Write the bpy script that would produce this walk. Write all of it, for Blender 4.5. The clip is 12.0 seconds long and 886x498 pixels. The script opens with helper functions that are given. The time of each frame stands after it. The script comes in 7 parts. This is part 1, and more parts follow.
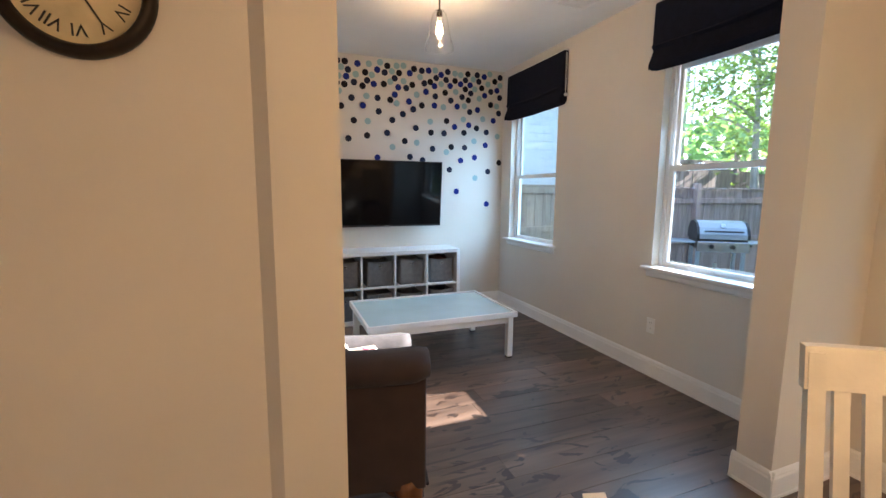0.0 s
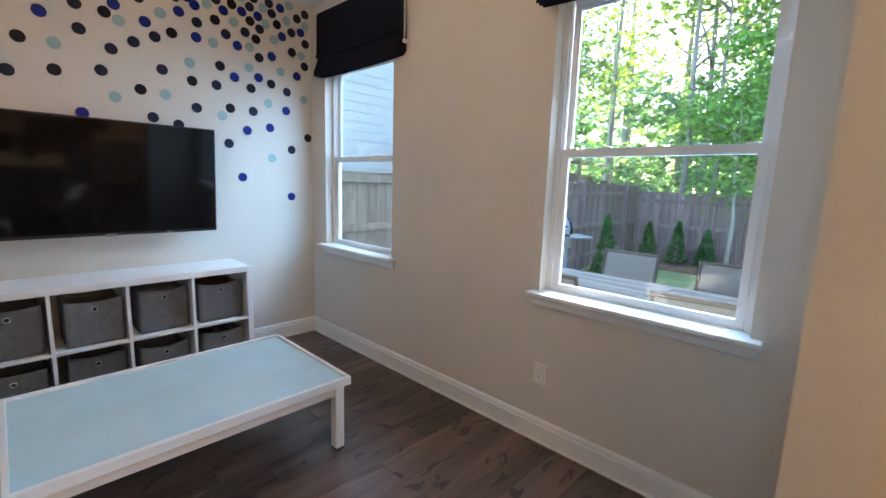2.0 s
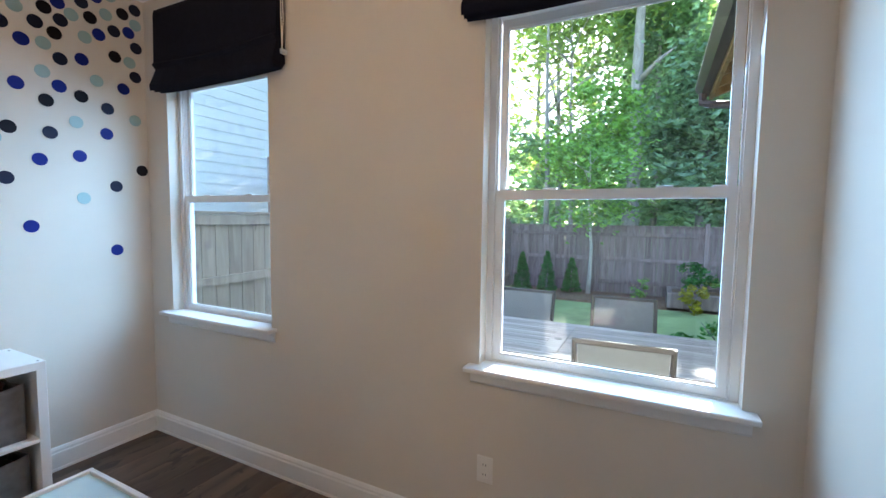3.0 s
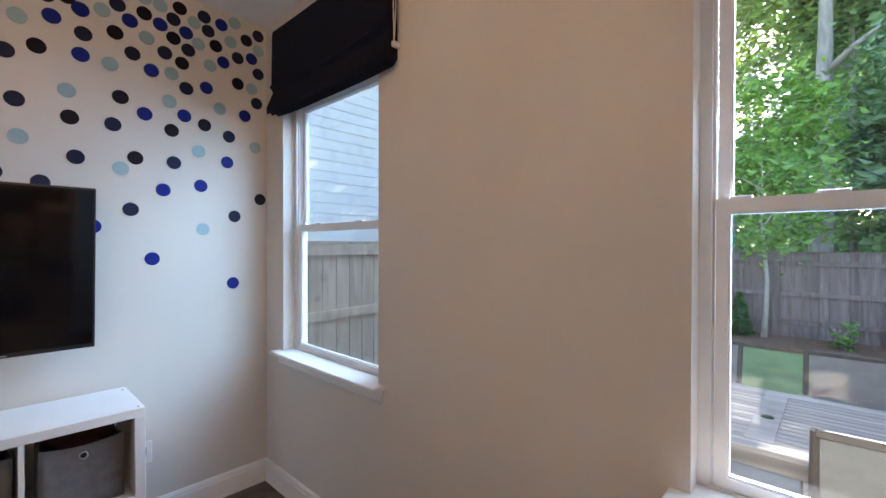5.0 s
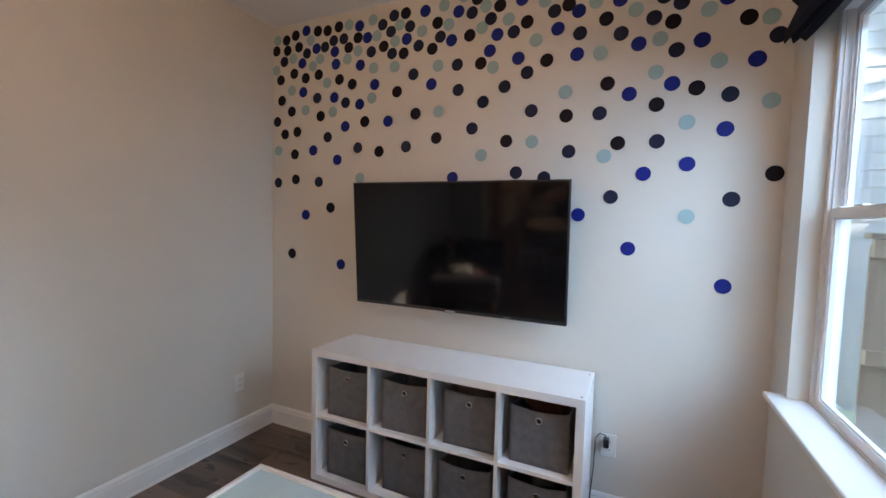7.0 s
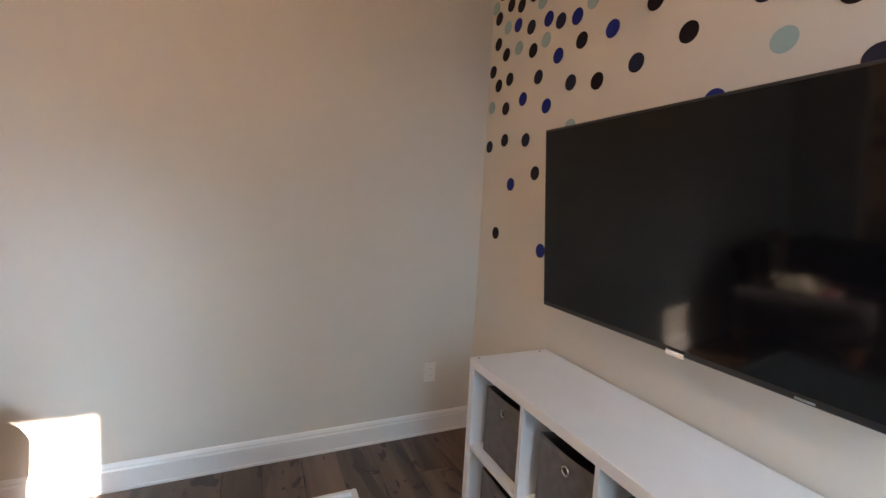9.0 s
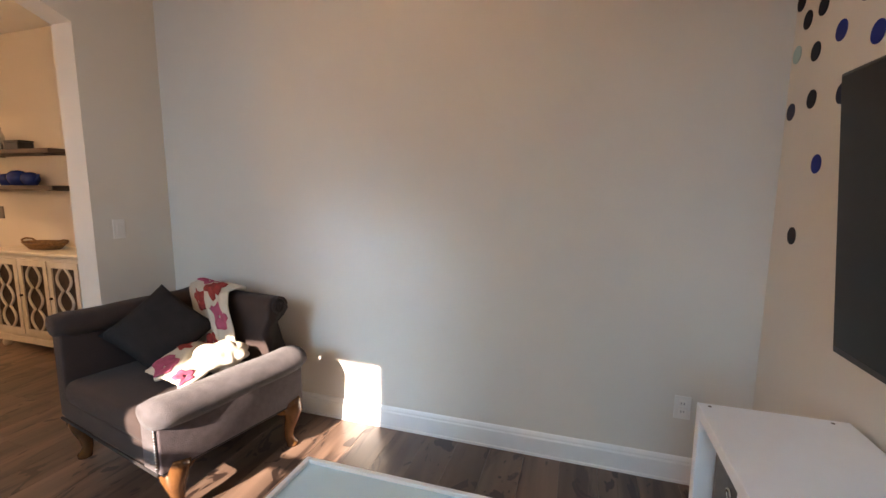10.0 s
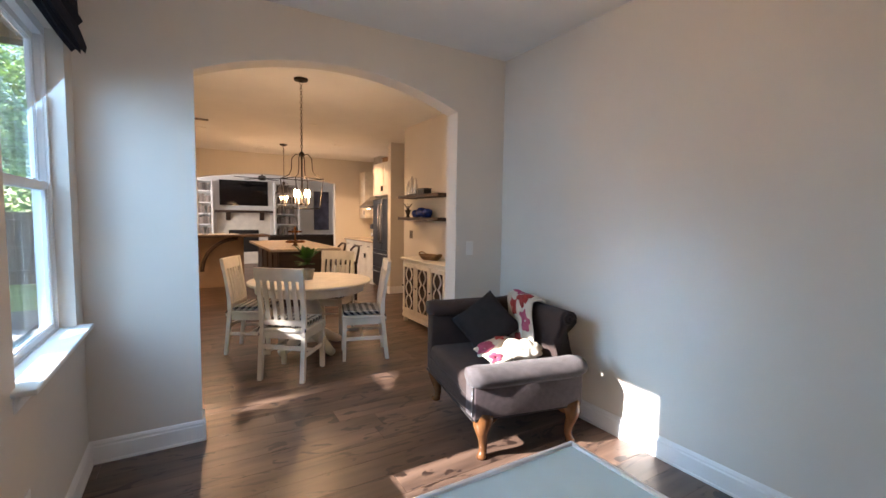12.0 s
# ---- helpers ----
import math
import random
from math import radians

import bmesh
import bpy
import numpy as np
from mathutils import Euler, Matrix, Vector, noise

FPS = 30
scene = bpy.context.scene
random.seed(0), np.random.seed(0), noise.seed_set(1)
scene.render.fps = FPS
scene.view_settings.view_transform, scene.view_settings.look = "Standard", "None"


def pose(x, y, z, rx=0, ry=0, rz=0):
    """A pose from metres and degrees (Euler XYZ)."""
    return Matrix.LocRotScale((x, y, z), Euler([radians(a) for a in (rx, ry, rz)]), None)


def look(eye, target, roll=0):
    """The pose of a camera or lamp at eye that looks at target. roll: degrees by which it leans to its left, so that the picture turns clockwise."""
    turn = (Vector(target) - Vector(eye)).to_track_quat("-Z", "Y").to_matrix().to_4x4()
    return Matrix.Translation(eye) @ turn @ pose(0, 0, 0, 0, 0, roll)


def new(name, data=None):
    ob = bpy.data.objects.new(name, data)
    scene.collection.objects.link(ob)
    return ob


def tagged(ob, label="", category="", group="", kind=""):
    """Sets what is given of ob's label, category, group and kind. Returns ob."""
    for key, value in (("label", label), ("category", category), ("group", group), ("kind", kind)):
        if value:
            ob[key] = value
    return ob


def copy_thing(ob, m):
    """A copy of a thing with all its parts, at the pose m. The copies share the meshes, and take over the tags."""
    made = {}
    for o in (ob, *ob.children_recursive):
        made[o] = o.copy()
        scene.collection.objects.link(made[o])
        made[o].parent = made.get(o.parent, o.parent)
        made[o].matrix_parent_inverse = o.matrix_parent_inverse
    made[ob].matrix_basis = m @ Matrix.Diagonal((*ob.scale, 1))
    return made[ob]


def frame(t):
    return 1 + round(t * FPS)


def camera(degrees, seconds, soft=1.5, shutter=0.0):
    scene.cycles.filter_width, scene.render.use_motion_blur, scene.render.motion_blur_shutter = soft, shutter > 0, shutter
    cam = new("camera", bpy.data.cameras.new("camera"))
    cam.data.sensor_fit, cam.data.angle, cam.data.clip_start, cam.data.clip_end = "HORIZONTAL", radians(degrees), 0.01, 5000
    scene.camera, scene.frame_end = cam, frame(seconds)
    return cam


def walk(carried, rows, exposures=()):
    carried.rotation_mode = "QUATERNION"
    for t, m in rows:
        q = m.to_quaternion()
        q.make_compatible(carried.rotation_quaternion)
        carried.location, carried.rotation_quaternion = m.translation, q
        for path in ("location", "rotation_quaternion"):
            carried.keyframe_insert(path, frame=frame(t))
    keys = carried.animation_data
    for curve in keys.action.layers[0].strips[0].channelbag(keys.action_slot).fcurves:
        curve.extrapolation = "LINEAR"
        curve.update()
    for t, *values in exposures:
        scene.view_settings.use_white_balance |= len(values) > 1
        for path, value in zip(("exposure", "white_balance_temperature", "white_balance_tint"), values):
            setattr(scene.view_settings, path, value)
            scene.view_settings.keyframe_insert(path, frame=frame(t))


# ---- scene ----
cam = camera(92.1, 12.0)
PATH = [
    (0, (0.83, 1.517, 1.37), (1.548, 3.365, 1.106), 0.4),
    (0.5, (0.986, 1.855, 1.372), (1.861, 3.631, 1.09), 1.5),
    (1, (1.108, 2.192, 1.363), (2.259, 3.802, 1.079), 1.9),
    (1.5, (1.264, 2.487, 1.366), (2.503, 4.027, 1.063), 1.2),
    (2, (1.476, 2.736, 1.383), (2.903, 4.104, 1.078), 1.8),
    (2.5, (1.643, 3.004, 1.462), (3.328, 4.055, 1.225), 1.3),
    (2.7, (1.7, 3.099, 1.447), (3.43, 4.084, 1.253), 1.0),
    (4.3, (2.013, 3.641, 1.482), (3.91, 4.273, 1.431), 0.2),
    (4.5, (2.069, 3.654, 1.47), (3.906, 4.444, 1.438), 0.2),
    (5, (2.232, 3.616, 1.452), (3.694, 4.98, 1.435), 0.1),
    (5.5, (2.405, 3.621, 1.463), (3.313, 5.403, 1.429), 0.1),
    (6, (2.587, 3.748, 1.498), (2.934, 5.717, 1.426), 0.6),
    (6.5, (2.765, 3.846, 1.476), (2.513, 5.829, 1.407), 2.0),
    (7, (2.865, 3.959, 1.479), (2.036, 5.775, 1.358), 1.6),
    (7.2, (2.878, 4.037, 1.452), (1.894, 5.774, 1.338), 1.2),
    (8.8, (2.81, 4.855, 1.397), (1.054, 5.795, 1.215), 2.5),
    (9, (2.761, 4.963, 1.391), (0.947, 5.779, 1.178), 3.1),
    (9.5, (2.674, 5.206, 1.407), (0.71, 5.457, 1.125), 0.6),
    (10, (2.683, 5.426, 1.412), (0.796, 4.822, 1.137), 0.3),
    (10.5, (2.738, 5.609, 1.405), (1.117, 4.464, 1.156), -0.8),
    (11, (2.798, 5.727, 1.397), (1.48, 4.242, 1.163), 0.0),
    (11.5, (2.826, 5.799, 1.406), (1.698, 4.163, 1.178), 0.4),
    (12, (2.91, 5.811, 1.423), (1.887, 4.099, 1.279), 0.8),
]
walk(cam, [(t, look(eye, target, roll)) for t, eye, target, roll in PATH],
     exposures=((0.0, 2.75, 6000, 12), (1.0, 2.7, 6050, 15), (2.5, 2.6, 6000, 13), (4.5, 2.66, 6150, 16), (5.5, 2.25, 6600, 26), (6.5, 2.35, 6700, 22), (9.5, 2.45, 7700, 24), (11.0, 2.55, 6150, 17), (12.0, 2.42, 6150, 17)))

# ---- light ----
SUN_TO = Vector((-1.0, 0.171, -0.612)).normalized()
world = bpy.data.worlds.new("sky")
scene.world = world
world.use_nodes = True
wn = world.node_tree.nodes
wl = world.node_tree.links
sky = wn.new("ShaderNodeTexSky")
sky.sky_type = "NISHITA"
sky.sun_disc = False
sky.sun_elevation = math.asin(-SUN_TO.z)
sky.sun_rotation = math.atan2(-SUN_TO.x, -SUN_TO.y)
wl.new(sky.outputs[0], wn["Background"].inputs[0])
wn["Background"].inputs[1].default_value = 0.15
sun = new("sun", bpy.data.lights.new("sun", "SUN"))
sun.data.energy, sun.data.angle, sun.data.color = 5.0, radians(0.5), (1.0, 0.93, 0.82)
sun.matrix_world = look((20, -5, 12), Vector((20, -5, 12)) + SUN_TO)


def lamp(name, kind, energy, color, m, size=0.1, size_y=None):
    ld = bpy.data.lights.new(name, kind)
    ld.energy, ld.color = energy, color
    if kind == "AREA":
        ld.size = size
        if size_y:
            ld.shape, ld.size_y = "RECTANGLE", size_y
    else:
        ld.shadow_soft_size = size
    ob = new(name, ld)
    ob.matrix_world = m
    return ob


# the sky's light in the window openings
for y, e, spread, aim in ((3.425, 4.4, 128, (2.1, 3.2, 0.4)), (3.425, 0.5, 20, (0.5, 4.4, 0.5)), (5.5, 3.0, 105, (2.0, 6.6, 0.35))):
    lamp("window_daylight", "AREA", e, (0.42, 0.71, 1.0), look((3.74, y, 1.55), aim), 0.9, 1.5).data.spread = radians(spread)


# ---- materials ----
def rgb(c):
    return (c[0], c[1], c[2], 1)


def mat(name, base, rough=0.6, metal=0.0, vary=0.08, scale=6.0, bump=0.05, fine=80.0, spec=0.5, coat=0.0, per_object=0.0, emit=None, power=0.0, alpha_glass=False, stretch=(1, 1, 1), sheen=0.0, trans=0.0):
    m = bpy.data.materials.new(name)
    m.use_nodes = True
    nt = m.node_tree
    n, l = nt.nodes, nt.links
    b = n["Principled BSDF"]
    b.inputs["Roughness"].default_value = rough
    b.inputs["Metallic"].default_value = metal
    b.inputs["Specular IOR Level"].default_value = spec
    b.inputs["Coat Weight"].default_value = coat
    b.inputs["Sheen Weight"].default_value = sheen
    b.inputs["Base Color"].default_value = rgb(base)
    if trans:
        b.inputs["Transmission Weight"].default_value = trans
    if emit:
        b.inputs["Emission Color"].default_value = rgb(emit)
        b.inputs["Emission Strength"].default_value = power
    geo = n.new("ShaderNodeNewGeometry")
    mp = n.new("ShaderNodeMapping")
    mp.inputs["Scale"].default_value = stretch
    l.new(geo.outputs["Position"], mp.inputs["Vector"])
    big = n.new("ShaderNodeTexNoise")
    big.inputs["Scale"].default_value, big.inputs["Detail"].default_value = scale, 4
    l.new(mp.outputs[0], big.inputs["Vector"])
    small = n.new("ShaderNodeTexNoise")
    small.inputs["Scale"].default_value, small.inputs["Detail"].default_value = fine, 3
    l.new(mp.outputs[0], small.inputs["Vector"])
    if vary:
        mr = n.new("ShaderNodeMapRange")
        mr.inputs["From Min"].default_value, mr.inputs["From Max"].default_value = 0.3, 0.7
        mr.inputs["To Min"].default_value, mr.inputs["To Max"].default_value = 1 - vary, 1 + vary
        l.new(big.outputs["Fac"], mr.inputs["Value"])
        last = mr.outputs[0]
        if per_object:
            oi = n.new("ShaderNodeObjectInfo")
            m2 = n.new("ShaderNodeMapRange")
            m2.inputs["To Min"].default_value, m2.inputs["To Max"].default_value = 1 - per_object, 1 + per_object
            l.new(oi.outputs["Random"], m2.inputs["Value"])
            mm = n.new("ShaderNodeMath")
            mm.operation = "MULTIPLY"
            l.new(last, mm.inputs[0])
            l.new(m2.outputs[0], mm.inputs[1])
            last = mm.outputs[0]
        sc = n.new("ShaderNodeVectorMath")
        sc.operation = "SCALE"
        sc.inputs[0].default_value = base
        l.new(last, sc.inputs["Scale"])
        l.new(sc.outputs[0], b.inputs["Base Color"])
    if bump:
        bp = n.new("ShaderNodeBump")
        bp.inputs["Strength"].default_value, bp.inputs["Distance"].default_value = bump, 0.01
        l.new(small.outputs["Fac"], bp.inputs["Height"])
        l.new(bp.outputs[0], b.inputs["Normal"])
    return m


def wood_mat(name, dark, light, rough=0.35, per_object=0.25, along="x", knots=True, grain=14.0, knot_at=0.64):
    m = bpy.data.materials.new(name)
    m.use_nodes = True
    n, l = m.node_tree.nodes, m.node_tree.links
    b = n["Principled BSDF"]
    geo = n.new("ShaderNodeNewGeometry")
    oi = n.new("ShaderNodeObjectInfo")
    off = n.new("ShaderNodeVectorMath")
    off.operation = "SCALE"
    off.inputs[0].default_value = (37.0, 17.0, 9.0)
    l.new(oi.outputs["Random"], off.inputs["Scale"])
    add = n.new("ShaderNodeVectorMath")
    l.new(geo.outputs["Position"], add.inputs[0])
    l.new(off.outputs[0], add.inputs[1])
    mp = n.new("ShaderNodeMapping")
    mp.inputs["Scale"].default_value = {"x": (0.09, 1, 1), "y": (1, 0.09, 1), "z": (1, 1, 0.09)}[along]
    l.new(add.outputs[0], mp.inputs["Vector"])
    g = n.new("ShaderNodeTexNoise")
    g.inputs["Scale"].default_value, g.inputs["Detail"].default_value, g.inputs["Distortion"].default_value = grain, 8, 0.8
    l.new(mp.outputs[0], g.inputs["Vector"])
    g2 = n.new("ShaderNodeTexNoise")
    g2.inputs["Scale"].default_value, g2.inputs["Detail"].default_value = grain * 9, 4
    l.new(mp.outputs[0], g2.inputs["Vector"])
    ramp = n.new("ShaderNodeValToRGB")
    ramp.color_ramp.elements[0].position, ramp.color_ramp.elements[0].color = 0.32, rgb(dark)
    ramp.color_ramp.elements[1].position, ramp.color_ramp.elements[1].color = 0.68, rgb(light)
    l.new(g.outputs["Fac"], ramp.inputs[0])
    mr = n.new("ShaderNodeMapRange")
    mr.inputs["To Min"].default_value, mr.inputs["To Max"].default_value = 1 - per_object, 1 + per_object
    l.new(oi.outputs["Random"], mr.inputs["Value"])
    sc = n.new("ShaderNodeVectorMath")
    sc.operation = "SCALE"
    l.new(ramp.outputs[0], sc.inputs[0])
    l.new(mr.outputs[0], sc.inputs["Scale"])
    last = sc.outputs[0]
    if knots:
        vo = n.new("ShaderNodeTexNoise")
        vo.inputs["Scale"].default_value, vo.inputs["Detail"].default_value, vo.inputs["Distortion"].default_value = 5.0, 3, 1.5
        m3 = n.new("ShaderNodeMapping")
        m3.inputs["Scale"].default_value = {"x": (0.3, 1, 1), "y": (1, 0.3, 1), "z": (1, 1, 0.3)}[along]
        l.new(add.outputs[0], m3.inputs["Vector"])
        l.new(m3.outputs[0], vo.inputs["Vector"])
        kr = n.new("ShaderNodeMapRange")
        kr.inputs["From Min"].default_value, kr.inputs["From Max"].default_value = knot_at, knot_at + 0.06
        l.new(vo.outputs["Fac"], kr.inputs["Value"])
        mix = n.new("ShaderNodeMix")
        mix.data_type = "RGBA"
        l.new(kr.outputs[0], mix.inputs[0])
        l.new(last, mix.inputs[6])
        mix.inputs[7].default_value = rgb([c * 0.35 for c in dark])
        last = mix.outputs[2]
    l.new(last, b.inputs["Base Color"])
    rr = n.new("ShaderNodeMapRange")
    rr.inputs["To Min"].default_value, rr.inputs["To Max"].default_value = rough - 0.08, rough + 0.12
    l.new(g2.outputs["Fac"], rr.inputs["Value"])
    l.new(rr.outputs[0], b.inputs["Roughness"])
    bp = n.new("ShaderNodeBump")
    bp.inputs["Strength"].default_value, bp.inputs["Distance"].default_value = 0.1, 0.003
    l.new(g2.outputs["Fac"], bp.inputs["Height"])
    l.new(bp.outputs[0], b.inputs["Normal"])
    return m


def floor_mat():
    """Dark knotty planks: broad dark figure along the board, fine grain, knots with cracks, a satin finish."""
    m = wood_mat("floor_planks", (0.058, 0.034, 0.024), (0.185, 0.118, 0.084), 0.34, 0.2, "x", knots=False, grain=6.0)
    n, l = m.node_tree.nodes, m.node_tree.links
    b = n["Principled BSDF"]
    b.inputs["Specular IOR Level"].default_value = 0.8
    last = b.inputs["Base Color"].links[0].from_socket
    along = [q for q in n if q.bl_idname == "ShaderNodeVectorMath" and q.operation == "ADD"][0].outputs[0]

    def noise_mask(scale, stretch, lo, hi, distortion):
        mp = n.new("ShaderNodeMapping")
        mp.inputs["Scale"].default_value = stretch
        l.new(along, mp.inputs["Vector"])
        t = n.new("ShaderNodeTexNoise")
        t.inputs["Scale"].default_value, t.inputs["Detail"].default_value, t.inputs["Distortion"].default_value = scale, 5, distortion
        l.new(mp.outputs[0], t.inputs["Vector"])
        r = n.new("ShaderNodeMapRange")
        r.inputs["From Min"].default_value, r.inputs["From Max"].default_value = lo, hi
        l.new(t.outputs["Fac"], r.inputs["Value"])
        return r.outputs[0]

    for mask, weight in ((noise_mask(3.2, (0.22, 1, 1), 0.5, 0.72, 0.6), 0.62), (noise_mask(11.0, (0.1, 1, 1), 0.6, 0.66, 1.2), 0.7), (noise_mask(8.0, (0.5, 1, 1), 0.595, 0.615, 1.6), 0.92)):
        k = n.new("ShaderNodeMath")
        k.operation = "MULTIPLY"
        k.inputs[1].default_value = weight
        l.new(mask, k.inputs[0])
        mx = n.new("ShaderNodeMix")
        mx.data_type = "RGBA"
        l.new(k.outputs[0], mx.inputs[0])
        l.new(last, mx.inputs[6])
        mx.inputs[7].default_value = (0.018, 0.01, 0.008, 1)
        last = mx.outputs[2]
    l.new(last, b.inputs["Base Color"])
    return m


def glass_mat(name, tint=(1, 1, 1)):
    m = bpy.data.materials.new(name)
    m.use_nodes = True
    n, l = m.node_tree.nodes, m.node_tree.links
    n.remove(n["Principled BSDF"])
    t = n.new("ShaderNodeBsdfTransparent")
    t.inputs[0].default_value = rgb(tint)
    g = n.new("ShaderNodeBsdfGlossy")
    g.inputs["Roughness"].default_value = 0.02
    lw = n.new("ShaderNodeLayerWeight")
    lw.inputs[0].default_value = 0.5
    pw = n.new("ShaderNodeMath")
    pw.operation = "POWER"
    pw.inputs[1].default_value = 4.0
    l.new(lw.outputs["Facing"], pw.inputs[0])
    fr = n.new("ShaderNodeMath")
    fr.operation = "MULTIPLY_ADD"
    fr.inputs[1].default_value, fr.inputs[2].default_value = 0.7, 0.035
    l.new(pw.outputs[0], fr.inputs[0])
    mx = n.new("ShaderNodeMixShader")
    l.new(fr.outputs[0], mx.inputs[0])
    l.new(t.outputs[0], mx.inputs[1])
    l.new(g.outputs[0], mx.inputs[2])
    l.new(mx.outputs[0], n["Material Output"].inputs[0])
    return m


def leaf_mat(name, base, vary=0.5):
    m = bpy.data.materials.new(name)
    m.use_nodes = True
    n, l = m.node_tree.nodes, m.node_tree.links
    b = n["Principled BSDF"]
    b.inputs["Roughness"].default_value = 0.55
    geo = n.new("ShaderNodeNewGeometry")
    mr = n.new("ShaderNodeMapRange")
    mr.inputs["To Min"].default_value, mr.inputs["To Max"].default_value = 1 - vary, 1 + vary
    l.new(geo.outputs["Random Per Island"], mr.inputs["Value"])
    sc = n.new("ShaderNodeVectorMath")
    sc.operation = "SCALE"
    sc.inputs[0].default_value = base
    l.new(mr.outputs[0], sc.inputs["Scale"])
    l.new(sc.outputs[0], b.inputs["Base Color"])
    tr = n.new("ShaderNodeBsdfTranslucent")
    sc2 = n.new("ShaderNodeVectorMath")
    sc2.operation = "SCALE"
    sc2.inputs[0].default_value = (base[0] * 1.6, base[1] * 1.5, base[2] * 0.5)
    l.new(mr.outputs[0], sc2.inputs["Scale"])
    l.new(sc2.outputs[0], tr.inputs[0])
    mx = n.new("ShaderNodeMixShader")
    mx.inputs[0].default_value = 0.4
    l.new(b.outputs[0], mx.inputs[1])
    l.new(tr.outputs[0], mx.inputs[2])
    l.new(mx.outputs[0], n["Material Output"].inputs[0])
    return m


def check_mat(name, a, c, size):
    m = bpy.data.materials.new(name)
    m.use_nodes = True
    n, l = m.node_tree.nodes, m.node_tree.links
    b = n["Principled BSDF"]
    b.inputs["Roughness"].default_value = 0.9
    tc = n.new("ShaderNodeTexCoord")
    w = []
    sx = n.new("ShaderNodeSeparateXYZ")
    l.new(tc.outputs["Object"], sx.inputs[0])
    for axis in ("X", "Y"):
        ml = n.new("ShaderNodeMath")
        ml.operation = "MULTIPLY"
        ml.inputs[1].default_value = 2 * math.pi / size
        az = n.new("ShaderNodeMath")
        l.new(sx.outputs[axis], az.inputs[0])
        l.new(sx.outputs["Z"], az.inputs[1])
        l.new(az.outputs[0], ml.inputs[0])
        sn = n.new("ShaderNodeMath")
        sn.operation = "SINE"
        l.new(ml.outputs[0], sn.inputs[0])
        gt = n.new("ShaderNodeMath")
        gt.operation = "GREATER_THAN"
        gt.inputs[1].default_value = 0.0
        l.new(sn.outputs[0], gt.inputs[0])
        w.append(gt)
    ad = n.new("ShaderNodeMath")
    l.new(w[0].outputs[0], ad.inputs[0])
    l.new(w[1].outputs[0], ad.inputs[1])
    hf = n.new("ShaderNodeMath")
    hf.operation = "MULTIPLY"
    hf.inputs[1].default_value = 0.5
    l.new(ad.outputs[0], hf.inputs[0])
    ramp = n.new("ShaderNodeValToRGB")
    ramp.color_ramp.elements[0].color, ramp.color_ramp.elements[1].color = rgb(a), rgb(c)
    l.new(hf.outputs[0], ramp.inputs[0])
    l.new(ramp.outputs[0], b.inputs["Base Color"])
    return m


WALL = mat("wall_paint", (0.66, 0.62, 0.56), 0.75, vary=0.03, scale=1.5, bump=0.06, fine=260)
CEIL = mat("ceiling_paint", (0.78, 0.78, 0.77), 0.9, vary=0.03, scale=2, bump=0.1, fine=180)
TRIM = mat("trim_paint", (0.8, 0.8, 0.79), 0.35, vary=0.03, scale=4, bump=0.02, fine=60)
VINYL = mat("white_vinyl", (0.8, 0.82, 0.83), 0.35, vary=0.03, scale=8, bump=0.02)
FLOOR = floor_mat()
SUBFLOOR = mat("subfloor", (0.02, 0.015, 0.012), 0.9)
NAVY = mat("navy_fabric", (0.007, 0.008, 0.019), 0.9, vary=0.2, scale=20, bump=0.4, fine=700, spec=0.2)
WHITE_LAM = mat("white_laminate", (0.78, 0.79, 0.8), 0.42, vary=0.03, scale=5, bump=0.03, fine=300)
PALE_AQUA = mat("pale_aqua_laminate", (0.53, 0.72, 0.8), 0.26, vary=0.04, scale=5, bump=0.03, fine=300)
CREAM_PAINT = mat("cream_paint", (0.72, 0.68, 0.6), 0.5, vary=0.08, scale=9, bump=0.08, fine=90)
GREY_FELT = mat("grey_felt", (0.155, 0.158, 0.166), 0.95, vary=0.15, scale=25, bump=0.5, fine=600)
STEEL = mat("brushed_metal", (0.6, 0.6, 0.6), 0.25, 1.0, vary=0.05, scale=20, bump=0.02)
BLACK_GLOSS = mat("screen_glass", (0.004, 0.004, 0.005), 0.07, vary=0.0, bump=0.0, spec=0.3)
BLACK_PLASTIC = mat("black_plastic", (0.012, 0.012, 0.013), 0.35, vary=0.1, scale=20, bump=0.05)
DARK_METAL = mat("dark_bronze", (0.03, 0.024, 0.02), 0.45, 0.8, vary=0.2, scale=30, bump=0.05)
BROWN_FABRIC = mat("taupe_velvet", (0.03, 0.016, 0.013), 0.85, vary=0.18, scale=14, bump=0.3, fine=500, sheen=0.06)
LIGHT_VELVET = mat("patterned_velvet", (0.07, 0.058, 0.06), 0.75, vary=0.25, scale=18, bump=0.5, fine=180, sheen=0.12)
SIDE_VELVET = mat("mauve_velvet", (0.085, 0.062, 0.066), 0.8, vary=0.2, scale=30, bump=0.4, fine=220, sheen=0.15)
DULL_RED = mat("dull_red_knit", (0.05, 0.012, 0.01), 0.95, vary=0.4, scale=60, bump=0.6, fine=200)
DARK_PILLOW = mat("dark_pillow_cloth", (0.016, 0.013, 0.013), 0.95, vary=0.2, scale=20, bump=0.4, fine=500)
OAK = wood_mat("polished_oak", (0.075, 0.03, 0.011), (0.19, 0.08, 0.028), 0.2, 0.05, "z", knots=False)
DARK_WOOD = wood_mat("dark_stained_wood", (0.018, 0.01, 0.007), (0.06, 0.035, 0.022), 0.45, 0.1, "x", knots=False)
GLASS = glass_mat("window_glass", (0.94, 0.97, 0.96))
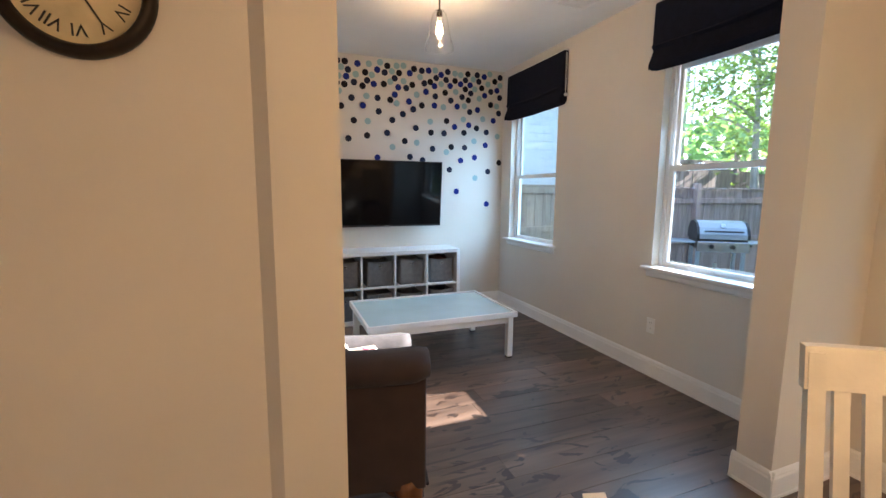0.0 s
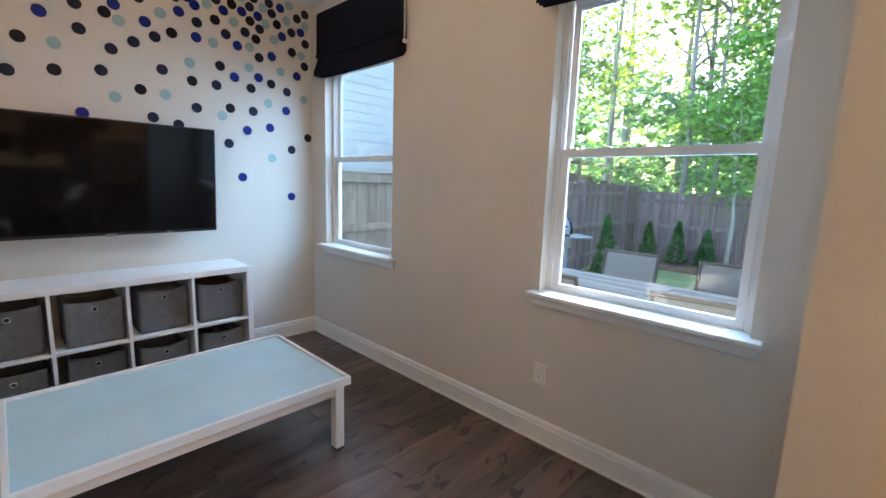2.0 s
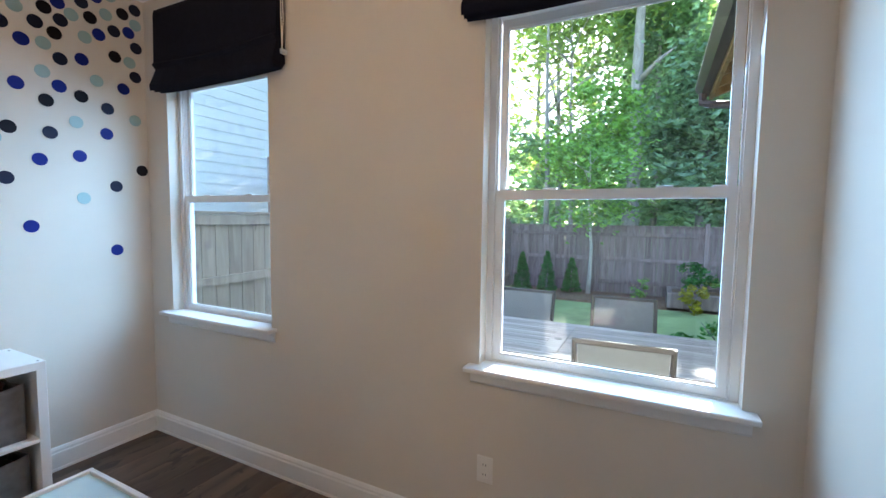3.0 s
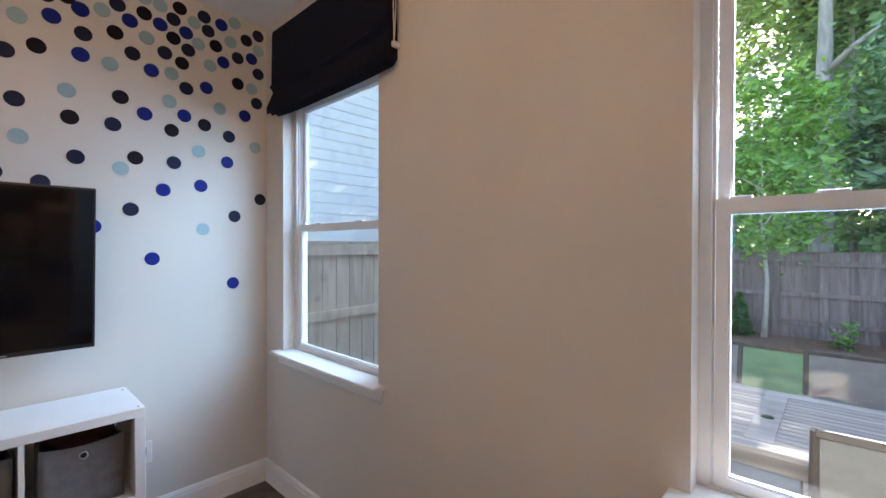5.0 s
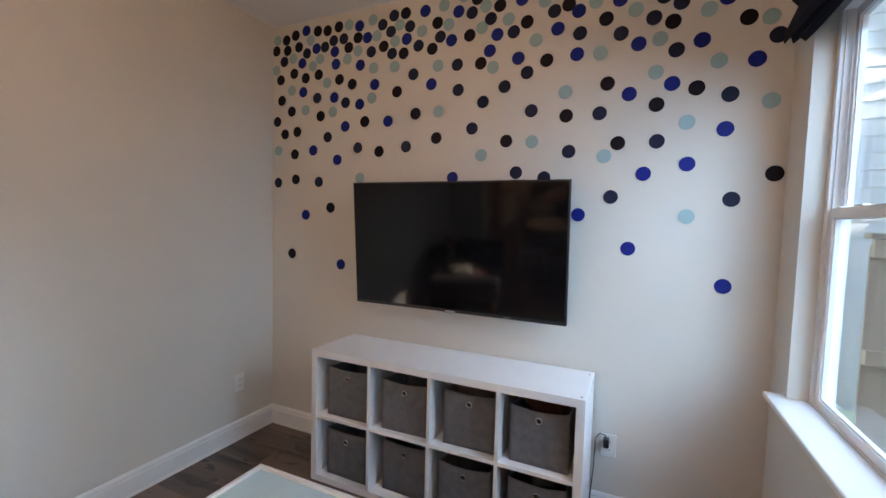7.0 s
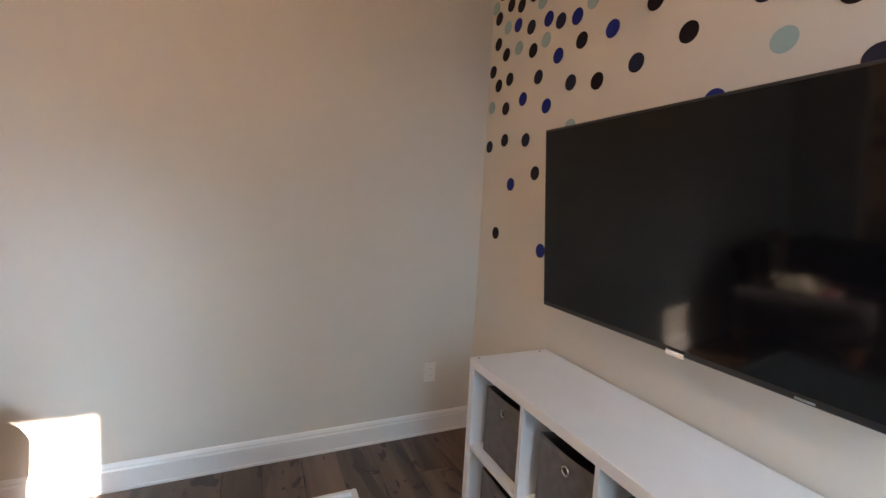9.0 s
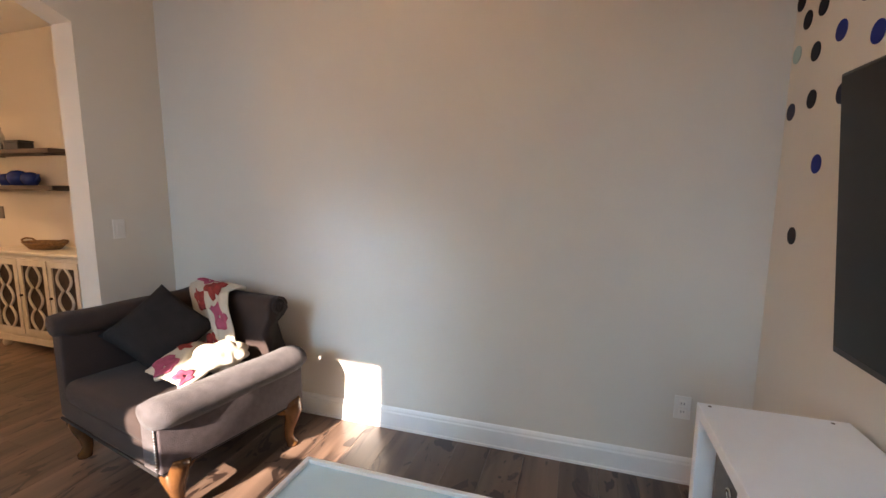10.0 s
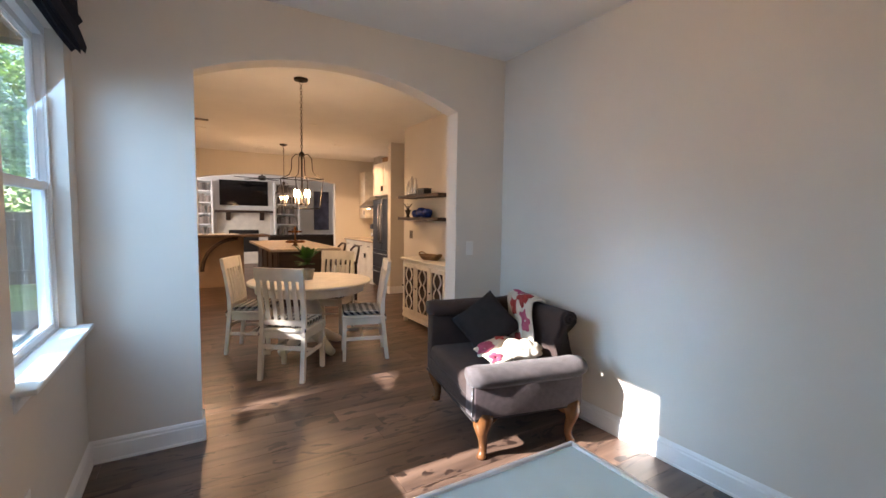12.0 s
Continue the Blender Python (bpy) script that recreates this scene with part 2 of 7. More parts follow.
CLEAR = glass_mat("clear_glass")
GINGHAM = check_mat("gingham_cloth", (0.01, 0.013, 0.022), (0.6, 0.6, 0.57), 0.062)
WHITE_PLASTIC = mat("white_plastic", (0.78, 0.77, 0.74), 0.4, vary=0.02, bump=0.0)
STEEL_DARK = mat("black_stainless", (0.1, 0.1, 0.105), 0.28, 1.0, vary=0.08, scale=4, bump=0.02, stretch=(1, 1, 0.1))
BASKET = mat("wicker", (0.25, 0.14, 0.06), 0.8, vary=0.4, scale=60, bump=0.8, fine=160)
STONE_TOP = mat("granite_top", (0.5, 0.42, 0.33), 0.25, vary=0.25, scale=40, bump=0.02)
GLOW_WARM = mat("lit_bulb", (1, 0.85, 0.6), 0.4, vary=0, bump=0, emit=(1.0, 0.62, 0.28), power=45.0)
TERRACOTTA = mat("galvanised_pot", (0.33, 0.33, 0.31), 0.5, 0.5, vary=0.2, scale=20, bump=0.1)
LEAF_DARK = leaf_mat("houseplant_leaf", (0.02, 0.07, 0.02), 0.4)
LEAF_A = leaf_mat("leaf_bright", (0.27, 0.37, 0.17), 0.45)
LEAF_B = leaf_mat("leaf_deep", (0.24, 0.38, 0.28), 0.45)
LEAF_C = leaf_mat("leaf_sapling", (0.26, 0.46, 0.16), 0.4)
LEAF_D = leaf_mat("arborvitae_leaf", (0.06, 0.22, 0.05), 0.5)
LEAF_YELLOW = leaf_mat("coleus_yellow", (0.42, 0.4, 0.05), 0.4)
LEAF_RED = leaf_mat("coleus_red", (0.16, 0.012, 0.03), 0.4)
BLOOM = leaf_mat("pale_flower", (0.6, 0.5, 0.55), 0.2)
BARK = mat("bark", (0.36, 0.33, 0.31), 0.95, vary=0.35, scale=9, bump=0.9, fine=30, stretch=(1, 1, 0.25))
GRASS = mat("lawn", (0.36, 0.46, 0.2), 0.95, vary=0.3, scale=1.2, bump=0.8, fine=90)
PATIO = mat("concrete_patio", (0.3, 0.295, 0.285), 0.9, vary=0.15, scale=2, bump=0.3, fine=70)
PALE_BARK = mat("pale_bark", (0.62, 0.58, 0.52), 0.9, vary=0.15, scale=9, bump=0.4, fine=30)
MULCH = mat("mulch", (0.3, 0.18, 0.12), 1.0, vary=0.4, scale=20, bump=1.0, fine=60)
FENCE_GREY = wood_mat("weathered_fence", (0.25, 0.18, 0.165), (0.42, 0.32, 0.3), 0.85, 0.2, "z", knots=False)
FENCE_TAN = wood_mat("tan_fence", (0.36, 0.29, 0.23), (0.52, 0.44, 0.35), 0.85, 0.12, "z", knot_at=0.7)
PINE = wood_mat("treated_pine", (0.22, 0.125, 0.04), (0.4, 0.25, 0.09), 0.6, 0.12, "z", knot_at=0.66)
TEAK = wood_mat("weathered_teak", (0.27, 0.25, 0.235), (0.44, 0.42, 0.4), 0.7, 0.12, "y", knots=False)
SIDING = mat("pale_siding", (0.72, 0.75, 0.77), 0.6, vary=0.03, scale=3, bump=0.1, fine=120, per_object=0.02)
SLING = mat("grey_sling", (0.33, 0.33, 0.32), 0.85, vary=0.06, scale=30, bump=0.3, fine=500)
GREY_FRAME = mat("grey_frame", (0.13, 0.11, 0.095), 0.5, vary=0.08, bump=0.05)
GUTTER = mat("brown_gutter", (0.085, 0.06, 0.055), 0.4, 0.3, vary=0.06, bump=0.02)
SHINGLE = mat("roof_shingle", (0.09, 0.085, 0.08), 0.95, vary=0.3, scale=25, bump=0.6)
GRILL_GREY = mat("grill_enamel", (0.38, 0.44, 0.5), 0.3, 0.2, vary=0.05, bump=0.02)
DOT_ROYAL = mat("royal_blue_vinyl", (0.006, 0.016, 0.19), 0.55, vary=0.05, bump=0, spec=0.2)
DOT_SLATE = mat("slate_vinyl", (0.011, 0.015, 0.042), 0.55, vary=0.05, bump=0, spec=0.2)
DOT_BLACK = mat("black_vinyl", (0.006, 0.004, 0.009), 0.55, vary=0.05, bump=0, spec=0.2)
DOT_AQUA = mat("pale_aqua_vinyl", (0.3, 0.45, 0.47), 0.5, vary=0.05, bump=0)
BOOKS = mat("book_spines", (0.2, 0.17, 0.15), 0.7, vary=0.3, scale=30, bump=0.2, per_object=0.7)
BLUE_GLAZE = mat("blue_glaze", (0.01, 0.03, 0.2), 0.15, vary=0.2, scale=15, bump=0.02)
TAN_WALL = mat("tan_panel", (0.34, 0.24, 0.16), 0.7, vary=0.05, bump=0.05)
PICTURE = mat("dusk_picture", (0.08, 0.08, 0.12), 0.6, vary=0.8, scale=2.5, bump=0)
CLOCK_FACE = mat("aged_clock_face", (0.62, 0.52, 0.32), 0.6, vary=0.2, scale=12, bump=0.02)
QUILT = mat("cream_quilt", (0.55, 0.5, 0.41), 0.9, vary=0.06, scale=20, bump=0.4, fine=200)
QUILT_RED = mat("quilt_red", (0.3, 0.035, 0.03), 0.9, vary=0.3, scale=40, bump=0.4, fine=200)
QUILT_PINK = mat("quilt_pink", (0.36, 0.07, 0.13), 0.9, vary=0.2, scale=40, bump=0.4, fine=200)


# ---- building helpers ----
def bx(bm, x0, x1, y0, y1, z0, z1, m=None):
    mt = Matrix.LocRotScale(((x0 + x1) / 2, (y0 + y1) / 2, (z0 + z1) / 2), None, (abs(x1 - x0), abs(y1 - y0), abs(z1 - z0)))
    return bmesh.ops.create_cube(bm, size=1, matrix=(m @ mt) if m else mt)["verts"]


def boxm(x0, x1, y0, y1, z0, z1, bevel=0.0, seg=1):
    bm = bmesh.new()
    bx(bm, x0, x1, y0, y1, z0, z1)
    if bevel:
        bmesh.ops.bevel(bm, geom=bm.edges[:], offset=bevel, segments=seg, affect="EDGES", profile=0.5)
    return bm


def cyl(bm, p, q, r0, r1=None, seg=16, caps=True):
    p, q = Vector(p), Vector(q)
    d = q - p
    m = Matrix.Translation((p + q) / 2) @ d.to_track_quat("Z", "Y").to_matrix().to_4x4()
    bmesh.ops.create_cone(bm, cap_ends=caps, segments=seg, radius1=r0, radius2=r0 if r1 is None else r1, depth=d.length, matrix=m)


def lathe(bm, profile, seg=32, at=(0, 0, 0)):
    rings = []
    for r, z in profile:
        rings.append([bm.verts.new((at[0] + r * math.cos(2 * math.pi * i / seg), at[1] + r * math.sin(2 * math.pi * i / seg), at[2] + z)) for i in range(seg)])
    for a, b in zip(rings, rings[1:]):
        for i in range(seg):
            bm.faces.new((a[i], a[(i + 1) % seg], b[(i + 1) % seg], b[i]))
    if profile[0][0] > 1e-4:
        bm.faces.new(rings[0][::-1])
    if profile[-1][0] > 1e-4:
        bm.faces.new(rings[-1])


def sweep(bm, pts, radii, seg=8, flat=1.0):
    """A tube through pts with a radius at each of them."""
    rings = []
    for i, p in enumerate(pts):
        p = Vector(p)
        t = (Vector(pts[min(i + 1, len(pts) - 1)]) - Vector(pts[max(i - 1, 0)])).normalized()
        side = t.cross(Vector((0.31, 0.95, 0.07))).normalized()
        up = side.cross(t)
        r = radii[i] if isinstance(radii, (list, tuple)) else radii
        rings.append([bm.verts.new(p + side * r * math.cos(2 * math.pi * k / seg) + up * r * flat * math.sin(2 * math.pi * k / seg)) for k in range(seg)])
    for a, b in zip(rings, rings[1:]):
        for k in range(seg):
            bm.faces.new((a[k], a[(k + 1) % seg], b[(k + 1) % seg], b[k]))
    bm.faces.new(rings[0][::-1])
    bm.faces.new(rings[-1])


def prism(bm, outline, axis, a, b):
    """Extrudes an outline (pairs) along an axis from a to b. axis x: pairs are (y, z); y: (x, z); z: (x, y)."""
    def put(u, v, w):
        return {"x": (w, u, v), "y": (u, w, v), "z": (u, v, w)}[axis]
    lo = [bm.verts.new(put(u, v, a)) for u, v in outline]
    hi = [bm.verts.new(put(u, v, b)) for u, v in outline]
    n = len(outline)
    bm.faces.new(lo)
    bm.faces.new(hi[::-1])
    for i in range(n):
        bm.faces.new((lo[i], hi[i], hi[(i + 1) % n], lo[(i + 1) % n]))


def part(name, bm, material, parent=None, label="", smooth=False, tag=None):
    bmesh.ops.recalc_face_normals(bm, faces=bm.faces[:])
    me = bpy.data.meshes.new(name)
    bm.to_mesh(me)
    bm.free()
    me.materials.append(material)
    if smooth:
        me.polygons.foreach_set("use_smooth", [True] * len(me.polygons))
    ob = new(name, me)
    if parent:
        ob.parent = parent
    if label:
        tagged(ob, label)
    return ob


def thing(name, label, category, m=None, group="", kind=""):
    ob = new(name)
    ob.empty_display_size = 0.1
    if m:
        ob.matrix_world = m
    return tagged(ob, label, category, group, kind)


def setting(name, bm, material, label, category, smooth=False):
    return tagged(part(name, bm, material, smooth=smooth), label, category, kind="structure")


# ---- plan ----
XL, XR, YS, YN, ZC = 0.5, 3.42, 2.795, 6.22, 2.79   # playroom
YK, KXL, KXR, KYF = 2.635, 0.0, 3.42, -4.4          # kitchen
OX0, OX1 = 0.985, 2.86                              # arched opening
LYF, LXL, LXR = -8.0, -3.0, 4.6                     # living room beyond


def wall_with_holes(bm, x0, x1, y0, y1, z0, z1, holes):
    """A wall along y with rectangular holes (y0, y1, z0, z1), in y order."""
    y = y0
    for h0, h1, hz0, hz1 in holes:
        bx(bm, x0, x1, y, h0, z0, z1)
        bx(bm, x0, x1, h0, h1, z0, hz0)
        bx(bm, x0, x1, h0, h1, hz1, z1)
        y = h1
    bx(bm, x0, x1, y, y1, z0, z1)


W2, W1 = (2.965, 3.885, 0.815, 2.32), (5.115, 6.0, 0.815, 2.32)
KDOOR = (0.35, 2.45, 0.0, 2.08)
bm = bmesh.new()
wall_with_holes(bm, XR, XR + 0.145, KYF, YN + 0.15, -0.3, ZC + 0.25, [KDOOR, W2, W1])
wall_east = setting("wall_east", bm, WALL, "warm greige painted wall with two sash windows", "wall")
bm = boxm(XL - 0.3, XR, YN, YN + 0.15, -0.3, ZC + 0.25)
wall_north = setting("wall_north", bm, WALL, "greige painted wall scattered with blue and black dots", "wall")
bm = boxm(XL - 0.15, XL, YS, YN, -0.3, ZC + 0.25)
wall_west = setting("wall_west", bm, WALL, "plain warm greige painted side wall", "wall")


def arch_z(x, x0, x1, spring, rise):
    u = (x - (x0 + x1) / 2) / ((x1 - x0) / 2)
    half = (x1 - x0) / 2
    r = (half * half + rise * rise) / (2 * rise)
    return spring + math.sqrt(max(r * r - (u * half) ** 2, 0)) - (r - rise)


def arched_wall(bm, xa, xb, x0, x1, y0, y1, top, spring, rise, n=24):
    prism(bm, [(xa, -0.3), (x0, -0.3), (x0, top), (xa, top)], "y", y0, y1)
    prism(bm, [(x1, -0.3), (xb, -0.3), (xb, top), (x1, top)], "y", y0, y1)
    xs = [x0 + (x1 - x0) * i / n for i in range(n + 1)]
    for a, b in zip(xs, xs[1:]):
        prism(bm, [(a, arch_z(a, x0, x1, spring, rise)), (b, arch_z(b, x0, x1, spring, rise)), (b, top), (a, top)], "y", y0, y1)
    bmesh.ops.remove_doubles(bm, verts=bm.verts[:], dist=0.0005)


bm = bmesh.new()
arched_wall(bm, 0.82, XR, OX0, OX1, YK, YS, ZC + 0.25, 2.29, 0.19)
wall_south = setting("wall_south", bm, WALL, "greige wall with a wide shallow-arched opening", "wall")
bm = bmesh.new()
prism(bm, [(0.82, YK), (0.82, YS), (XL - 0.15, YS), (KXL - 0.2, YS), (KXL - 0.2, YK + 0.035), (0.785, YK + 0.035)], "z", -0.3, ZC + 0.25)
setting("wall_clock", bm, WALL, "greige kitchen wall behind the clock", "wall")
bm = boxm(KXL - 0.12, KXL, -0.26, YK + 0.03, -0.3, ZC + 0.25)
setting("wall_kitchen_west", bm, WALL, "warm painted wall with floating shelves", "wall")
bm = boxm(-1.1, KXL - 0.12, -0.32, -0.26, -0.3, ZC + 0.25)
setting("wall_kitchen_return", bm, WALL, "painted wall return beside the shelves", "wall")
bm = boxm(-1.1, -0.305, -1.6, -1.47, 0, ZC)
setting("wall_fridge_panel", bm, WALL, "painted wall end beside the fridge", "wall")
bm = boxm(-1.25, -1.1, KYF, -0.26, -0.3, ZC + 0.25)
setting("wall_kitchen_far_west", bm, WALL, "painted kitchen wall behind the range", "wall")
bm = bmesh.new()
arched_wall(bm, -1.6, XR, -0.15, 2.72, KYF - 0.15, KYF, ZC + 0.25, 2.2, 0.14)
setting("wall_kitchen_south", bm, WALL, "painted wall with an arched opening to the living room", "wall")
bm = bmesh.new()
bx(bm, LXL, LXR, LYF - 0.15, LYF, -0.3, 3.2)
bx(bm, LXL - 0.15, LXL, LYF, KYF - 0.15, -0.3, 3.2)
bx(bm, LXR, LXR + 0.15, LYF, KYF - 0.15, -0.3, 3.2)
bx(bm, LXL, -1.6, KYF - 0.15, KYF, -0.3, 3.2)
bx(bm, XR, LXR, KYF - 0.15, KYF, -0.3, 3.2)
setting("wall_living", bm, TRIM, "white painted living room walls", "wall")
bm = bmesh.new()
bx(bm, XL - 0.3, XR + 0.17, YS, YN + 0.15, ZC, ZC + 0.2)
setting("ceiling", bm, CEIL, "flat white painted playroom ceiling", "ceiling")
bm = bmesh.new()
bx(bm, -1.75, XR + 0.17, KYF, YS - 0.08, ZC, ZC + 0.2)
setting("ceiling_kitchen", bm, CEIL, "flat painted kitchen ceiling", "ceiling")
bm = bmesh.new()
bx(bm, LXL, LXR, LYF, KYF, ZC + 0.02, ZC + 0.2)
setting("ceiling_living", bm, CEIL, "white living room ceiling", "ceiling")
bm = bmesh.new()
bx(bm, LXL, LXR, LYF - 0.1, YN + 0.1, -0.25, -0.014)
floor_slab = setting("floor", bm, SUBFLOOR, "dark brown knotty wooden plank floor", "floor")


def base_run(bm, p, q, n):
    """A moulded baseboard from p to q; n points into the room."""
    prof = [(0, 0), (0.018, 0), (0.018, 0.012), (0.014, 0.016), (0.014, 0.098), (0.010, 0.106), (0.010, 0.116), (0.005, 0.128), (0.0, 0.134)]
    p, q, n = Vector(p), Vector(q), Vector(n)
    a = [bm.verts.new((p.x + n.x * u, p.y + n.y * u, v)) for u, v in prof]
    b = [bm.verts.new((q.x + n.x * u, q.y + n.y * u, v)) for u, v in prof]
    for i in range(len(prof) - 1):
        bm.faces.new((a[i], b[i], b[i + 1], a[i + 1]))
    bm.faces.new(a)
    bm.faces.new(b[::-1])


bm = bmesh.new()
T = 0.018
base_run(bm, (XL, YN), (XR, YN), (0, -1))
base_run(bm, (XR, YN), (XR, YS), (-1, 0))
base_run(bm, (XL, YS), (XL, YN), (1, 0))
base_run(bm, (XR, YS), (OX1 - T, YS), (0, 1))
base_run(bm, (OX1, YS + T), (OX1, YK - T), (-1, 0))
base_run(bm, (OX1 - T, YK), (XR, YK), (0, -1))
base_run(bm, (XL, YS), (OX0 + T, YS), (0, 1))
base_run(bm, (OX0, YS + T), (OX0, YK - T), (1, 0))
base_run(bm, (OX0 + T, YK), (0.82, YK), (0, -1))
base_run(bm, (0.785, YK + 0.035), (KXL, YK + 0.035), (0, -1))
base_run(bm, (KXL, YK), (KXL, -0.26), (1, 0))
base_run(bm, (-1.09, -1.47), (-0.305 + T, -1.47), (0, 1))
base_run(bm, (-0.305, -1.47), (-0.305, -1.6), (1, 0))
base_run(bm, (XR, YK), (XR, 1.97), (-1, 0))
base_run(bm, (XR, -0.27), (XR, KYF), (-1, 0))
setting("baseboard", bm, TRIM, "white moulded baseboard with stepped top edge", "baseboard")


# ---- windows ----
def sash_window(name, y0, y1, z0, z1, meet):
    w = thing(name, "white double-hung sash window with a deep sill", "window", kind="structure")
    xf = XR + 0.068
    bm = bmesh.new()
    for a, b, c, d, e in ((y0, y0 + 0.028, z0, z1, 0.07), (y1 - 0.028, y1, z0, z1, 0.07), (y0 + 0.028, y1 - 0.028, z1 - 0.045, z1, 0.07), (y0 + 0.028, y1 - 0.028, z0, z0 + 0.026, 0.045)):
        bx(bm, xf, xf + e, a, b, c, d)
    for a, b in ((y0 + 0.028, y0 + 0.034), (y1 - 0.034, y1 - 0.028)):
        bx(bm, xf + 0.012, xf + 0.034, a, b, z0 + 0.026, z1 - 0.045)
    part("window_frame", bm, VINYL, w)
    for s, (c, d, x) in enumerate(((z0 + 0.027, meet + 0.02, xf + 0.008), (meet - 0.018, z1 - 0.046, xf + 0.036))):
        a, b, t = y0 + 0.036, y1 - 0.036, 0.026
        lo = 0.028 if s == 0 else 0.034
        bm = bmesh.new()
        bx(bm, x, x + 0.024, a, a + t, c, d)
        bx(bm, x, x + 0.024, b - t, b, c, d)
        bx(bm, x, x + 0.024, a + t, b - t, c, c + lo)
        bx(bm, x, x + 0.024, a + t, b - t, d - 0.034, d)
        # glazing beads, set back from the sash's face
        g = 0.005
        bx(bm, x + 0.006, x + 0.022, a + t, a + t + g, c + lo, d - 0.034)
        bx(bm, x + 0.006, x + 0.022, b - t - g, b - t, c + lo, d - 0.034)
        bx(bm, x + 0.006, x + 0.022, a + t + g, b - t - g, c + lo, c + lo + g)
        bx(bm, x + 0.006, x + 0.022, a + t + g, b - t - g, d - 0.034 - g, d - 0.034)
        sash = part("sash", bm, VINYL, w)
        if s == 0:
            for q in (a + 0.22, b - 0.22):
                part("sash_lock", boxm(x - 0.004, x + 0.02, q - 0.028, q + 0.028, d, d + 0.007, 0.003, 2), VINYL, sash)
                part("tilt_latch", boxm(x + 0.002, x + 0.02, (a + 0.03 if q < (a + b) / 2 else b - 0.075), (a + 0.075 if q < (a + b) / 2 else b - 0.03), d, d + 0.006, 0.002), VINYL, sash)
        g = part("pane", boxm(x + 0.0225, x + 0.0238, a + t - 0.002, b - t + 0.002, c + 0.024, d - 0.03), GLASS, w)
        g.visible_shadow = False
    bm = boxm(XR - 0.066, xf, y0 - 0.045, y1 + 0.05, z0, z0 + 0.022, 0.006, 2)
    part("window_sill", bm, TRIM, w, "white painted projecting sill")
    bm = bmesh.new()
    prism(bm, [(XR - 0.001, z0 - 0.001), (XR - 0.02, z0 - 0.001), (XR - 0.02, z0 - 0.012), (XR - 0.012, z0 - 0.022), (XR - 0.012, z0 - 0.05), (XR - 0.004, z0 - 0.06), (XR - 0.001, z0 - 0.06)], "y", y0 - 0.03, y1 + 0.035)
    part("apron", bm, TRIM, w)
    return w


sash_window("window_1", *W1, 1.55)
sash_window("window_2", *W2, 1.55)


def roman_shade(name, y0, y1, zb, zt):
    s = thing(name, "dark navy fabric roman shade, drawn up in folds", "window blind")
    x = XR - 0.004
    prof = [(x, zt), (x - 0.045, zt), (x - 0.05, zt - 0.02), (x - 0.056, zb + 0.17), (x - 0.07, zb + 0.155), (x - 0.05, zb + 0.135),
            (x - 0.072, zb + 0.07), (x - 0.085, zb + 0.03), (x - 0.08, zb), (x - 0.06, zb + 0.02), (x - 0.055, zb - 0.008), (x - 0.035, zb + 0.015), (x - 0.02, zb), (x, zb + 0.03)]
    bm = bmesh.new()
    n = 16
    rows = []
    for i in range(n + 1):
        u = i / n
        sag = 0.016 * math.sin(math.pi * u)
        rows.append([bm.verts.new((a + 0.003 * math.sin(u * 9 + k), y0 + (y1 - y0) * u, b - (sag if b < zb + 0.2 else 0) + 0.003 * math.sin(7 * u + k * 2))) for k, (a, b) in enumerate(prof)])
    for r0, r1 in zip(rows, rows[1:]):
        for k in range(len(prof) - 1):
            bm.faces.new((r0[k], r0[k + 1], r1[k + 1], r1[k]))
    bm.faces.new(rows[0])
    bm.faces.new(rows[-1][::-1])
    part("shade_cloth", bm, NAVY, s)
    bm = bmesh.new()
    sweep(bm, [(x - 0.03, y0 - 0.008, zt - 0.02), (x - 0.032, y0 - 0.012, (zt + zb) / 2), (x - 0.03, y0 - 0.014, zb + 0.09)], 0.003, 6)
    sweep(bm, [(x - 0.02, y0 - 0.008, zt - 0.02), (x - 0.02, y0 - 0.014, (zt + zb) / 2), (x - 0.03, y0 - 0.014, zb + 0.09)], 0.003, 6)
    part("cord", bm, WHITE_PLASTIC, s, "white pull cord")
    part("cord_cleat", boxm(x - 0.04, x, y0 - 0.022, y0 - 0.005, zb + 0.07, zb + 0.095, 0.004), WHITE_PLASTIC, s)
    part("headrail", boxm(x - 0.04, x, y0 - 0.006, y1 + 0.002, zt, zt + 0.012, 0.003), WHITE_PLASTIC, s)
    return s


roman_shade("roman_shade", 4.985, 6.02, 2.2, 2.68)
roman_shade("roman_shade", 2.925, 3.955, 2.24, 2.69)


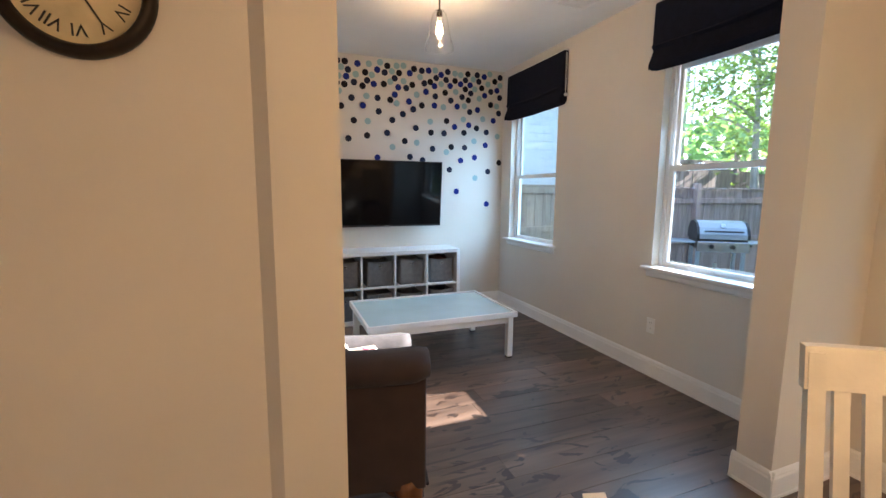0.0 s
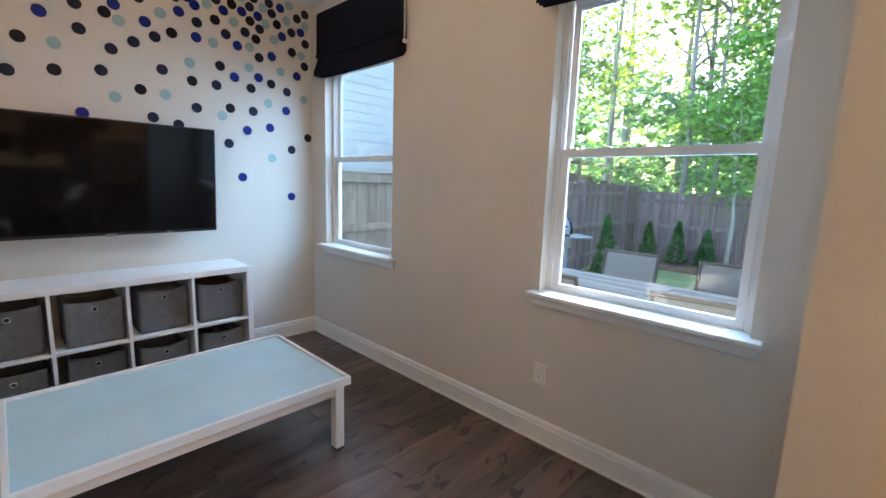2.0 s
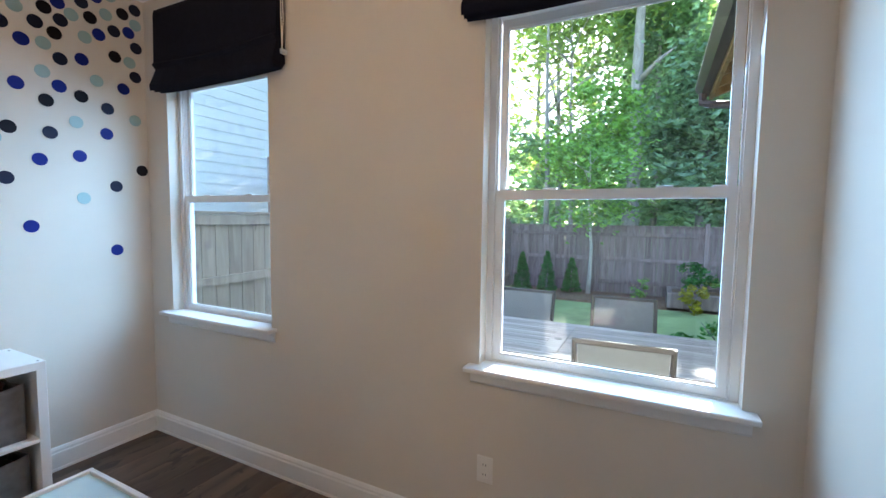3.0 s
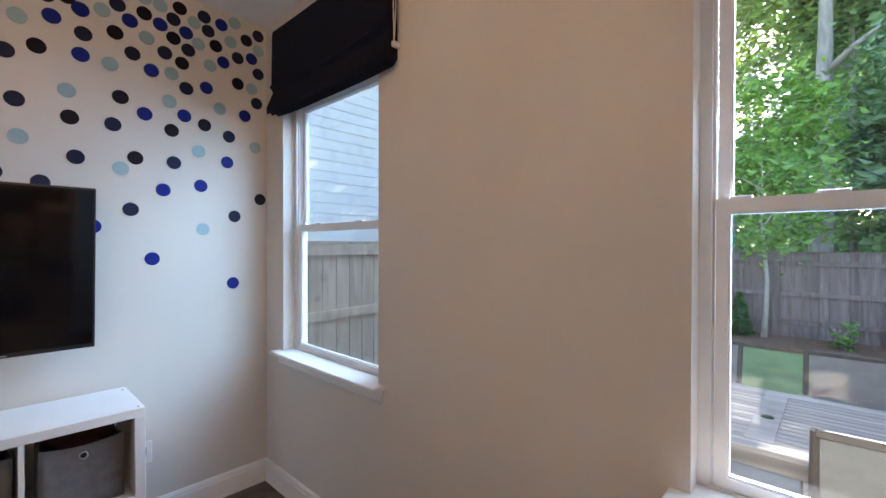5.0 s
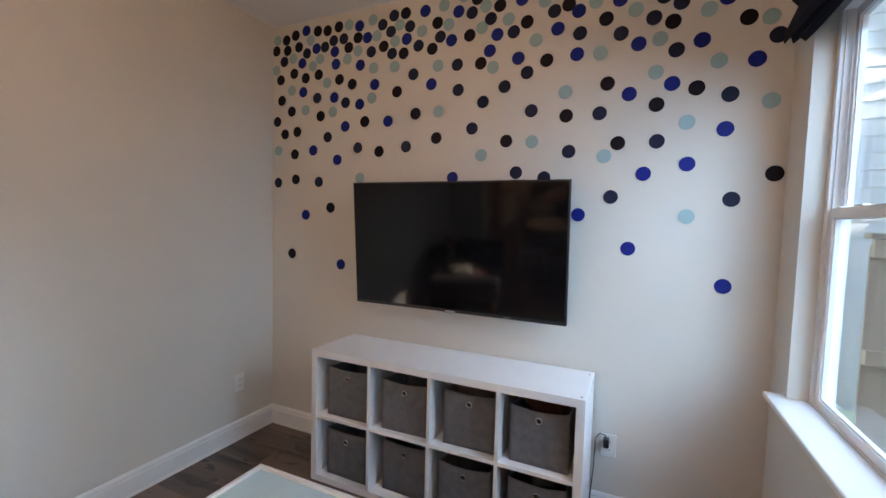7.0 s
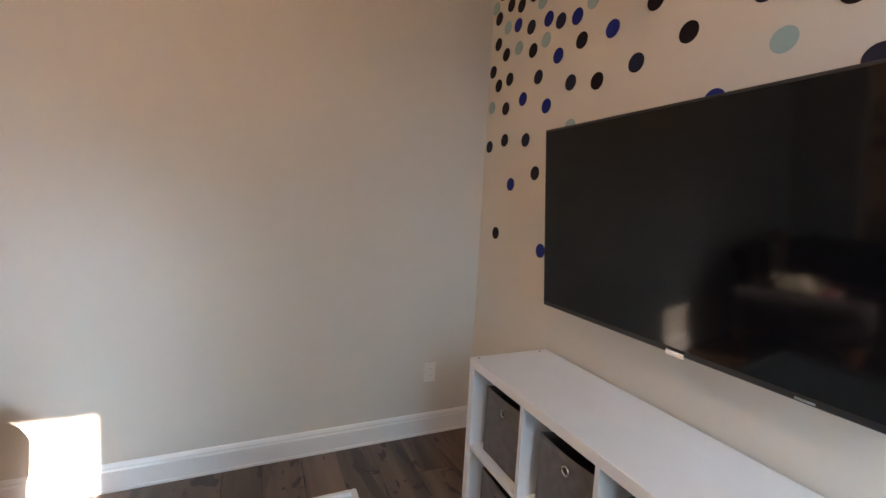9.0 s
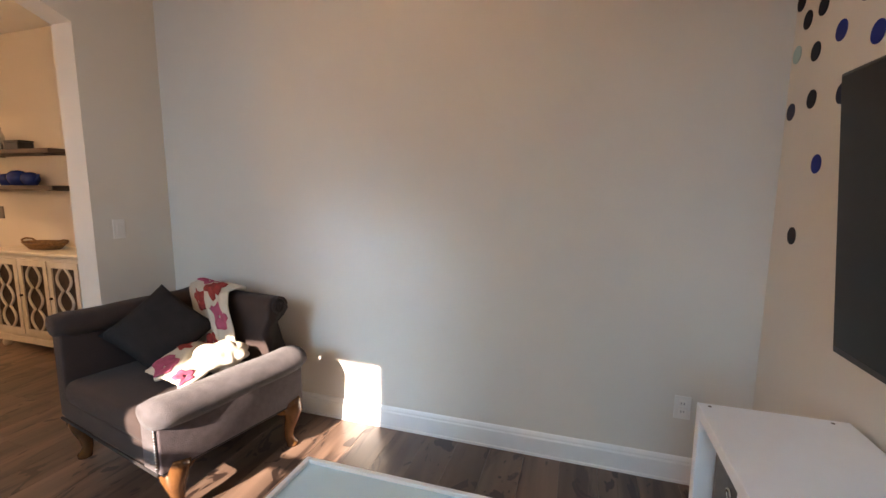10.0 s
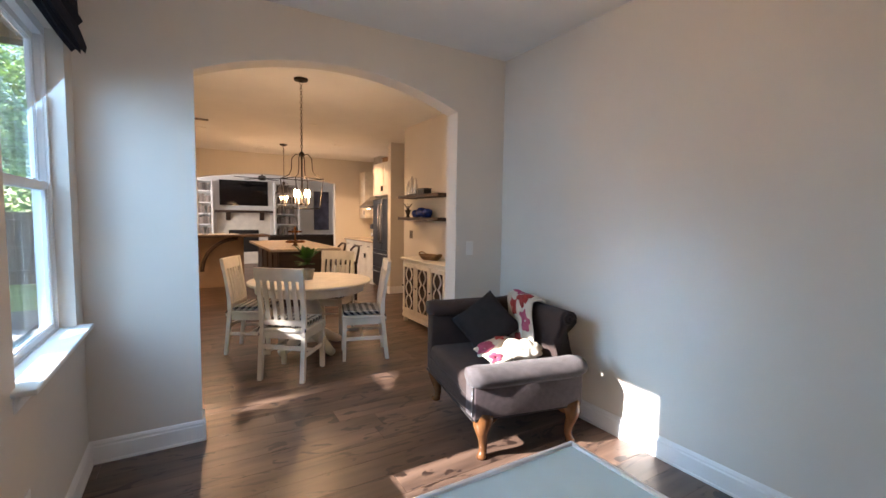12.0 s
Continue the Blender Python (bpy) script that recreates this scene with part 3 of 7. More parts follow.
# ---- sliding glass door of the kitchen ----
def glass_door():
    y0, y1, z0, z1 = KDOOR
    w = thing("door_1", "white framed sliding glass patio door", "door", kind="structure")
    mid = (y0 + y1) / 2
    bm = bmesh.new()
    for a, b, c, d in ((y0, y0 + 0.05, 0, z1), (y1 - 0.05, y1, 0, z1), (y0 + 0.05, y1 - 0.05, z1 - 0.05, z1), (y0 + 0.05, y1 - 0.05, 0, 0.03)):
        bx(bm, XR + 0.04, XR + 0.15, a, b, c, d)
    part("door_frame", bm, VINYL, w)
    for k, (a, b) in enumerate(((y0 + 0.052, mid + 0.03), (mid - 0.03, y1 - 0.052))):
        x = XR + 0.05 + 0.04 * k
        bm = bmesh.new()
        bx(bm, x, x + 0.035, a, a + 0.07, 0.032, z1 - 0.052)
        bx(bm, x, x + 0.035, b - 0.07, b, 0.032, z1 - 0.052)
        bx(bm, x, x + 0.035, a + 0.07, b - 0.07, 0.032, 0.13)
        bx(bm, x, x + 0.035, a + 0.07, b - 0.07, z1 - 0.13, z1 - 0.052)
        part("door_panel", bm, VINYL, w)
        g = part("pane", boxm(x + 0.014, x + 0.02, a + 0.068, b - 0.068, 0.128, z1 - 0.128), GLASS, w)
        g.visible_shadow = False


glass_door()


# ---- wall dots ----
def dots():
    r = 0.034
    seg = 20
    meshes = {}
    for name, material in (("royal", DOT_ROYAL), ("slate", DOT_SLATE), ("black", DOT_BLACK), ("aqua", DOT_AQUA)):
        bm = bmesh.new()
        cyl(bm, (0, 0, 0), (0, -0.0025, 0), r, seg=seg)
        me = bpy.data.meshes.new("dot_decal")
        bmesh.ops.recalc_face_normals(bm, faces=bm.faces[:])
        bm.to_mesh(me)
        bm.free()
        me.materials.append(material)
        meshes[name] = me
    placed = []
    placed += [(x, z, "royal") for x, z in (
        (1.10, 1.19), (3.22, 1.23), (2.82, 1.38), (0.80, 1.51), (2.58, 1.54), (1.88, 1.74), (2.87, 1.74), (1.06, 1.87), (3.19, 1.93), (0.86, 1.94), (1.12, 2.08), (1.44, 2.09),
        (2.79, 2.12), (2.97, 2.15), (1.23, 2.21), (3.29, 2.22), (1.03, 2.27), (1.73, 2.28), (1.34, 2.32), (3.08, 2.33), (0.77, 2.33), (2.54, 2.34), (2.82, 2.35), (2.24, 2.36),
    )]
    placed += [(x, z, "royal") for x, z in (
        (2.08, 2.42), (1.23, 2.45), (1.04, 2.48), (2.44, 2.48), (2.12, 2.50), (3.17, 2.50), (1.85, 2.51), (0.76, 2.52), (2.54, 2.55), (1.56, 2.56), (1.03, 2.56), (3.33, 2.57),
        (2.73, 2.57), (0.88, 2.60), (2.86, 2.60), (2.98, 2.60), (1.28, 2.61), (2.25, 2.66), (1.89, 2.66), (2.62, 2.68), (1.22, 2.69), (1.68, 2.70), (2.47, 2.71), (3.16, 2.71),
    )]
    placed += [(x, z, "slate") for x, z in (
        (3.23, 1.62), (2.73, 1.63), (2.40, 1.73), (0.91, 1.73), (0.55, 1.73), (2.25, 1.76), (2.52, 1.86), (2.92, 1.89), (1.57, 1.93), (1.22, 1.94), (1.99, 2.01), (0.98, 2.02),
        (2.66, 2.04), (3.20, 2.08), (2.32, 2.08), (2.05, 2.15), (2.17, 2.22), (1.12, 2.23), (1.90, 2.23), (0.89, 2.28), (2.29, 2.28), (2.98, 2.30), (3.36, 2.31), (1.61, 2.35),
        (1.89, 2.37), (2.74, 2.41), (2.55, 2.44), (2.88, 2.46),
    )]
    placed += [(x, z, "slate") for x, z in (
        (1.46, 2.49), (3.37, 2.49), (2.21, 2.50), (2.99, 2.51), (1.64, 2.51), (1.31, 2.52), (1.78, 2.54), (0.60, 2.55), (3.25, 2.55), (2.42, 2.57), (0.80, 2.58), (2.08, 2.59),
        (0.95, 2.60), (1.45, 2.62), (1.58, 2.63), (1.10, 2.63), (2.68, 2.63), (1.02, 2.63), (2.56, 2.64), (1.97, 2.64), (2.92, 2.65), (3.09, 2.65), (1.39, 2.67), (2.39, 2.70),
        (1.47, 2.71), (2.70, 2.72), (3.37, 2.72), (3.07, 2.72),
    )]
    placed += [(x, z, "black") for x, z in (
        (0.68, 1.24), (1.01, 1.56), (3.38, 1.73), (0.71, 1.75), (2.75, 1.89), (1.38, 1.91), (0.70, 1.92), (2.19, 1.93), (1.77, 1.97), (2.50, 2.04), (2.91, 2.06), (0.61, 2.06),
        (0.72, 2.07), (1.27, 2.10), (1.63, 2.12), (3.07, 2.12), (0.54, 2.15), (0.92, 2.16), (2.69, 2.18), (0.67, 2.21), (1.50, 2.26), (0.58, 2.29), (2.39, 2.33), (1.17, 2.34),
        (2.03, 2.36), (1.07, 2.38), (3.25, 2.40), (0.79, 2.42), (0.90, 2.43),
    )]
    placed += [(x, z, "black") for x, z in (
        (0.57, 2.43), (2.96, 2.43), (0.69, 2.46), (1.73, 2.48), (1.54, 2.48), (2.67, 2.49), (1.96, 2.52), (1.40, 2.54), (2.28, 2.54), (2.92, 2.55), (1.14, 2.57), (3.13, 2.58),
        (2.49, 2.59), (0.63, 2.62), (1.76, 2.62), (1.21, 2.62), (0.73, 2.63), (0.53, 2.63), (2.79, 2.63), (2.13, 2.65), (3.30, 2.67), (0.62, 2.69), (0.97, 2.70), (0.70, 2.71),
        (1.06, 2.71), (0.89, 2.71), (1.55, 2.71), (2.00, 2.71), (2.30, 2.71), (2.95, 2.72),
    )]
    placed += [(x, z, "aqua") for x, z in (
        (3.06, 1.54), (1.24, 1.75), (2.69, 1.83), (2.05, 1.86), (2.33, 1.92), (0.55, 1.95), (3.04, 1.97), (3.35, 2.04), (1.78, 2.12), (2.49, 2.16), (1.02, 2.18), (0.79, 2.21),
        (2.90, 2.21), (3.15, 2.23), (1.32, 2.24), (2.65, 2.33), (2.10, 2.33), (0.67, 2.35), (2.91, 2.36), (0.97, 2.37), (1.77, 2.38), (3.33, 2.39), (1.48, 2.41), (1.33, 2.42),
        (2.33, 2.44), (3.10, 2.46), (0.85, 2.49), (1.13, 2.50),
    )]
    placed += [(x, z, "aqua") for x, z in (
        (0.53, 2.50), (2.80, 2.51), (0.91, 2.53), (1.21, 2.54), (2.03, 2.55), (1.48, 2.56), (0.68, 2.56), (3.04, 2.56), (2.18, 2.57), (2.62, 2.58), (1.66, 2.59), (1.83, 2.60),
        (1.35, 2.61), (3.21, 2.63), (2.37, 2.63), (3.37, 2.63), (1.51, 2.65), (0.83, 2.66), (2.05, 2.66), (3.02, 2.67), (0.54, 2.70), (2.86, 2.70), (1.32, 2.71), (1.80, 2.71),
        (1.14, 2.71), (2.79, 2.71), (2.55, 2.72), (2.18, 2.73),
    )]
    placed += [(3.05, 1.78, "royal")]
    # the crowded band under the ceiling
    rng = random.Random(11)
    names = ["royal", "slate", "black", "black", "royal", "aqua", "slate", "aqua"]
    for k in range(500):
        x, z = rng.uniform(0.535, 3.385), rng.uniform(2.62, 2.752)
        if all((x - a) ** 2 + (z - b) ** 2 > 0.0056 for a, b, _ in placed):
            placed.append((x, z, names[rng.randrange(len(names))]))
    for x, z, name in placed:
        ob = new("dot_decal", meshes[name])
        ob.parent = wall_north
        ob.location = (x, YN - 0.0002, z)


dots()


# ---- television ----
def television():
    tv = thing("television", "large black flat television mounted on the dotted wall", "television", pose(1.95, 6.064, 1.347, 4.6))
    w, h = 1.235, 0.71
    part("housing", boxm(-w / 2, w / 2, -0.012, 0.012, -h / 2, h / 2, 0.003), BLACK_PLASTIC, tv)
    part("screen", boxm(-w / 2 + 0.009, w / 2 - 0.009, -0.0145, -0.011, -h / 2 + 0.02, h / 2 - 0.009), BLACK_GLOSS, tv, "glossy dark screen")
    part("rear_case", boxm(-0.42, 0.42, 0.012, 0.05, -0.28, 0.2, 0.012, 2), BLACK_PLASTIC, tv)
    part("badge", boxm(-0.03, 0.03, -0.018, -0.012, -h / 2 - 0.006, -h / 2 + 0.012, 0.002), STEEL, tv, "small silver badge")
    part("sensor", boxm(0.3, 0.34, -0.0155, -0.013, -h / 2 + 0.006, -h / 2 + 0.012), STEEL, tv)
    part("wall_bracket", boxm(-0.2, 0.2, 0.05, 0.137, -0.12, 0.12, 0.005), BLACK_PLASTIC, tv)


television()


# ---- cube shelf with fabric bins ----
SX0, SX1, SY0, SY1, SZ1 = 1.23, 2.7, 5.805, 6.195, 0.753


def cube_shelf():
    s = thing("cube_shelf", "white laminate eight-cube storage shelf under the television", "shelf")
    t, d = 0.038, 0.017
    part("top_panel", boxm(SX0, SX1, SY0, SY1, SZ1 - t, SZ1, 0.0015), WHITE_LAM, s)
    part("bottom_panel", boxm(SX0, SX1, SY0, SY1, 0.0, t, 0.0015), WHITE_LAM, s)
    part("side_panel", boxm(SX0, SX0 + t, SY0, SY1, t, SZ1 - t, 0.0015), WHITE_LAM, s)
    part("side_panel", boxm(SX1 - t, SX1, SY0, SY1, t, SZ1 - t, 0.0015), WHITE_LAM, s)
    cw = (SX1 - SX0 - 2 * t - 3 * d) / 4
    zc = SZ1 / 2
    part("middle_shelf", boxm(SX0 + t, SX1 - t, SY0 + 0.002, SY1, zc - d / 2, zc + d / 2), WHITE_LAM, s)
    for k in range(1, 4):
        x = SX0 + t + k * cw + (k - 1) * d
        for a, b in ((t, zc - d / 2), (zc + d / 2, SZ1 - t)):
            part("divider", boxm(x, x + d, SY0 + 0.002, SY1, a, b), WHITE_LAM, s)
    for x in (SX0 + 0.02, SX1 - 0.02):
        for y in (SY0 + 0.03, SY1 - 0.05):
            bm = bmesh.new()
            cyl(bm, (x, y, SZ1 - 0.001), (x, y, SZ1 + 0.0008), 0.005, seg=10)
            part("screw_cap", bm, GREY_FRAME, s)
    rng = random.Random(4)
    for r in range(2):
        for k in range(4):
            x = SX0 + t + k * (cw + d)
            z = t if r == 0 else zc + d / 2
            fabric_bin(x + cw / 2, z, cw, rng)
    toys = ((3, 1, DULL_RED, "dark red knitted toy heaped in the storage bin"), (3, 0, BLACK_PLASTIC, "black toy pieces heaped in the storage bin"), (2, 1, GREY_FRAME, "grey toy pieces heaped in the storage bin"))
    for k, r, material, label in toys:
        bm = bmesh.new()
        bmesh.ops.create_icosphere(bm, subdivisions=3, radius=0.1)
        for v in bm.verts:
            d = 1 + 0.5 * noise.noise(v.co * 16 + Vector((k, r, 0))) + 0.2 * noise.noise(v.co * 45)
            v.co = Vector((v.co.x * 1.1 * d, v.co.y * 0.9 * d, v.co.z * 0.5 * d))
        o = tagged(part("stuffed_toy", bm, material, smooth=True), label, "toy")
        o.location = (SX0 + t + k * (cw + 0.017) + cw / 2 + 0.01, SY0 + 0.19, (t if r == 0 else zc + 0.0085) + 0.235)


def fabric_bin(x, z, cw, rng):
    w, h = cw - 0.068, 0.268 + rng.uniform(-0.012, 0.008)
    y0 = SY0 + 0.045 + rng.uniform(-0.006, 0.02)
    b = thing("storage_bin", "grey felt fabric storage cube with a metal grommet", "storage bin", pose(x + 0.012 + rng.uniform(-0.01, 0.01), y0, z, 0, 0, rng.uniform(-2.0, 2.0)), "bins in the cube shelf")
    dep = 0.28
    bm = bmesh.new()
    n, mrows = 12, 8
    sag, bulge = rng.uniform(0.004, 0.022), rng.uniform(0.002, 0.012)

    def wall(p, q, out):
        rows = []
        for j in range(mrows + 1):
            v = j / mrows
            row = []
            for i in range(n + 1):
                u = i / n
                base = Vector(p).lerp(Vector(q), u)
                bow = bulge * math.sin(math.pi * u) * math.sin(math.pi * min(1, v * 0.9)) - sag * 0.4 * math.sin(math.pi * u) * v * v
                zz = v * h - sag * math.sin(math.pi * u) * v * v
                row.append(bm.verts.new((base.x + out[0] * bow, base.y + out[1] * bow, 0.002 + zz)))
            rows.append(row)
        for a, c in zip(rows, rows[1:]):
            for i in range(n):
                bm.faces.new((a[i], a[i + 1], c[i + 1], c[i]))
    wall((-w / 2, 0, 0), (w / 2, 0, 0), (0, -1))
    wall((w / 2, 0, 0), (w / 2, dep, 0), (1, 0))
    wall((w / 2, dep, 0), (-w / 2, dep, 0), (0, 1))
    wall((-w / 2, dep, 0), (-w / 2, 0, 0), (-1, 0))
    bmesh.ops.remove_doubles(bm, verts=bm.verts[:], dist=0.002)
    bm.faces.new([bm.verts.new(c) for c in ((-w / 2, 0, 0.004), (w / 2, 0, 0.004), (w / 2, dep, 0.004), (-w / 2, dep, 0.004))])
    body = part("body", bm, GREY_FELT, b, smooth=True)
    sm = body.modifiers.new("thick", "SOLIDIFY")
    sm.thickness, sm.offset = 0.004, -1
    bm = bmesh.new()
    gz, gy = h * 0.8, -bulge * 0.75
    ring = [(0.0135 + 0.0042 * math.cos(2 * math.pi * k / 8), 0.0035 * math.sin(2 * math.pi * k / 8)) for k in range(8)]
    seg = 24
    rr = [[bm.verts.new((a * math.cos(2 * math.pi * i / seg), gy - 0.002 + c, gz + a * math.sin(2 * math.pi * i / seg))) for a, c in ring] for i in range(seg)]
    for i in range(seg):
        for k in range(8):
            bm.faces.new((rr[i][k], rr[(i + 1) % seg][k], rr[(i + 1) % seg][(k + 1) % 8], rr[i][(k + 1) % 8]))
    part("grommet", bm, STEEL, b, "round chrome grommet", smooth=True)
    bm = bmesh.new()
    cyl(bm, (0, gy - 0.0012, gz), (0, gy + 0.002, gz), 0.0105, seg=18)
    part("grommet_hole", bm, BLACK_PLASTIC, b)


cube_shelf()


# ---- play table ----
def play_table():
    t = thing("play_table", "low white wooden train table with a pale aqua top", "table")
    x0, x1, y0, y1, z = 1.4, 2.645, 4.475, 5.295, 0.4
    part("tabletop", boxm(x0 + 0.018, x1 - 0.018, y0 + 0.018, y1 - 0.018, z - 0.04, z - 0.014), PALE_AQUA, t)
    for a in ((x0, x1, y0, y0 + 0.02), (x0, x1, y1 - 0.02, y1), (x0, x0 + 0.02, y0 + 0.02, y1 - 0.02), (x1 - 0.02, x1, y0 + 0.02, y1 - 0.02)):
        part("rim", boxm(*a, z - 0.045, z, 0.004, 2), WHITE_LAM, t)
    for a in ((x0 + 0.04, x1 - 0.04, y0 + 0.035, y0 + 0.055), (x0 + 0.04, x1 - 0.04, y1 - 0.055, y1 - 0.035), (x0 + 0.035, x0 + 0.055, y0 + 0.055, y1 - 0.055), (x1 - 0.055, x1 - 0.035, y0 + 0.055, y1 - 0.055)):
        part("apron", boxm(*a, z - 0.1, z - 0.041, 0.002), WHITE_LAM, t)
    for x in (x0 + 0.025, x1 - 0.075):
        for y in (y0 + 0.025, y1 - 0.075):
            leg = part("leg", boxm(x, x + 0.05, y, y + 0.05, 0.012, z - 0.046, 0.004), WHITE_LAM, t)
            part("foot_pad", boxm(x + 0.003, x + 0.047, y + 0.003, y + 0.047, 0.0, 0.012), BLACK_PLASTIC, leg)


play_table()


# ---- armchair ----
def armchair():
    c = thing("armchair", "brown taupe velvet rolled-arm settee chair on oak cabriole legs", "armchair", pose(1.05, 3.47, 0, 0, 0, 78.5))
    W = 0.48   # half width between outer faces
    zb = 0.245

    def roll_arm(name, xa, side, ztop, rx, rz, material, y0, y1, top=None):
        """An arm: a flat padded body and a fat roll along its top that hangs over on the outer side."""
        lo, hi = sorted((xa, xa + side * 0.1))
        bm = boxm(lo, hi, y1, y0, zb + 0.004, ztop - rz, 0.012, 3)
        arm = part(name, bm, material, c, smooth=True)
        cx, cz = xa + side * 0.052, ztop - rz
        bm = bmesh.new()
        n, seg = 14, 24
        rows = []
        for j in range(n + 1):
            v = j / n
            y = y1 - 0.012 + (y0 - y1 + 0.02) * v
            k = min(1.0, 0.8 + 5 * v, 0.8 + 5 * (1 - v))
            dip = 0.012 * math.sin(math.pi * v) + 0.004 * math.sin(9 * v)
            rows.append([bm.verts.new((cx + k * rx * math.cos(2 * math.pi * i / seg), y, cz - dip + k * rz * math.sin(2 * math.pi * i / seg))) for i in range(seg)])
        for p, q in zip(rows, rows[1:]):
            for i in range(seg):
                bm.faces.new((p[i], p[(i + 1) % seg], q[(i + 1) % seg], q[i]))
        for r, y in ((rows[0], y1 - 0.02), (rows[-1], y0 + 0.012)):
            mid = bm.verts.new((cx, y, cz))
            for i in range(seg):
                bm.faces.new((r[i], r[(i + 1) % seg], mid))
        part("arm_roll", bm, top or material, arm, smooth=True)
        return arm

    bm = boxm(-W + 0.035, W - 0.035, -0.372, 0.36, zb, zb + 0.105, 0.012, 3)
    part("seat_rail", bm, BROWN_FABRIC, c, smooth=True)
    bm = boxm(-W + 0.1, W - 0.1, -0.385, 0.26, zb + 0.095, zb + 0.21, 0.045, 4)
    for v in bm.verts:
        if v.co.z > zb + 0.155:
            v.co.z += 0.035 * (1 - (v.co.x / W) ** 2) * (1 - ((v.co.y + 0.06) / 0.4) ** 2)
    part("seat_cushion", bm, BROWN_FABRIC, c, smooth=True)
    roll_arm("high_arm", -W + 0.1, -1, 0.8, 0.085, 0.065, BROWN_FABRIC, 0.34, -0.37)
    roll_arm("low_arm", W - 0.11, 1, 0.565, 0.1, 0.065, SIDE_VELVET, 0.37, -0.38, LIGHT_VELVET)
    # the back falls in a scroll from the high arm to the low one
    bm = bmesh.new()
    n = 28
    rows = []
    for i in range(n + 1):
        u = i / n
        x = -W + 0.03 + (2 * W - 0.2) * u
        top = 0.8 + 0.02 * u
        prof = [(0.2, zb + 0.04), (0.215, 0.45), (0.225, 0.5), (0.235, 0.56), (0.248, 0.61), (0.26, top - 0.12), (0.255, top - 0.05), (0.28, top - 0.008), (0.325, top), (0.37, top - 0.03), (0.385, top - 0.08), (0.36, top - 0.12), (0.345, top - 0.16), (0.345, 0.56), (0.348, 0.48), (0.35, zb + 0.04)]
        curve = 0.05 * (1 - 2 * min(u, 0.5)) ** 2 - 0.045
        waist = [0.06 * u ** 4 * math.exp(-((z - 0.63) / 0.055) ** 2) - 0.05 * u ** 4 * math.exp(-((z - 0.47) / 0.06) ** 2) for y, z in prof]
        rows.append([bm.verts.new((x - k, y - curve, z)) for k, (y, z) in zip(waist, prof)])
    for a, b in zip(rows, rows[1:]):
        for k in range(len(rows[0])):
            m2 = (k + 1) % len(rows[0])
            bm.faces.new((a[k], a[m2], b[m2], b[k]))
    bm.faces.new(rows[0])
    bm.faces.new(rows[-1][::-1])
    part("backrest", bm, BROWN_FABRIC, c, smooth=True)
    # the rolled top's end, a flat spiral button
    bm = bmesh.new()
    spiral = []
    for k in range(26):
        a = k / 25 * 3.4 * math.pi
        r = 0.052 - 0.042 * k / 25
        spiral.append((W - 0.168, 0.365 + r * math.cos(a), 0.765 + r * math.sin(a)))
    sweep(bm, spiral, 0.008, 6)
    part("back_scroll", bm, BROWN_FABRIC, c, smooth=True)
    bm = bmesh.new()
    sweep(bm, [(-W + 0.03, -0.378, zb + 0.004), (W - 0.025, -0.382, zb + 0.004), (W - 0.018, -0.37, zb + 0.004), (W - 0.018, 0.36, zb + 0.004)], 0.007, 6)
    part("welt", bm, DARK_PILLOW, c)
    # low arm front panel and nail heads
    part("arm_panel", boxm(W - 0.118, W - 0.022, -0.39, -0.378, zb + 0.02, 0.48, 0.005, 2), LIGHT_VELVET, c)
    me = None
    for k in range(18):
        if me is None:
            bm = bmesh.new()
            bmesh.ops.create_uvsphere(bm, u_segments=8, v_segments=5, radius=0.0055)
            ob = part("nail_head", bm, STEEL, c, "dull silver nail head", smooth=True)
            me = ob.data
        else:
            ob = new("nail_head", me)
            ob.parent = c
        ob.location = (W - 0.02, -0.388, zb + 0.04 + k * 0.0125)
    # cabriole legs
    for sx, sy in ((-1, -1), (1, -1), (-1, 1), (1, 1)):
        bm = bmesh.new()
        px, py = sx * 0.425, (-0.3 if sy < 0 else 0.305)
        ox, oy = sx * 0.7, sy * 0.7
        pts, rad = [], []
        for u, o, r in ((0, -0.004, 0.05), (0.1, 0.006, 0.05), (0.25, 0.02, 0.041), (0.42, 0.014, 0.03), (0.6, 0.0, 0.023), (0.78, -0.005, 0.019), (0.9, 0.004, 0.02), (0.96, 0.012, 0.026), (1.0, 0.012, 0.024)):
            pts.append((px + ox * o, py + oy * o, (zb + 0.02) * (1 - u)))
            rad.append(r * 1.28)
        sweep(bm, pts, rad, 12)
        leg = part("leg", bm, OAK, c, "carved glossy oak cabriole leg", smooth=True)
        for a, b in ((-sx, 0), (0, -sy)):
            bm = bmesh.new()
            sweep(bm, [(px + a * 0.02, py + b * 0.02, zb - 0.035), (px + a * 0.06, py + b * 0.06, zb - 0.022), (px + a * 0.1, py + b * 0.1, zb - 0.004)], [0.03, 0.022, 0.01], 8)
            part("knee_block", bm, OAK, leg, smooth=True)


armchair()


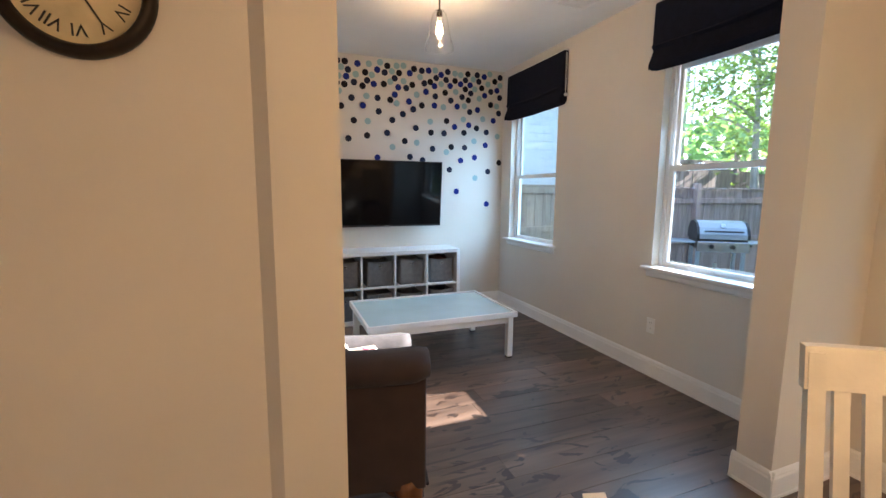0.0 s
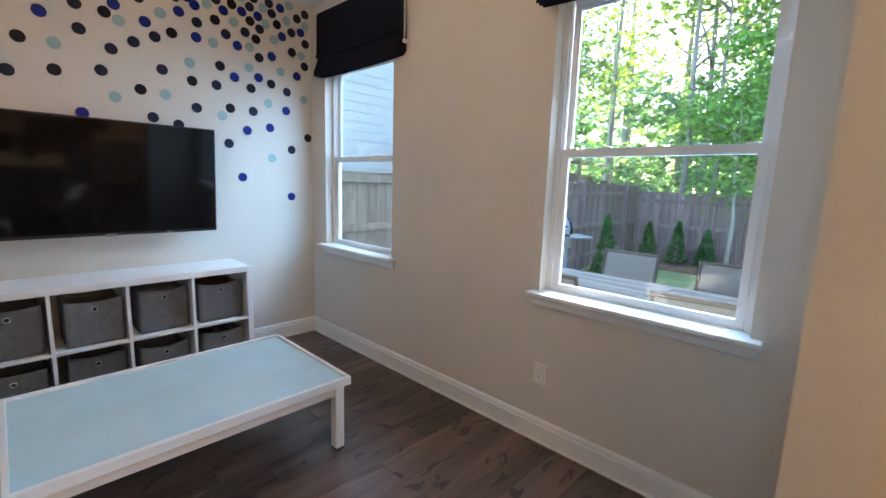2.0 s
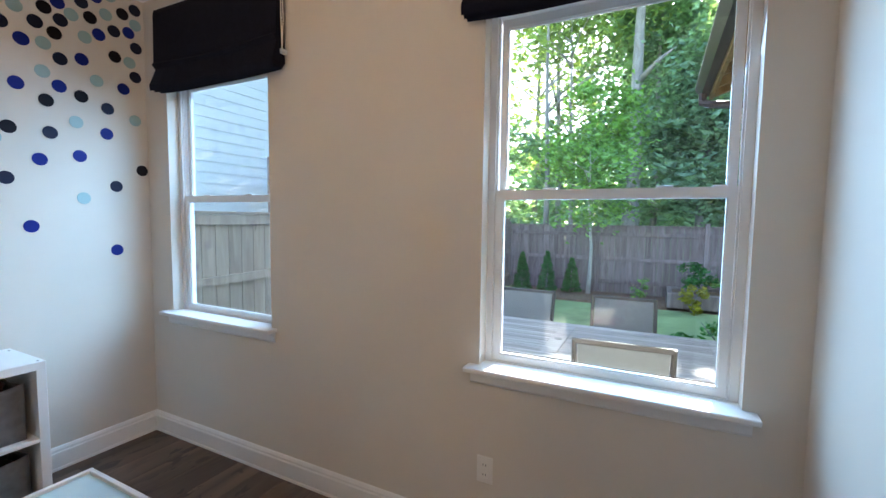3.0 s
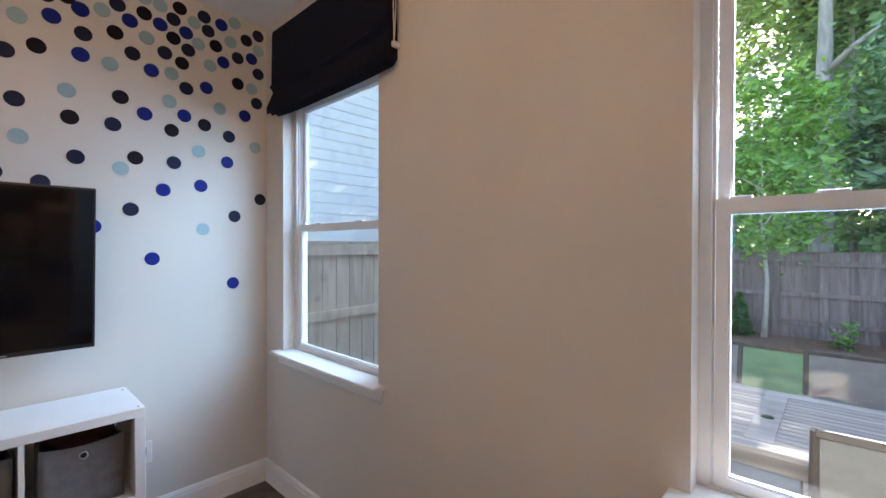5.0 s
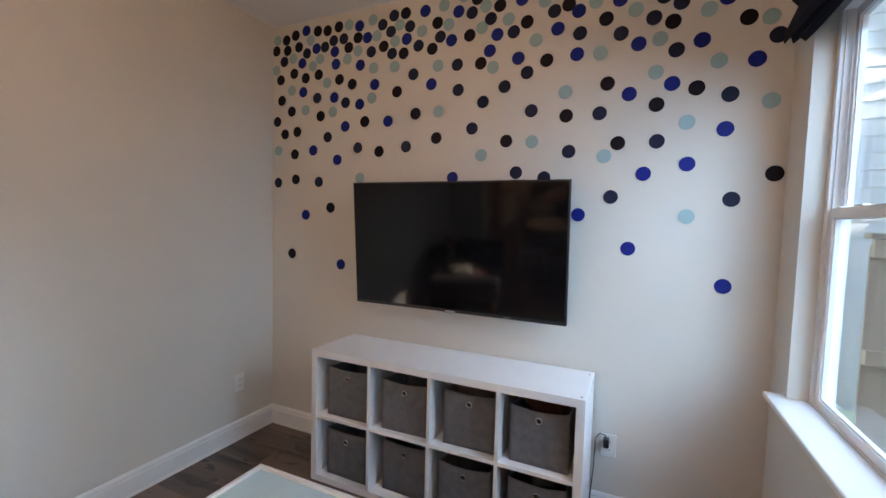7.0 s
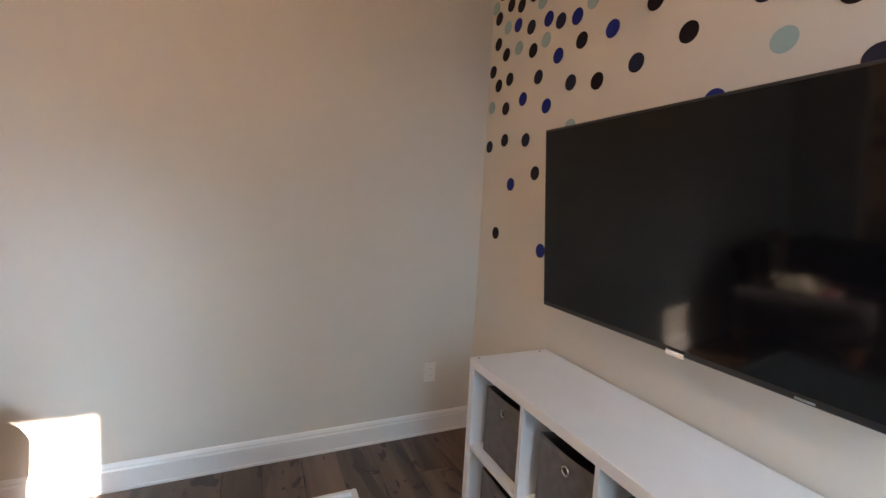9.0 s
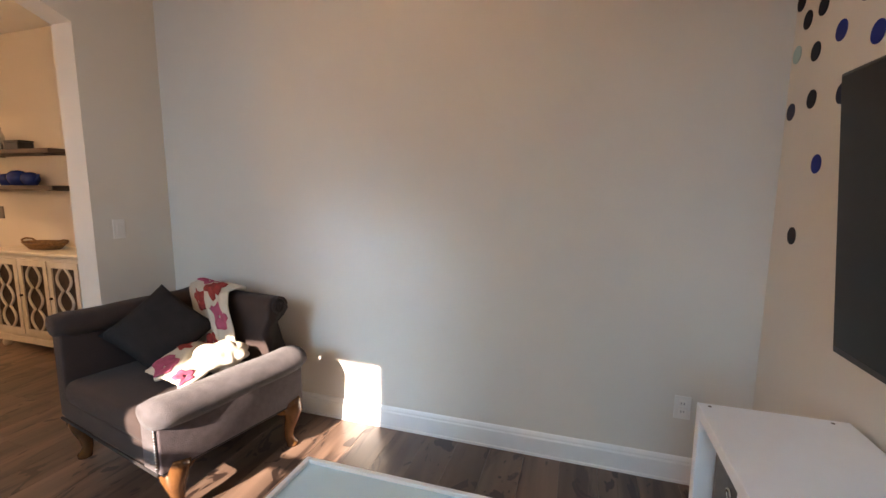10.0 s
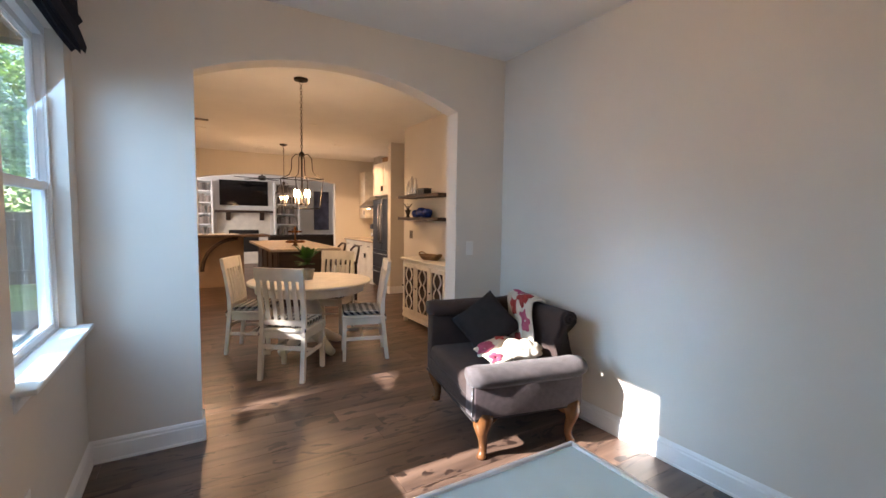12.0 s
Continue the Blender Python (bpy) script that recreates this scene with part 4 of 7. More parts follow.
def cushion_mesh(w, h, t, n=14, crown=0.35):
    bm = bmesh.new()
    for s in (1, -1):
        grid = []
        for j in range(n + 1):
            row = []
            for i in range(n + 1):
                u, v = 2 * i / n - 1, 2 * j / n - 1
                k = max(0, (1 - u ** 4) * (1 - v ** 4)) ** crown
                edge = 1 - 0.06 * (1 - v * v) * abs(u) ** 3
                edge2 = 1 - 0.06 * (1 - u * u) * abs(v) ** 3
                row.append(bm.verts.new((u * w / 2 * edge, s * t / 2 * k, v * h / 2 * edge2)))
            grid.append(row)
        for j in range(n):
            for i in range(n):
                q = (grid[j][i], grid[j][i + 1], grid[j + 1][i + 1], grid[j + 1][i])
                bm.faces.new(q if s < 0 else q[::-1])
    bmesh.ops.remove_doubles(bm, verts=bm.verts[:], dist=0.003)
    return bm


ob = part("throw_pillow", cushion_mesh(0.39, 0.39, 0.14), DARK_PILLOW, smooth=True)
tagged(ob, "dark charcoal square cushion leaning in the armchair", "cushion")
ob.matrix_world = Matrix.Translation((0.99, 3.25, 0.638)) @ Vector((0.55, 0.6, 0.58)).to_track_quat("Y", "Z").to_matrix().to_4x4() @ Matrix.Rotation(radians(43), 4, "Y")


def quilt():
    q = thing("throw_blanket", "cream quilt with red and pink patches draped over the armchair", "blanket", pose(1.05, 3.47, 0, 0, 0, 78.5))
    def height(u, v):
        """From over the back's top, down its face, then slanting across the seat towards the low arm."""
        if v < 0.22:
            k = v / 0.22
            x, y, z, w = -0.17, 0.41 - 0.12 * k, 0.815 + 0.02 * math.sin(math.pi * k), 0.19
        elif v < 0.55:
            k = (v - 0.22) / 0.33
            x, y, z, w = -0.17 + 0.14 * k, 0.29 - 0.07 * k, 0.815 - 0.295 * k, 0.19 - 0.02 * k
        else:
            k = (v - 0.55) / 0.45
            x, y, z, w = -0.03 + 0.22 * k, 0.22 - 0.39 * k, 0.51 + 0.03 * math.sin(math.pi * k) * (1 + 0.6 * math.sin(5 * u)), 0.17
        wob = 0.014 * math.sin(11 * u + 7 * v) + 0.010 * math.sin(23 * u - 9 * v) + 0.006 * noise.noise(Vector((u * 9, v * 14, 1.7)))
        return Vector((x + (u - 0.5) * 2 * w + 0.012 * math.sin(17 * v), y - 0.015 - abs(wob), z + 0.012 + wob * 0.6))

    def surface(name, rows, closed, material, thick, parent):
        bm = bmesh.new()
        g = [[bm.verts.new(p) for p in row] for row in rows]
        for a, b in zip(g, g[1:]):
            n = len(a)
            for i in range(n if closed else n - 1):
                bm.faces.new((a[i], a[(i + 1) % n], b[(i + 1) % n], b[i]))
        ob = part(name, bm, material, parent, smooth=True)
        md = ob.modifiers.new("thick", "SOLIDIFY")
        md.thickness, md.offset = thick, 0
        return ob

    body = surface("quilt_cloth", [[height(i / 28, j / 56) for i in range(29)] for j in range(57)], False, QUILT, 0.01, q)

    def leaf_patch(u, v, r, turn, material):
        """A pointed leaf stitched onto the cloth, following its folds."""
        rows = []
        for ring in (0.12, 0.4, 0.7, 1.0):
            row = []
            for k in range(20):
                a = 2 * math.pi * k / 20
                lobe = 0.62 + 0.38 * abs(math.cos(2.5 * (a - turn)))
                row.append(height(min(0.99, max(0.01, u + r * ring * lobe * math.cos(a))), min(0.99, max(0.01, v + 0.42 * r * ring * lobe * math.sin(a)))) + Vector((0, -0.008, 0.008)))
            rows.append(row)
        surface("patch", rows, True, material, 0.003, body)

    for u, v, r, turn, m in ((0.62, 0.2, 0.3, 0.3, QUILT_RED), (0.72, 0.38, 0.26, 1.1, QUILT_PINK), (0.3, 0.3, 0.24, 2.0, QUILT_RED), (0.2, 0.08, 0.25, 0.8, QUILT_PINK), (0.45, 0.55, 0.2, 2.6, QUILT_RED), (0.22, 0.72, 0.24, 0.2, QUILT_RED), (0.3, 0.92, 0.25, 1.7, QUILT_PINK), (0.68, 0.74, 0.18, 0.9, QUILT_RED), (0.8, 0.93, 0.18, 2.2, QUILT_PINK)):
        leaf_patch(u, v, r * 0.78, turn, m)
    # the loose end, bundled up against the low arm
    bm = bmesh.new()
    bmesh.ops.create_icosphere(bm, subdivisions=5, radius=1.0)
    for v in bm.verts:
        p = v.co.copy()
        fold = abs(noise.noise(Vector((p.x * 0.9 + 4, p.y * 1.7, p.z * 1.2)))) * 0.5
        v.co = Vector((0.2 + 0.125 * p.x * (0.85 + fold), 0.08 + 0.15 * p.y * (0.85 + fold), 0.55 + 0.075 * p.z * (0.8 + fold)))
    part("bundled_end", bm, QUILT, q, smooth=True)


quilt()


# ---- pendant, vents, sockets ----
def glass_pendant(x, y):
    p = thing("pendant_light", "clear glass bell pendant lamp with a lit bulb", "lamp", pose(x, y, 0))
    bm = bmesh.new()
    lathe(bm, [(0.0, ZC), (0.06, ZC), (0.06, ZC - 0.015), (0.02, ZC - 0.03), (0.006, ZC - 0.035), (0.006, 2.64), (0.018, 2.635), (0.022, 2.6), (0.016, 2.585), (0.0, 2.585)], 20)
    part("stem", bm, DARK_METAL, p, smooth=False)
    bm = bmesh.new()
    lathe(bm, [(0.014, 2.585), (0.014, 2.555), (0.0, 2.555)], 14)
    part("socket", bm, WHITE_PLASTIC, p)
    bm = bmesh.new()
    lathe(bm, [(0.0, 2.556), (0.011, 2.55), (0.02, 2.52), (0.019, 2.5), (0.008, 2.46), (0.0, 2.45)], 16)
    part("bulb", bm, GLOW_WARM, p, "glowing candle bulb", smooth=True)
    bm = bmesh.new()
    lathe(bm, [(0.03, 2.63), (0.05, 2.6), (0.062, 2.55), (0.078, 2.46), (0.105, 2.37), (0.107, 2.368), (0.08, 2.46), (0.064, 2.55), (0.052, 2.6), (0.032, 2.628)], 32)
    g = part("glass_shade", bm, CLEAR, p, smooth=True)
    g.visible_shadow = False
    return lamp("pendant_bulb", "POINT", 3.0, (1.0, 0.64, 0.36), pose(x, y, 2.505), 0.03)


glass_pendant(1.95, 4.5)


def vent(x, y, w, d, slats, label):
    v = thing("ceiling_vent", label, "vent", pose(x, y, ZC))
    part("vent_frame", boxm(-w / 2, w / 2, -d / 2, d / 2, -0.006, -0.0005, 0.002), WHITE_PLASTIC, v)
    for k in range(6):
        yy = -d / 2 + 0.02 + k * (d - 0.04) / 5
        part("slat", boxm(-w / 2 + 0.02, w / 2 - 0.02, yy - 0.004, yy + 0.004, -0.012, -0.006), slats, v)


vent(2.98, 4.35, 0.3, 0.15, CEIL, "white slotted ceiling air vent")
vent(2.75, -1.3, 0.3, 0.15, GREY_FRAME, "ceiling air vent with dark slots")


def outlet(m, label="white double power socket on the wall", kind="socket"):
    o = thing("power_outlet" if kind == "socket" else "light_switch", label, kind, m)
    part("plate", boxm(-0.036, 0.036, -0.006, 0, -0.058, 0.058, 0.003, 2), WHITE_PLASTIC, o)
    if kind == "socket":
        for z in (-0.021, 0.021):
            part("receptacle", boxm(-0.016, 0.016, -0.008, -0.005, z - 0.014, z + 0.014, 0.003, 2), WHITE_PLASTIC, o)
            for x in (-0.006, 0.006):
                part("slot", boxm(x - 0.0012, x + 0.0012, -0.0085, -0.0078, z - 0.003, z + 0.006), BLACK_PLASTIC, o)
    else:
        part("rocker", boxm(-0.016, 0.016, -0.009, -0.005, -0.032, 0.032, 0.002), WHITE_PLASTIC, o)
    return o


outlet(pose(XR, 3.85, 0.385, 0, 0, -90))
outlet(pose(XL, 5.935, 0.385, 0, 0, 90))
outlet(pose(2.78, YN, 0.385))
outlet(pose(0.845, YS, 1.17, 0, 0, 180), "white rocker light switch beside the arch", "switch")


def charger():
    c = thing("phone_charger", "black plug-in charger with a dangling cable", "charger", pose(2.77, YN - 0.009, 0.405))
    part("plug_body", boxm(-0.013, 0.013, -0.035, 0, -0.02, 0.025, 0.004, 2), BLACK_PLASTIC, c)
    bm = bmesh.new()
    sweep(bm, [(0, -0.03, 0.022), (-0.005, -0.04, 0.05), (-0.03, -0.04, 0.055), (-0.05, -0.03, 0.02), (-0.052, -0.02, -0.06), (-0.055, -0.015, -0.15), (-0.062, -0.012, -0.25), (-0.07, -0.02, -0.38)], 0.0028, 6)
    part("cable", bm, BLACK_PLASTIC, c, smooth=True)


charger()


# ---- clock ----
def wall_clock():
    c = thing("wall_clock", "round antique clock with a dark wooden rim", "clock", pose(0.465, YK + 0.035, 1.785))
    bm = bmesh.new()
    prof = [(0.114, -0.004), (0.117, -0.018), (0.124, -0.034), (0.133, -0.038), (0.142, -0.03), (0.146, -0.012), (0.144, 0.0), (0.114, 0.0)]
    seg = 48
    rr = [[bm.verts.new((a * math.cos(2 * math.pi * i / seg), b, a * math.sin(2 * math.pi * i / seg))) for a, b in prof] for i in range(seg)]
    for i in range(seg):
        for k in range(len(prof)):
            bm.faces.new((rr[i][k], rr[(i + 1) % seg][k], rr[(i + 1) % seg][(k + 1) % len(prof)], rr[i][(k + 1) % len(prof)]))
    part("rim", bm, DARK_METAL, c, smooth=True)
    bm = bmesh.new()
    cyl(bm, (0, -0.001, 0), (0, -0.012, 0), 0.116, seg=48)
    face = part("clock_face", bm, CLOCK_FACE, c, "yellowed paper clock face")
    for k, s in enumerate(["XII", "I", "II", "III", "IV", "V", "VI", "VII", "VIII", "IX", "X", "XI"]):
        cu = bpy.data.curves.new("numeral", "FONT")
        cu.body, cu.size, cu.align_x, cu.align_y, cu.extrude = s, 0.036, "CENTER", "CENTER", 0.0006
        tmp = bpy.data.objects.new("numeral_text", cu)
        scene.collection.objects.link(tmp)
        bpy.context.view_layer.update()
        me = bpy.data.meshes.new_from_object(tmp.evaluated_get(bpy.context.evaluated_depsgraph_get()))
        bpy.data.objects.remove(tmp)
        me.materials.append(BLACK_PLASTIC)
        ob = new("numeral", me)
        ob.parent = face
        a = math.radians(90 - 30 * k)
        ob.matrix_local = Matrix.Translation((0.088 * math.cos(a), -0.0128, 0.088 * math.sin(a))) @ pose(0, 0, 0, 90) @ Matrix.Rotation(a - math.pi / 2, 4, "Z")
    for length, wid, ang in ((0.055, 0.006, 60), (0.085, 0.004, 150)):
        bm = boxm(-wid / 2, wid / 2, -0.016, -0.0145, -0.012, length, 0.0)
        bmesh.ops.rotate(bm, cent=(0, 0, 0), matrix=Matrix.Rotation(radians(ang), 3, "Y"), verts=bm.verts[:])
        part("pointer", bm, BLACK_PLASTIC, face)


wall_clock()


# ---- dining set ----
TC = (1.8, 1.22)


def dining_table():
    t = thing("dining_table", "round cream painted pedestal dining table", "table", pose(TC[0], TC[1], 0))
    bm = bmesh.new()
    lathe(bm, [(0.0, 0.72), (0.6, 0.72), (0.625, 0.728), (0.63, 0.74), (0.622, 0.752), (0.0, 0.755)], 56)
    part("tabletop", bm, CREAM_PAINT, t)
    bm = bmesh.new()
    lathe(bm, [(0.52, 0.64), (0.55, 0.64), (0.555, 0.72), (0.52, 0.72)], 56)
    part("apron", bm, CREAM_PAINT, t)
    bm = bmesh.new()
    lathe(bm, [(0.0, 0.1), (0.11, 0.1), (0.12, 0.14), (0.075, 0.18), (0.065, 0.22), (0.1, 0.32), (0.115, 0.4), (0.1, 0.48), (0.06, 0.55), (0.08, 0.58), (0.15, 0.62), (0.2, 0.64), (0.0, 0.64)], 28)
    part("pedestal", bm, CREAM_PAINT, t, smooth=True)
    for k in range(4):
        a = math.radians(20 + 90 * k)
        bm = bmesh.new()
        sweep(bm, [(math.cos(a) * r, math.sin(a) * r, z) for r, z in ((0.06, 0.16), (0.16, 0.15), (0.26, 0.085), (0.33, 0.05), (0.37, 0.04))], [0.06, 0.055, 0.05, 0.045, 0.038], 10)
        part("foot", bm, CREAM_PAINT, t, smooth=True)


dining_table()


def dining_chair(m, first=None):
    if first:
        return copy_thing(first, m)
    c = thing("dining_chair", "cream painted slat-back dining chair with a gingham pad", "chair", m, "chairs round the dining table")
    w = 0.43
    zs = 0.45
    part("seat", boxm(-w / 2, w / 2, -0.21, 0.2, zs - 0.03, zs, 0.008, 2), CREAM_PAINT, c)
    for a in ((-w / 2 + 0.03, w / 2 - 0.03, -0.195, -0.175), (-w / 2 + 0.03, w / 2 - 0.03, 0.165, 0.185)):
        part("seat_rail", boxm(*a, zs - 0.09, zs - 0.03), CREAM_PAINT, c)
    for sx in (-1, 1):
        x = sx * (w / 2 - 0.022)
        part("seat_rail", boxm(x - 0.01, x + 0.01, -0.175, 0.165, zs - 0.09, zs - 0.03), CREAM_PAINT, c)
        bm = bmesh.new()
        prism(bm, [(-0.205, 0), (-0.175, 0), (-0.163, zs - 0.03), (-0.205, zs - 0.03)], "x", x - 0.02, x + 0.02)
        part("front_leg", bm, CREAM_PAINT, c)
        bm = bmesh.new()
        prism(bm, [(0.25, 0), (0.215, 0), (0.165, zs), (0.175, 0.6), (0.235, 0.97), (0.262, 0.97), (0.207, 0.6), (0.205, zs)], "x", x - 0.019, x + 0.019)
        part("back_post", bm, CREAM_PAINT, c)
        part("stretcher", boxm(x - 0.01, x + 0.01, -0.17, 0.205, 0.2, 0.235, 0.003), CREAM_PAINT, c)
    part("stretcher", boxm(-w / 2 + 0.04, w / 2 - 0.04, -0.02, 0.005, 0.205, 0.23, 0.003), CREAM_PAINT, c)
    part("stretcher", boxm(-w / 2 + 0.04, w / 2 - 0.04, 0.195, 0.215, 0.27, 0.31, 0.003), CREAM_PAINT, c)
    bm = bmesh.new()
    n = 10
    rows = []
    for i in range(n + 1):
        x = -w / 2 - 0.005 + (w + 0.01) * i / n
        cv = 0.018 * (1 - (2 * i / n - 1) ** 2)
        rows.append([bm.verts.new(p) for p in ((x, 0.222 + cv, 0.875), (x, 0.25 + cv, 0.875), (x, 0.268 + cv, 0.985), (x, 0.238 + cv, 0.985))])
    for a, b in zip(rows, rows[1:]):
        for k in range(4):
            bm.faces.new((a[k], a[(k + 1) % 4], b[(k + 1) % 4], b[k]))
    bm.faces.new(rows[0])
    bm.faces.new(rows[-1][::-1])
    part("top_rail", bm, CREAM_PAINT, c)
    for k in range(5):
        x = -0.13 + k * 0.065
        bm = bmesh.new()
        prism(bm, [(0.172, zs + 0.07), (0.188, zs + 0.07), (0.245 + 0.012, 0.88), (0.232 + 0.01, 0.88)], "x", x - 0.017, x + 0.017)
        part("slat", bm, CREAM_PAINT, c)
    part("lower_rail", boxm(-w / 2 + 0.03, w / 2 - 0.03, 0.168, 0.195, zs + 0.03, zs + 0.075, 0.003), CREAM_PAINT, c)
    bm = boxm(-w / 2 + 0.02, w / 2 - 0.02, -0.2, 0.16, zs + 0.001, zs + 0.05, 0.018, 3)
    part("seat_pad", bm, GINGHAM, c, "black and white gingham cushion", smooth=True)
    for sx in (-1, 1):
        bm = bmesh.new()
        sweep(bm, [(sx * 0.17, 0.155, zs + 0.02), (sx * 0.2, 0.19, zs + 0.03), (sx * 0.215, 0.215, zs - 0.01), (sx * 0.205, 0.22, zs - 0.06)], 0.006, 6)
        part("pad_tie", bm, GINGHAM, c)
    return c


ch = dining_chair(pose(2.11, 1.84, 0, 0, 0, 322))
dining_chair(pose(2.31, 0.94, 0, 0, 0, 243), ch)
dining_chair(pose(1.38, 1.637, 0, 0, 0, 74), ch)
dining_chair(pose(1.41, 0.62, 0, 0, 0, 142), ch)


def leaf_blade(bm, root, tip, width, droop):
    root, tip = Vector(root), Vector(tip)
    d = tip - root
    side = d.cross(Vector((0, 0, 1)))
    side = side.normalized() if side.length > 1e-4 else Vector((1, 0, 0))
    prev = None
    n = 5
    for i in range(n + 1):
        u = i / n
        p = root + d * u - Vector((0, 0, droop * u * u))
        w = width * math.sin(math.pi * min(0.98, 0.12 + 0.86 * u))
        cur = (bm.verts.new(p - side * w + Vector((0, 0, w * 0.3))), bm.verts.new(p), bm.verts.new(p + side * w + Vector((0, 0, w * 0.3))))
        if prev:
            bm.faces.new((prev[0], prev[1], cur[1], cur[0]))
            bm.faces.new((prev[1], prev[2], cur[2], cur[1]))
        prev = cur


def house_plant():
    p = thing("house_plant", "leafy green plant in a metal pot on the dining table", "plant", pose(1.83, 1.2, 0.755))
    bm = bmesh.new()
    lathe(bm, [(0.0, 0.0), (0.055, 0.0), (0.07, 0.1), (0.074, 0.1), (0.074, 0.11), (0.066, 0.11), (0.062, 0.085), (0.0, 0.085)], 24)
    part("pot", bm, TERRACOTTA, p, smooth=False)
    bm = bmesh.new()
    rng = random.Random(3)
    for k in range(30):
        a, r, z = rng.uniform(0, 6.28), rng.uniform(0.04, 0.17), rng.uniform(0.16, 0.4)
        leaf_blade(bm, (0.02 * math.cos(a), 0.02 * math.sin(a), 0.09 + z * 0.35), (r * math.cos(a), r * math.sin(a), z), 0.034, 0.03)
    part("foliage", bm, LEAF_DARK, p, smooth=True)


house_plant()


def lantern(name, x, y, zb, s, bulbs, power):
    l = thing(name, "dark bronze open lantern chandelier with lit candle bulbs", "chandelier", pose(x, y, 0))
    bm = bmesh.new()
    lathe(bm, [(0.0, ZC), (0.07, ZC), (0.065, ZC - 0.02), (0.01, ZC - 0.035), (0.0, ZC - 0.035)], 20)
    part("canopy", bm, DARK_METAL, l)
    top = zb + 0.55 * s
    bm = bmesh.new()
    z = ZC - 0.03
    k = 0
    while z > top + 0.03:
        seg = 10
        ring = []
        for i in range(seg):
            a = 2 * math.pi * i / seg
            c = Vector((0.011 * math.cos(a), 0, 0.019 * math.sin(a)))
            if k % 2:
                c = Vector((0, c.x, c.z))
            ring.append(Vector((0, 0, z - 0.016)) + c)
        sweep(bm, ring + [ring[0]], 0.0025, 5)
        z -= 0.031
        k += 1
    part("chain", bm, DARK_METAL, l)
    bm = bmesh.new()
    lathe(bm, [(0.0, top + 0.03), (0.012, top + 0.02), (0.03, top), (0.012, top - 0.03), (0.008, top - 0.06), (0.008, zb + 0.06), (0.02, zb + 0.05), (0.0, zb + 0.03)], 14)
    part("spindle", bm, DARK_METAL, l, smooth=True)
    r1, r0, zt = 0.215 * s, 0.175 * s, zb + 0.3 * s
    for i in range(4):
        a = math.radians(45 + 90 * i + 17)
        d = Vector((math.cos(a), math.sin(a), 0))
        bm = bmesh.new()
        sweep(bm, [Vector((0, 0, top - 0.015)) + d * 0.02, Vector((0, 0, top + 0.0)) + d * 0.06 * s, Vector((0, 0, top - 0.05 * s)) + d * 0.1 * s, Vector((0, 0, top - 0.16 * s)) + d * 0.105 * s, Vector((0, 0, zt + 0.04 * s)) + d * 0.13 * s, Vector((0, 0, zt)) + d * r1], 0.0045 * s, 6)
        part("crown_arm", bm, DARK_METAL, l)
        bm = bmesh.new()
        sweep(bm, [Vector((0, 0, zt)) + d * r1, Vector((0, 0, zb)) + d * r0], 0.0045 * s, 6)
        part("upright", bm, DARK_METAL, l)
    for r, zz in ((r1, zt), (r0, zb)):
        bm = bmesh.new()
        c = [Vector((r * math.cos(math.radians(62 + 90 * i)), r * math.sin(math.radians(62 + 90 * i)), zz)) for i in range(4)]
        for i in range(4):
            cyl(bm, c[i], c[(i + 1) % 4], 0.0045 * s, seg=6)
        part("ring", bm, DARK_METAL, l)
    for i in range(bulbs):
        a = 2 * math.pi * i / bulbs + 0.3
        px, py = 0.075 * s * math.cos(a), 0.075 * s * math.sin(a)
        bm = bmesh.new()
        sweep(bm, [(0, 0, zb + 0.06), (px * 0.6, py * 0.6, zb + 0.03), (px, py, zb + 0.05)], 0.004, 6)
        arm = part("candle_arm", bm, DARK_METAL, l)
        bm = bmesh.new()
        cyl(bm, (px, py, zb + 0.05), (px, py, zb + 0.11), 0.009, seg=10)
        part("candle", bm, CREAM_PAINT, arm)
        bm = bmesh.new()
        lathe(bm, [(0.0, 0.11), (0.012, 0.125), (0.016, 0.15), (0.008, 0.18), (0.0, 0.195)], 12, (px, py, zb))
        part("bulb", bm, GLOW_WARM, arm, "glowing candle bulb", smooth=True)
    lamp("lantern_light", "POINT", power * 0.52, (1.0, 0.6, 0.3), pose(x, y, zb + 0.15 * s), 0.09)


lantern("chandelier", 1.905, 1.32, 1.5, 1.0, 4, 6)
lantern("island_pendant", 1.3, -2.9, 1.62, 0.8, 3, 8)


def downlight(x, y):
    d = thing("recessed_light", "round white recessed ceiling light", "lamp", pose(x, y, ZC))
    bm = bmesh.new()
    lathe(bm, [(0.05, -0.0005), (0.08, -0.0005), (0.078, -0.008), (0.05, -0.004)], 24)
    part("trim_ring", bm, WHITE_PLASTIC, d)
    bm = bmesh.new()
    cyl(bm, (0, 0, -0.001), (0, 0, -0.003), 0.05, seg=20)
    part("lens", bm, WHITE_PLASTIC, d)


for x, y in ((1.27, -0.8), (2.7, -2.0), (0.4, -2.4), (1.6, -3.6)):
    downlight(x, y)
# added spots that brighten the kitchen; the recessed lenses do not glow
for x, y, p in ((1.27, -0.8, 22), (0.4, -2.6, 66), (2.6, -2.2, 56)):
    lamp("kitchen_fill", "SPOT", p * 0.36, (1.0, 0.6, 0.3), pose(x, y, ZC - 0.03), 0.05).data.spot_size = radians(140)


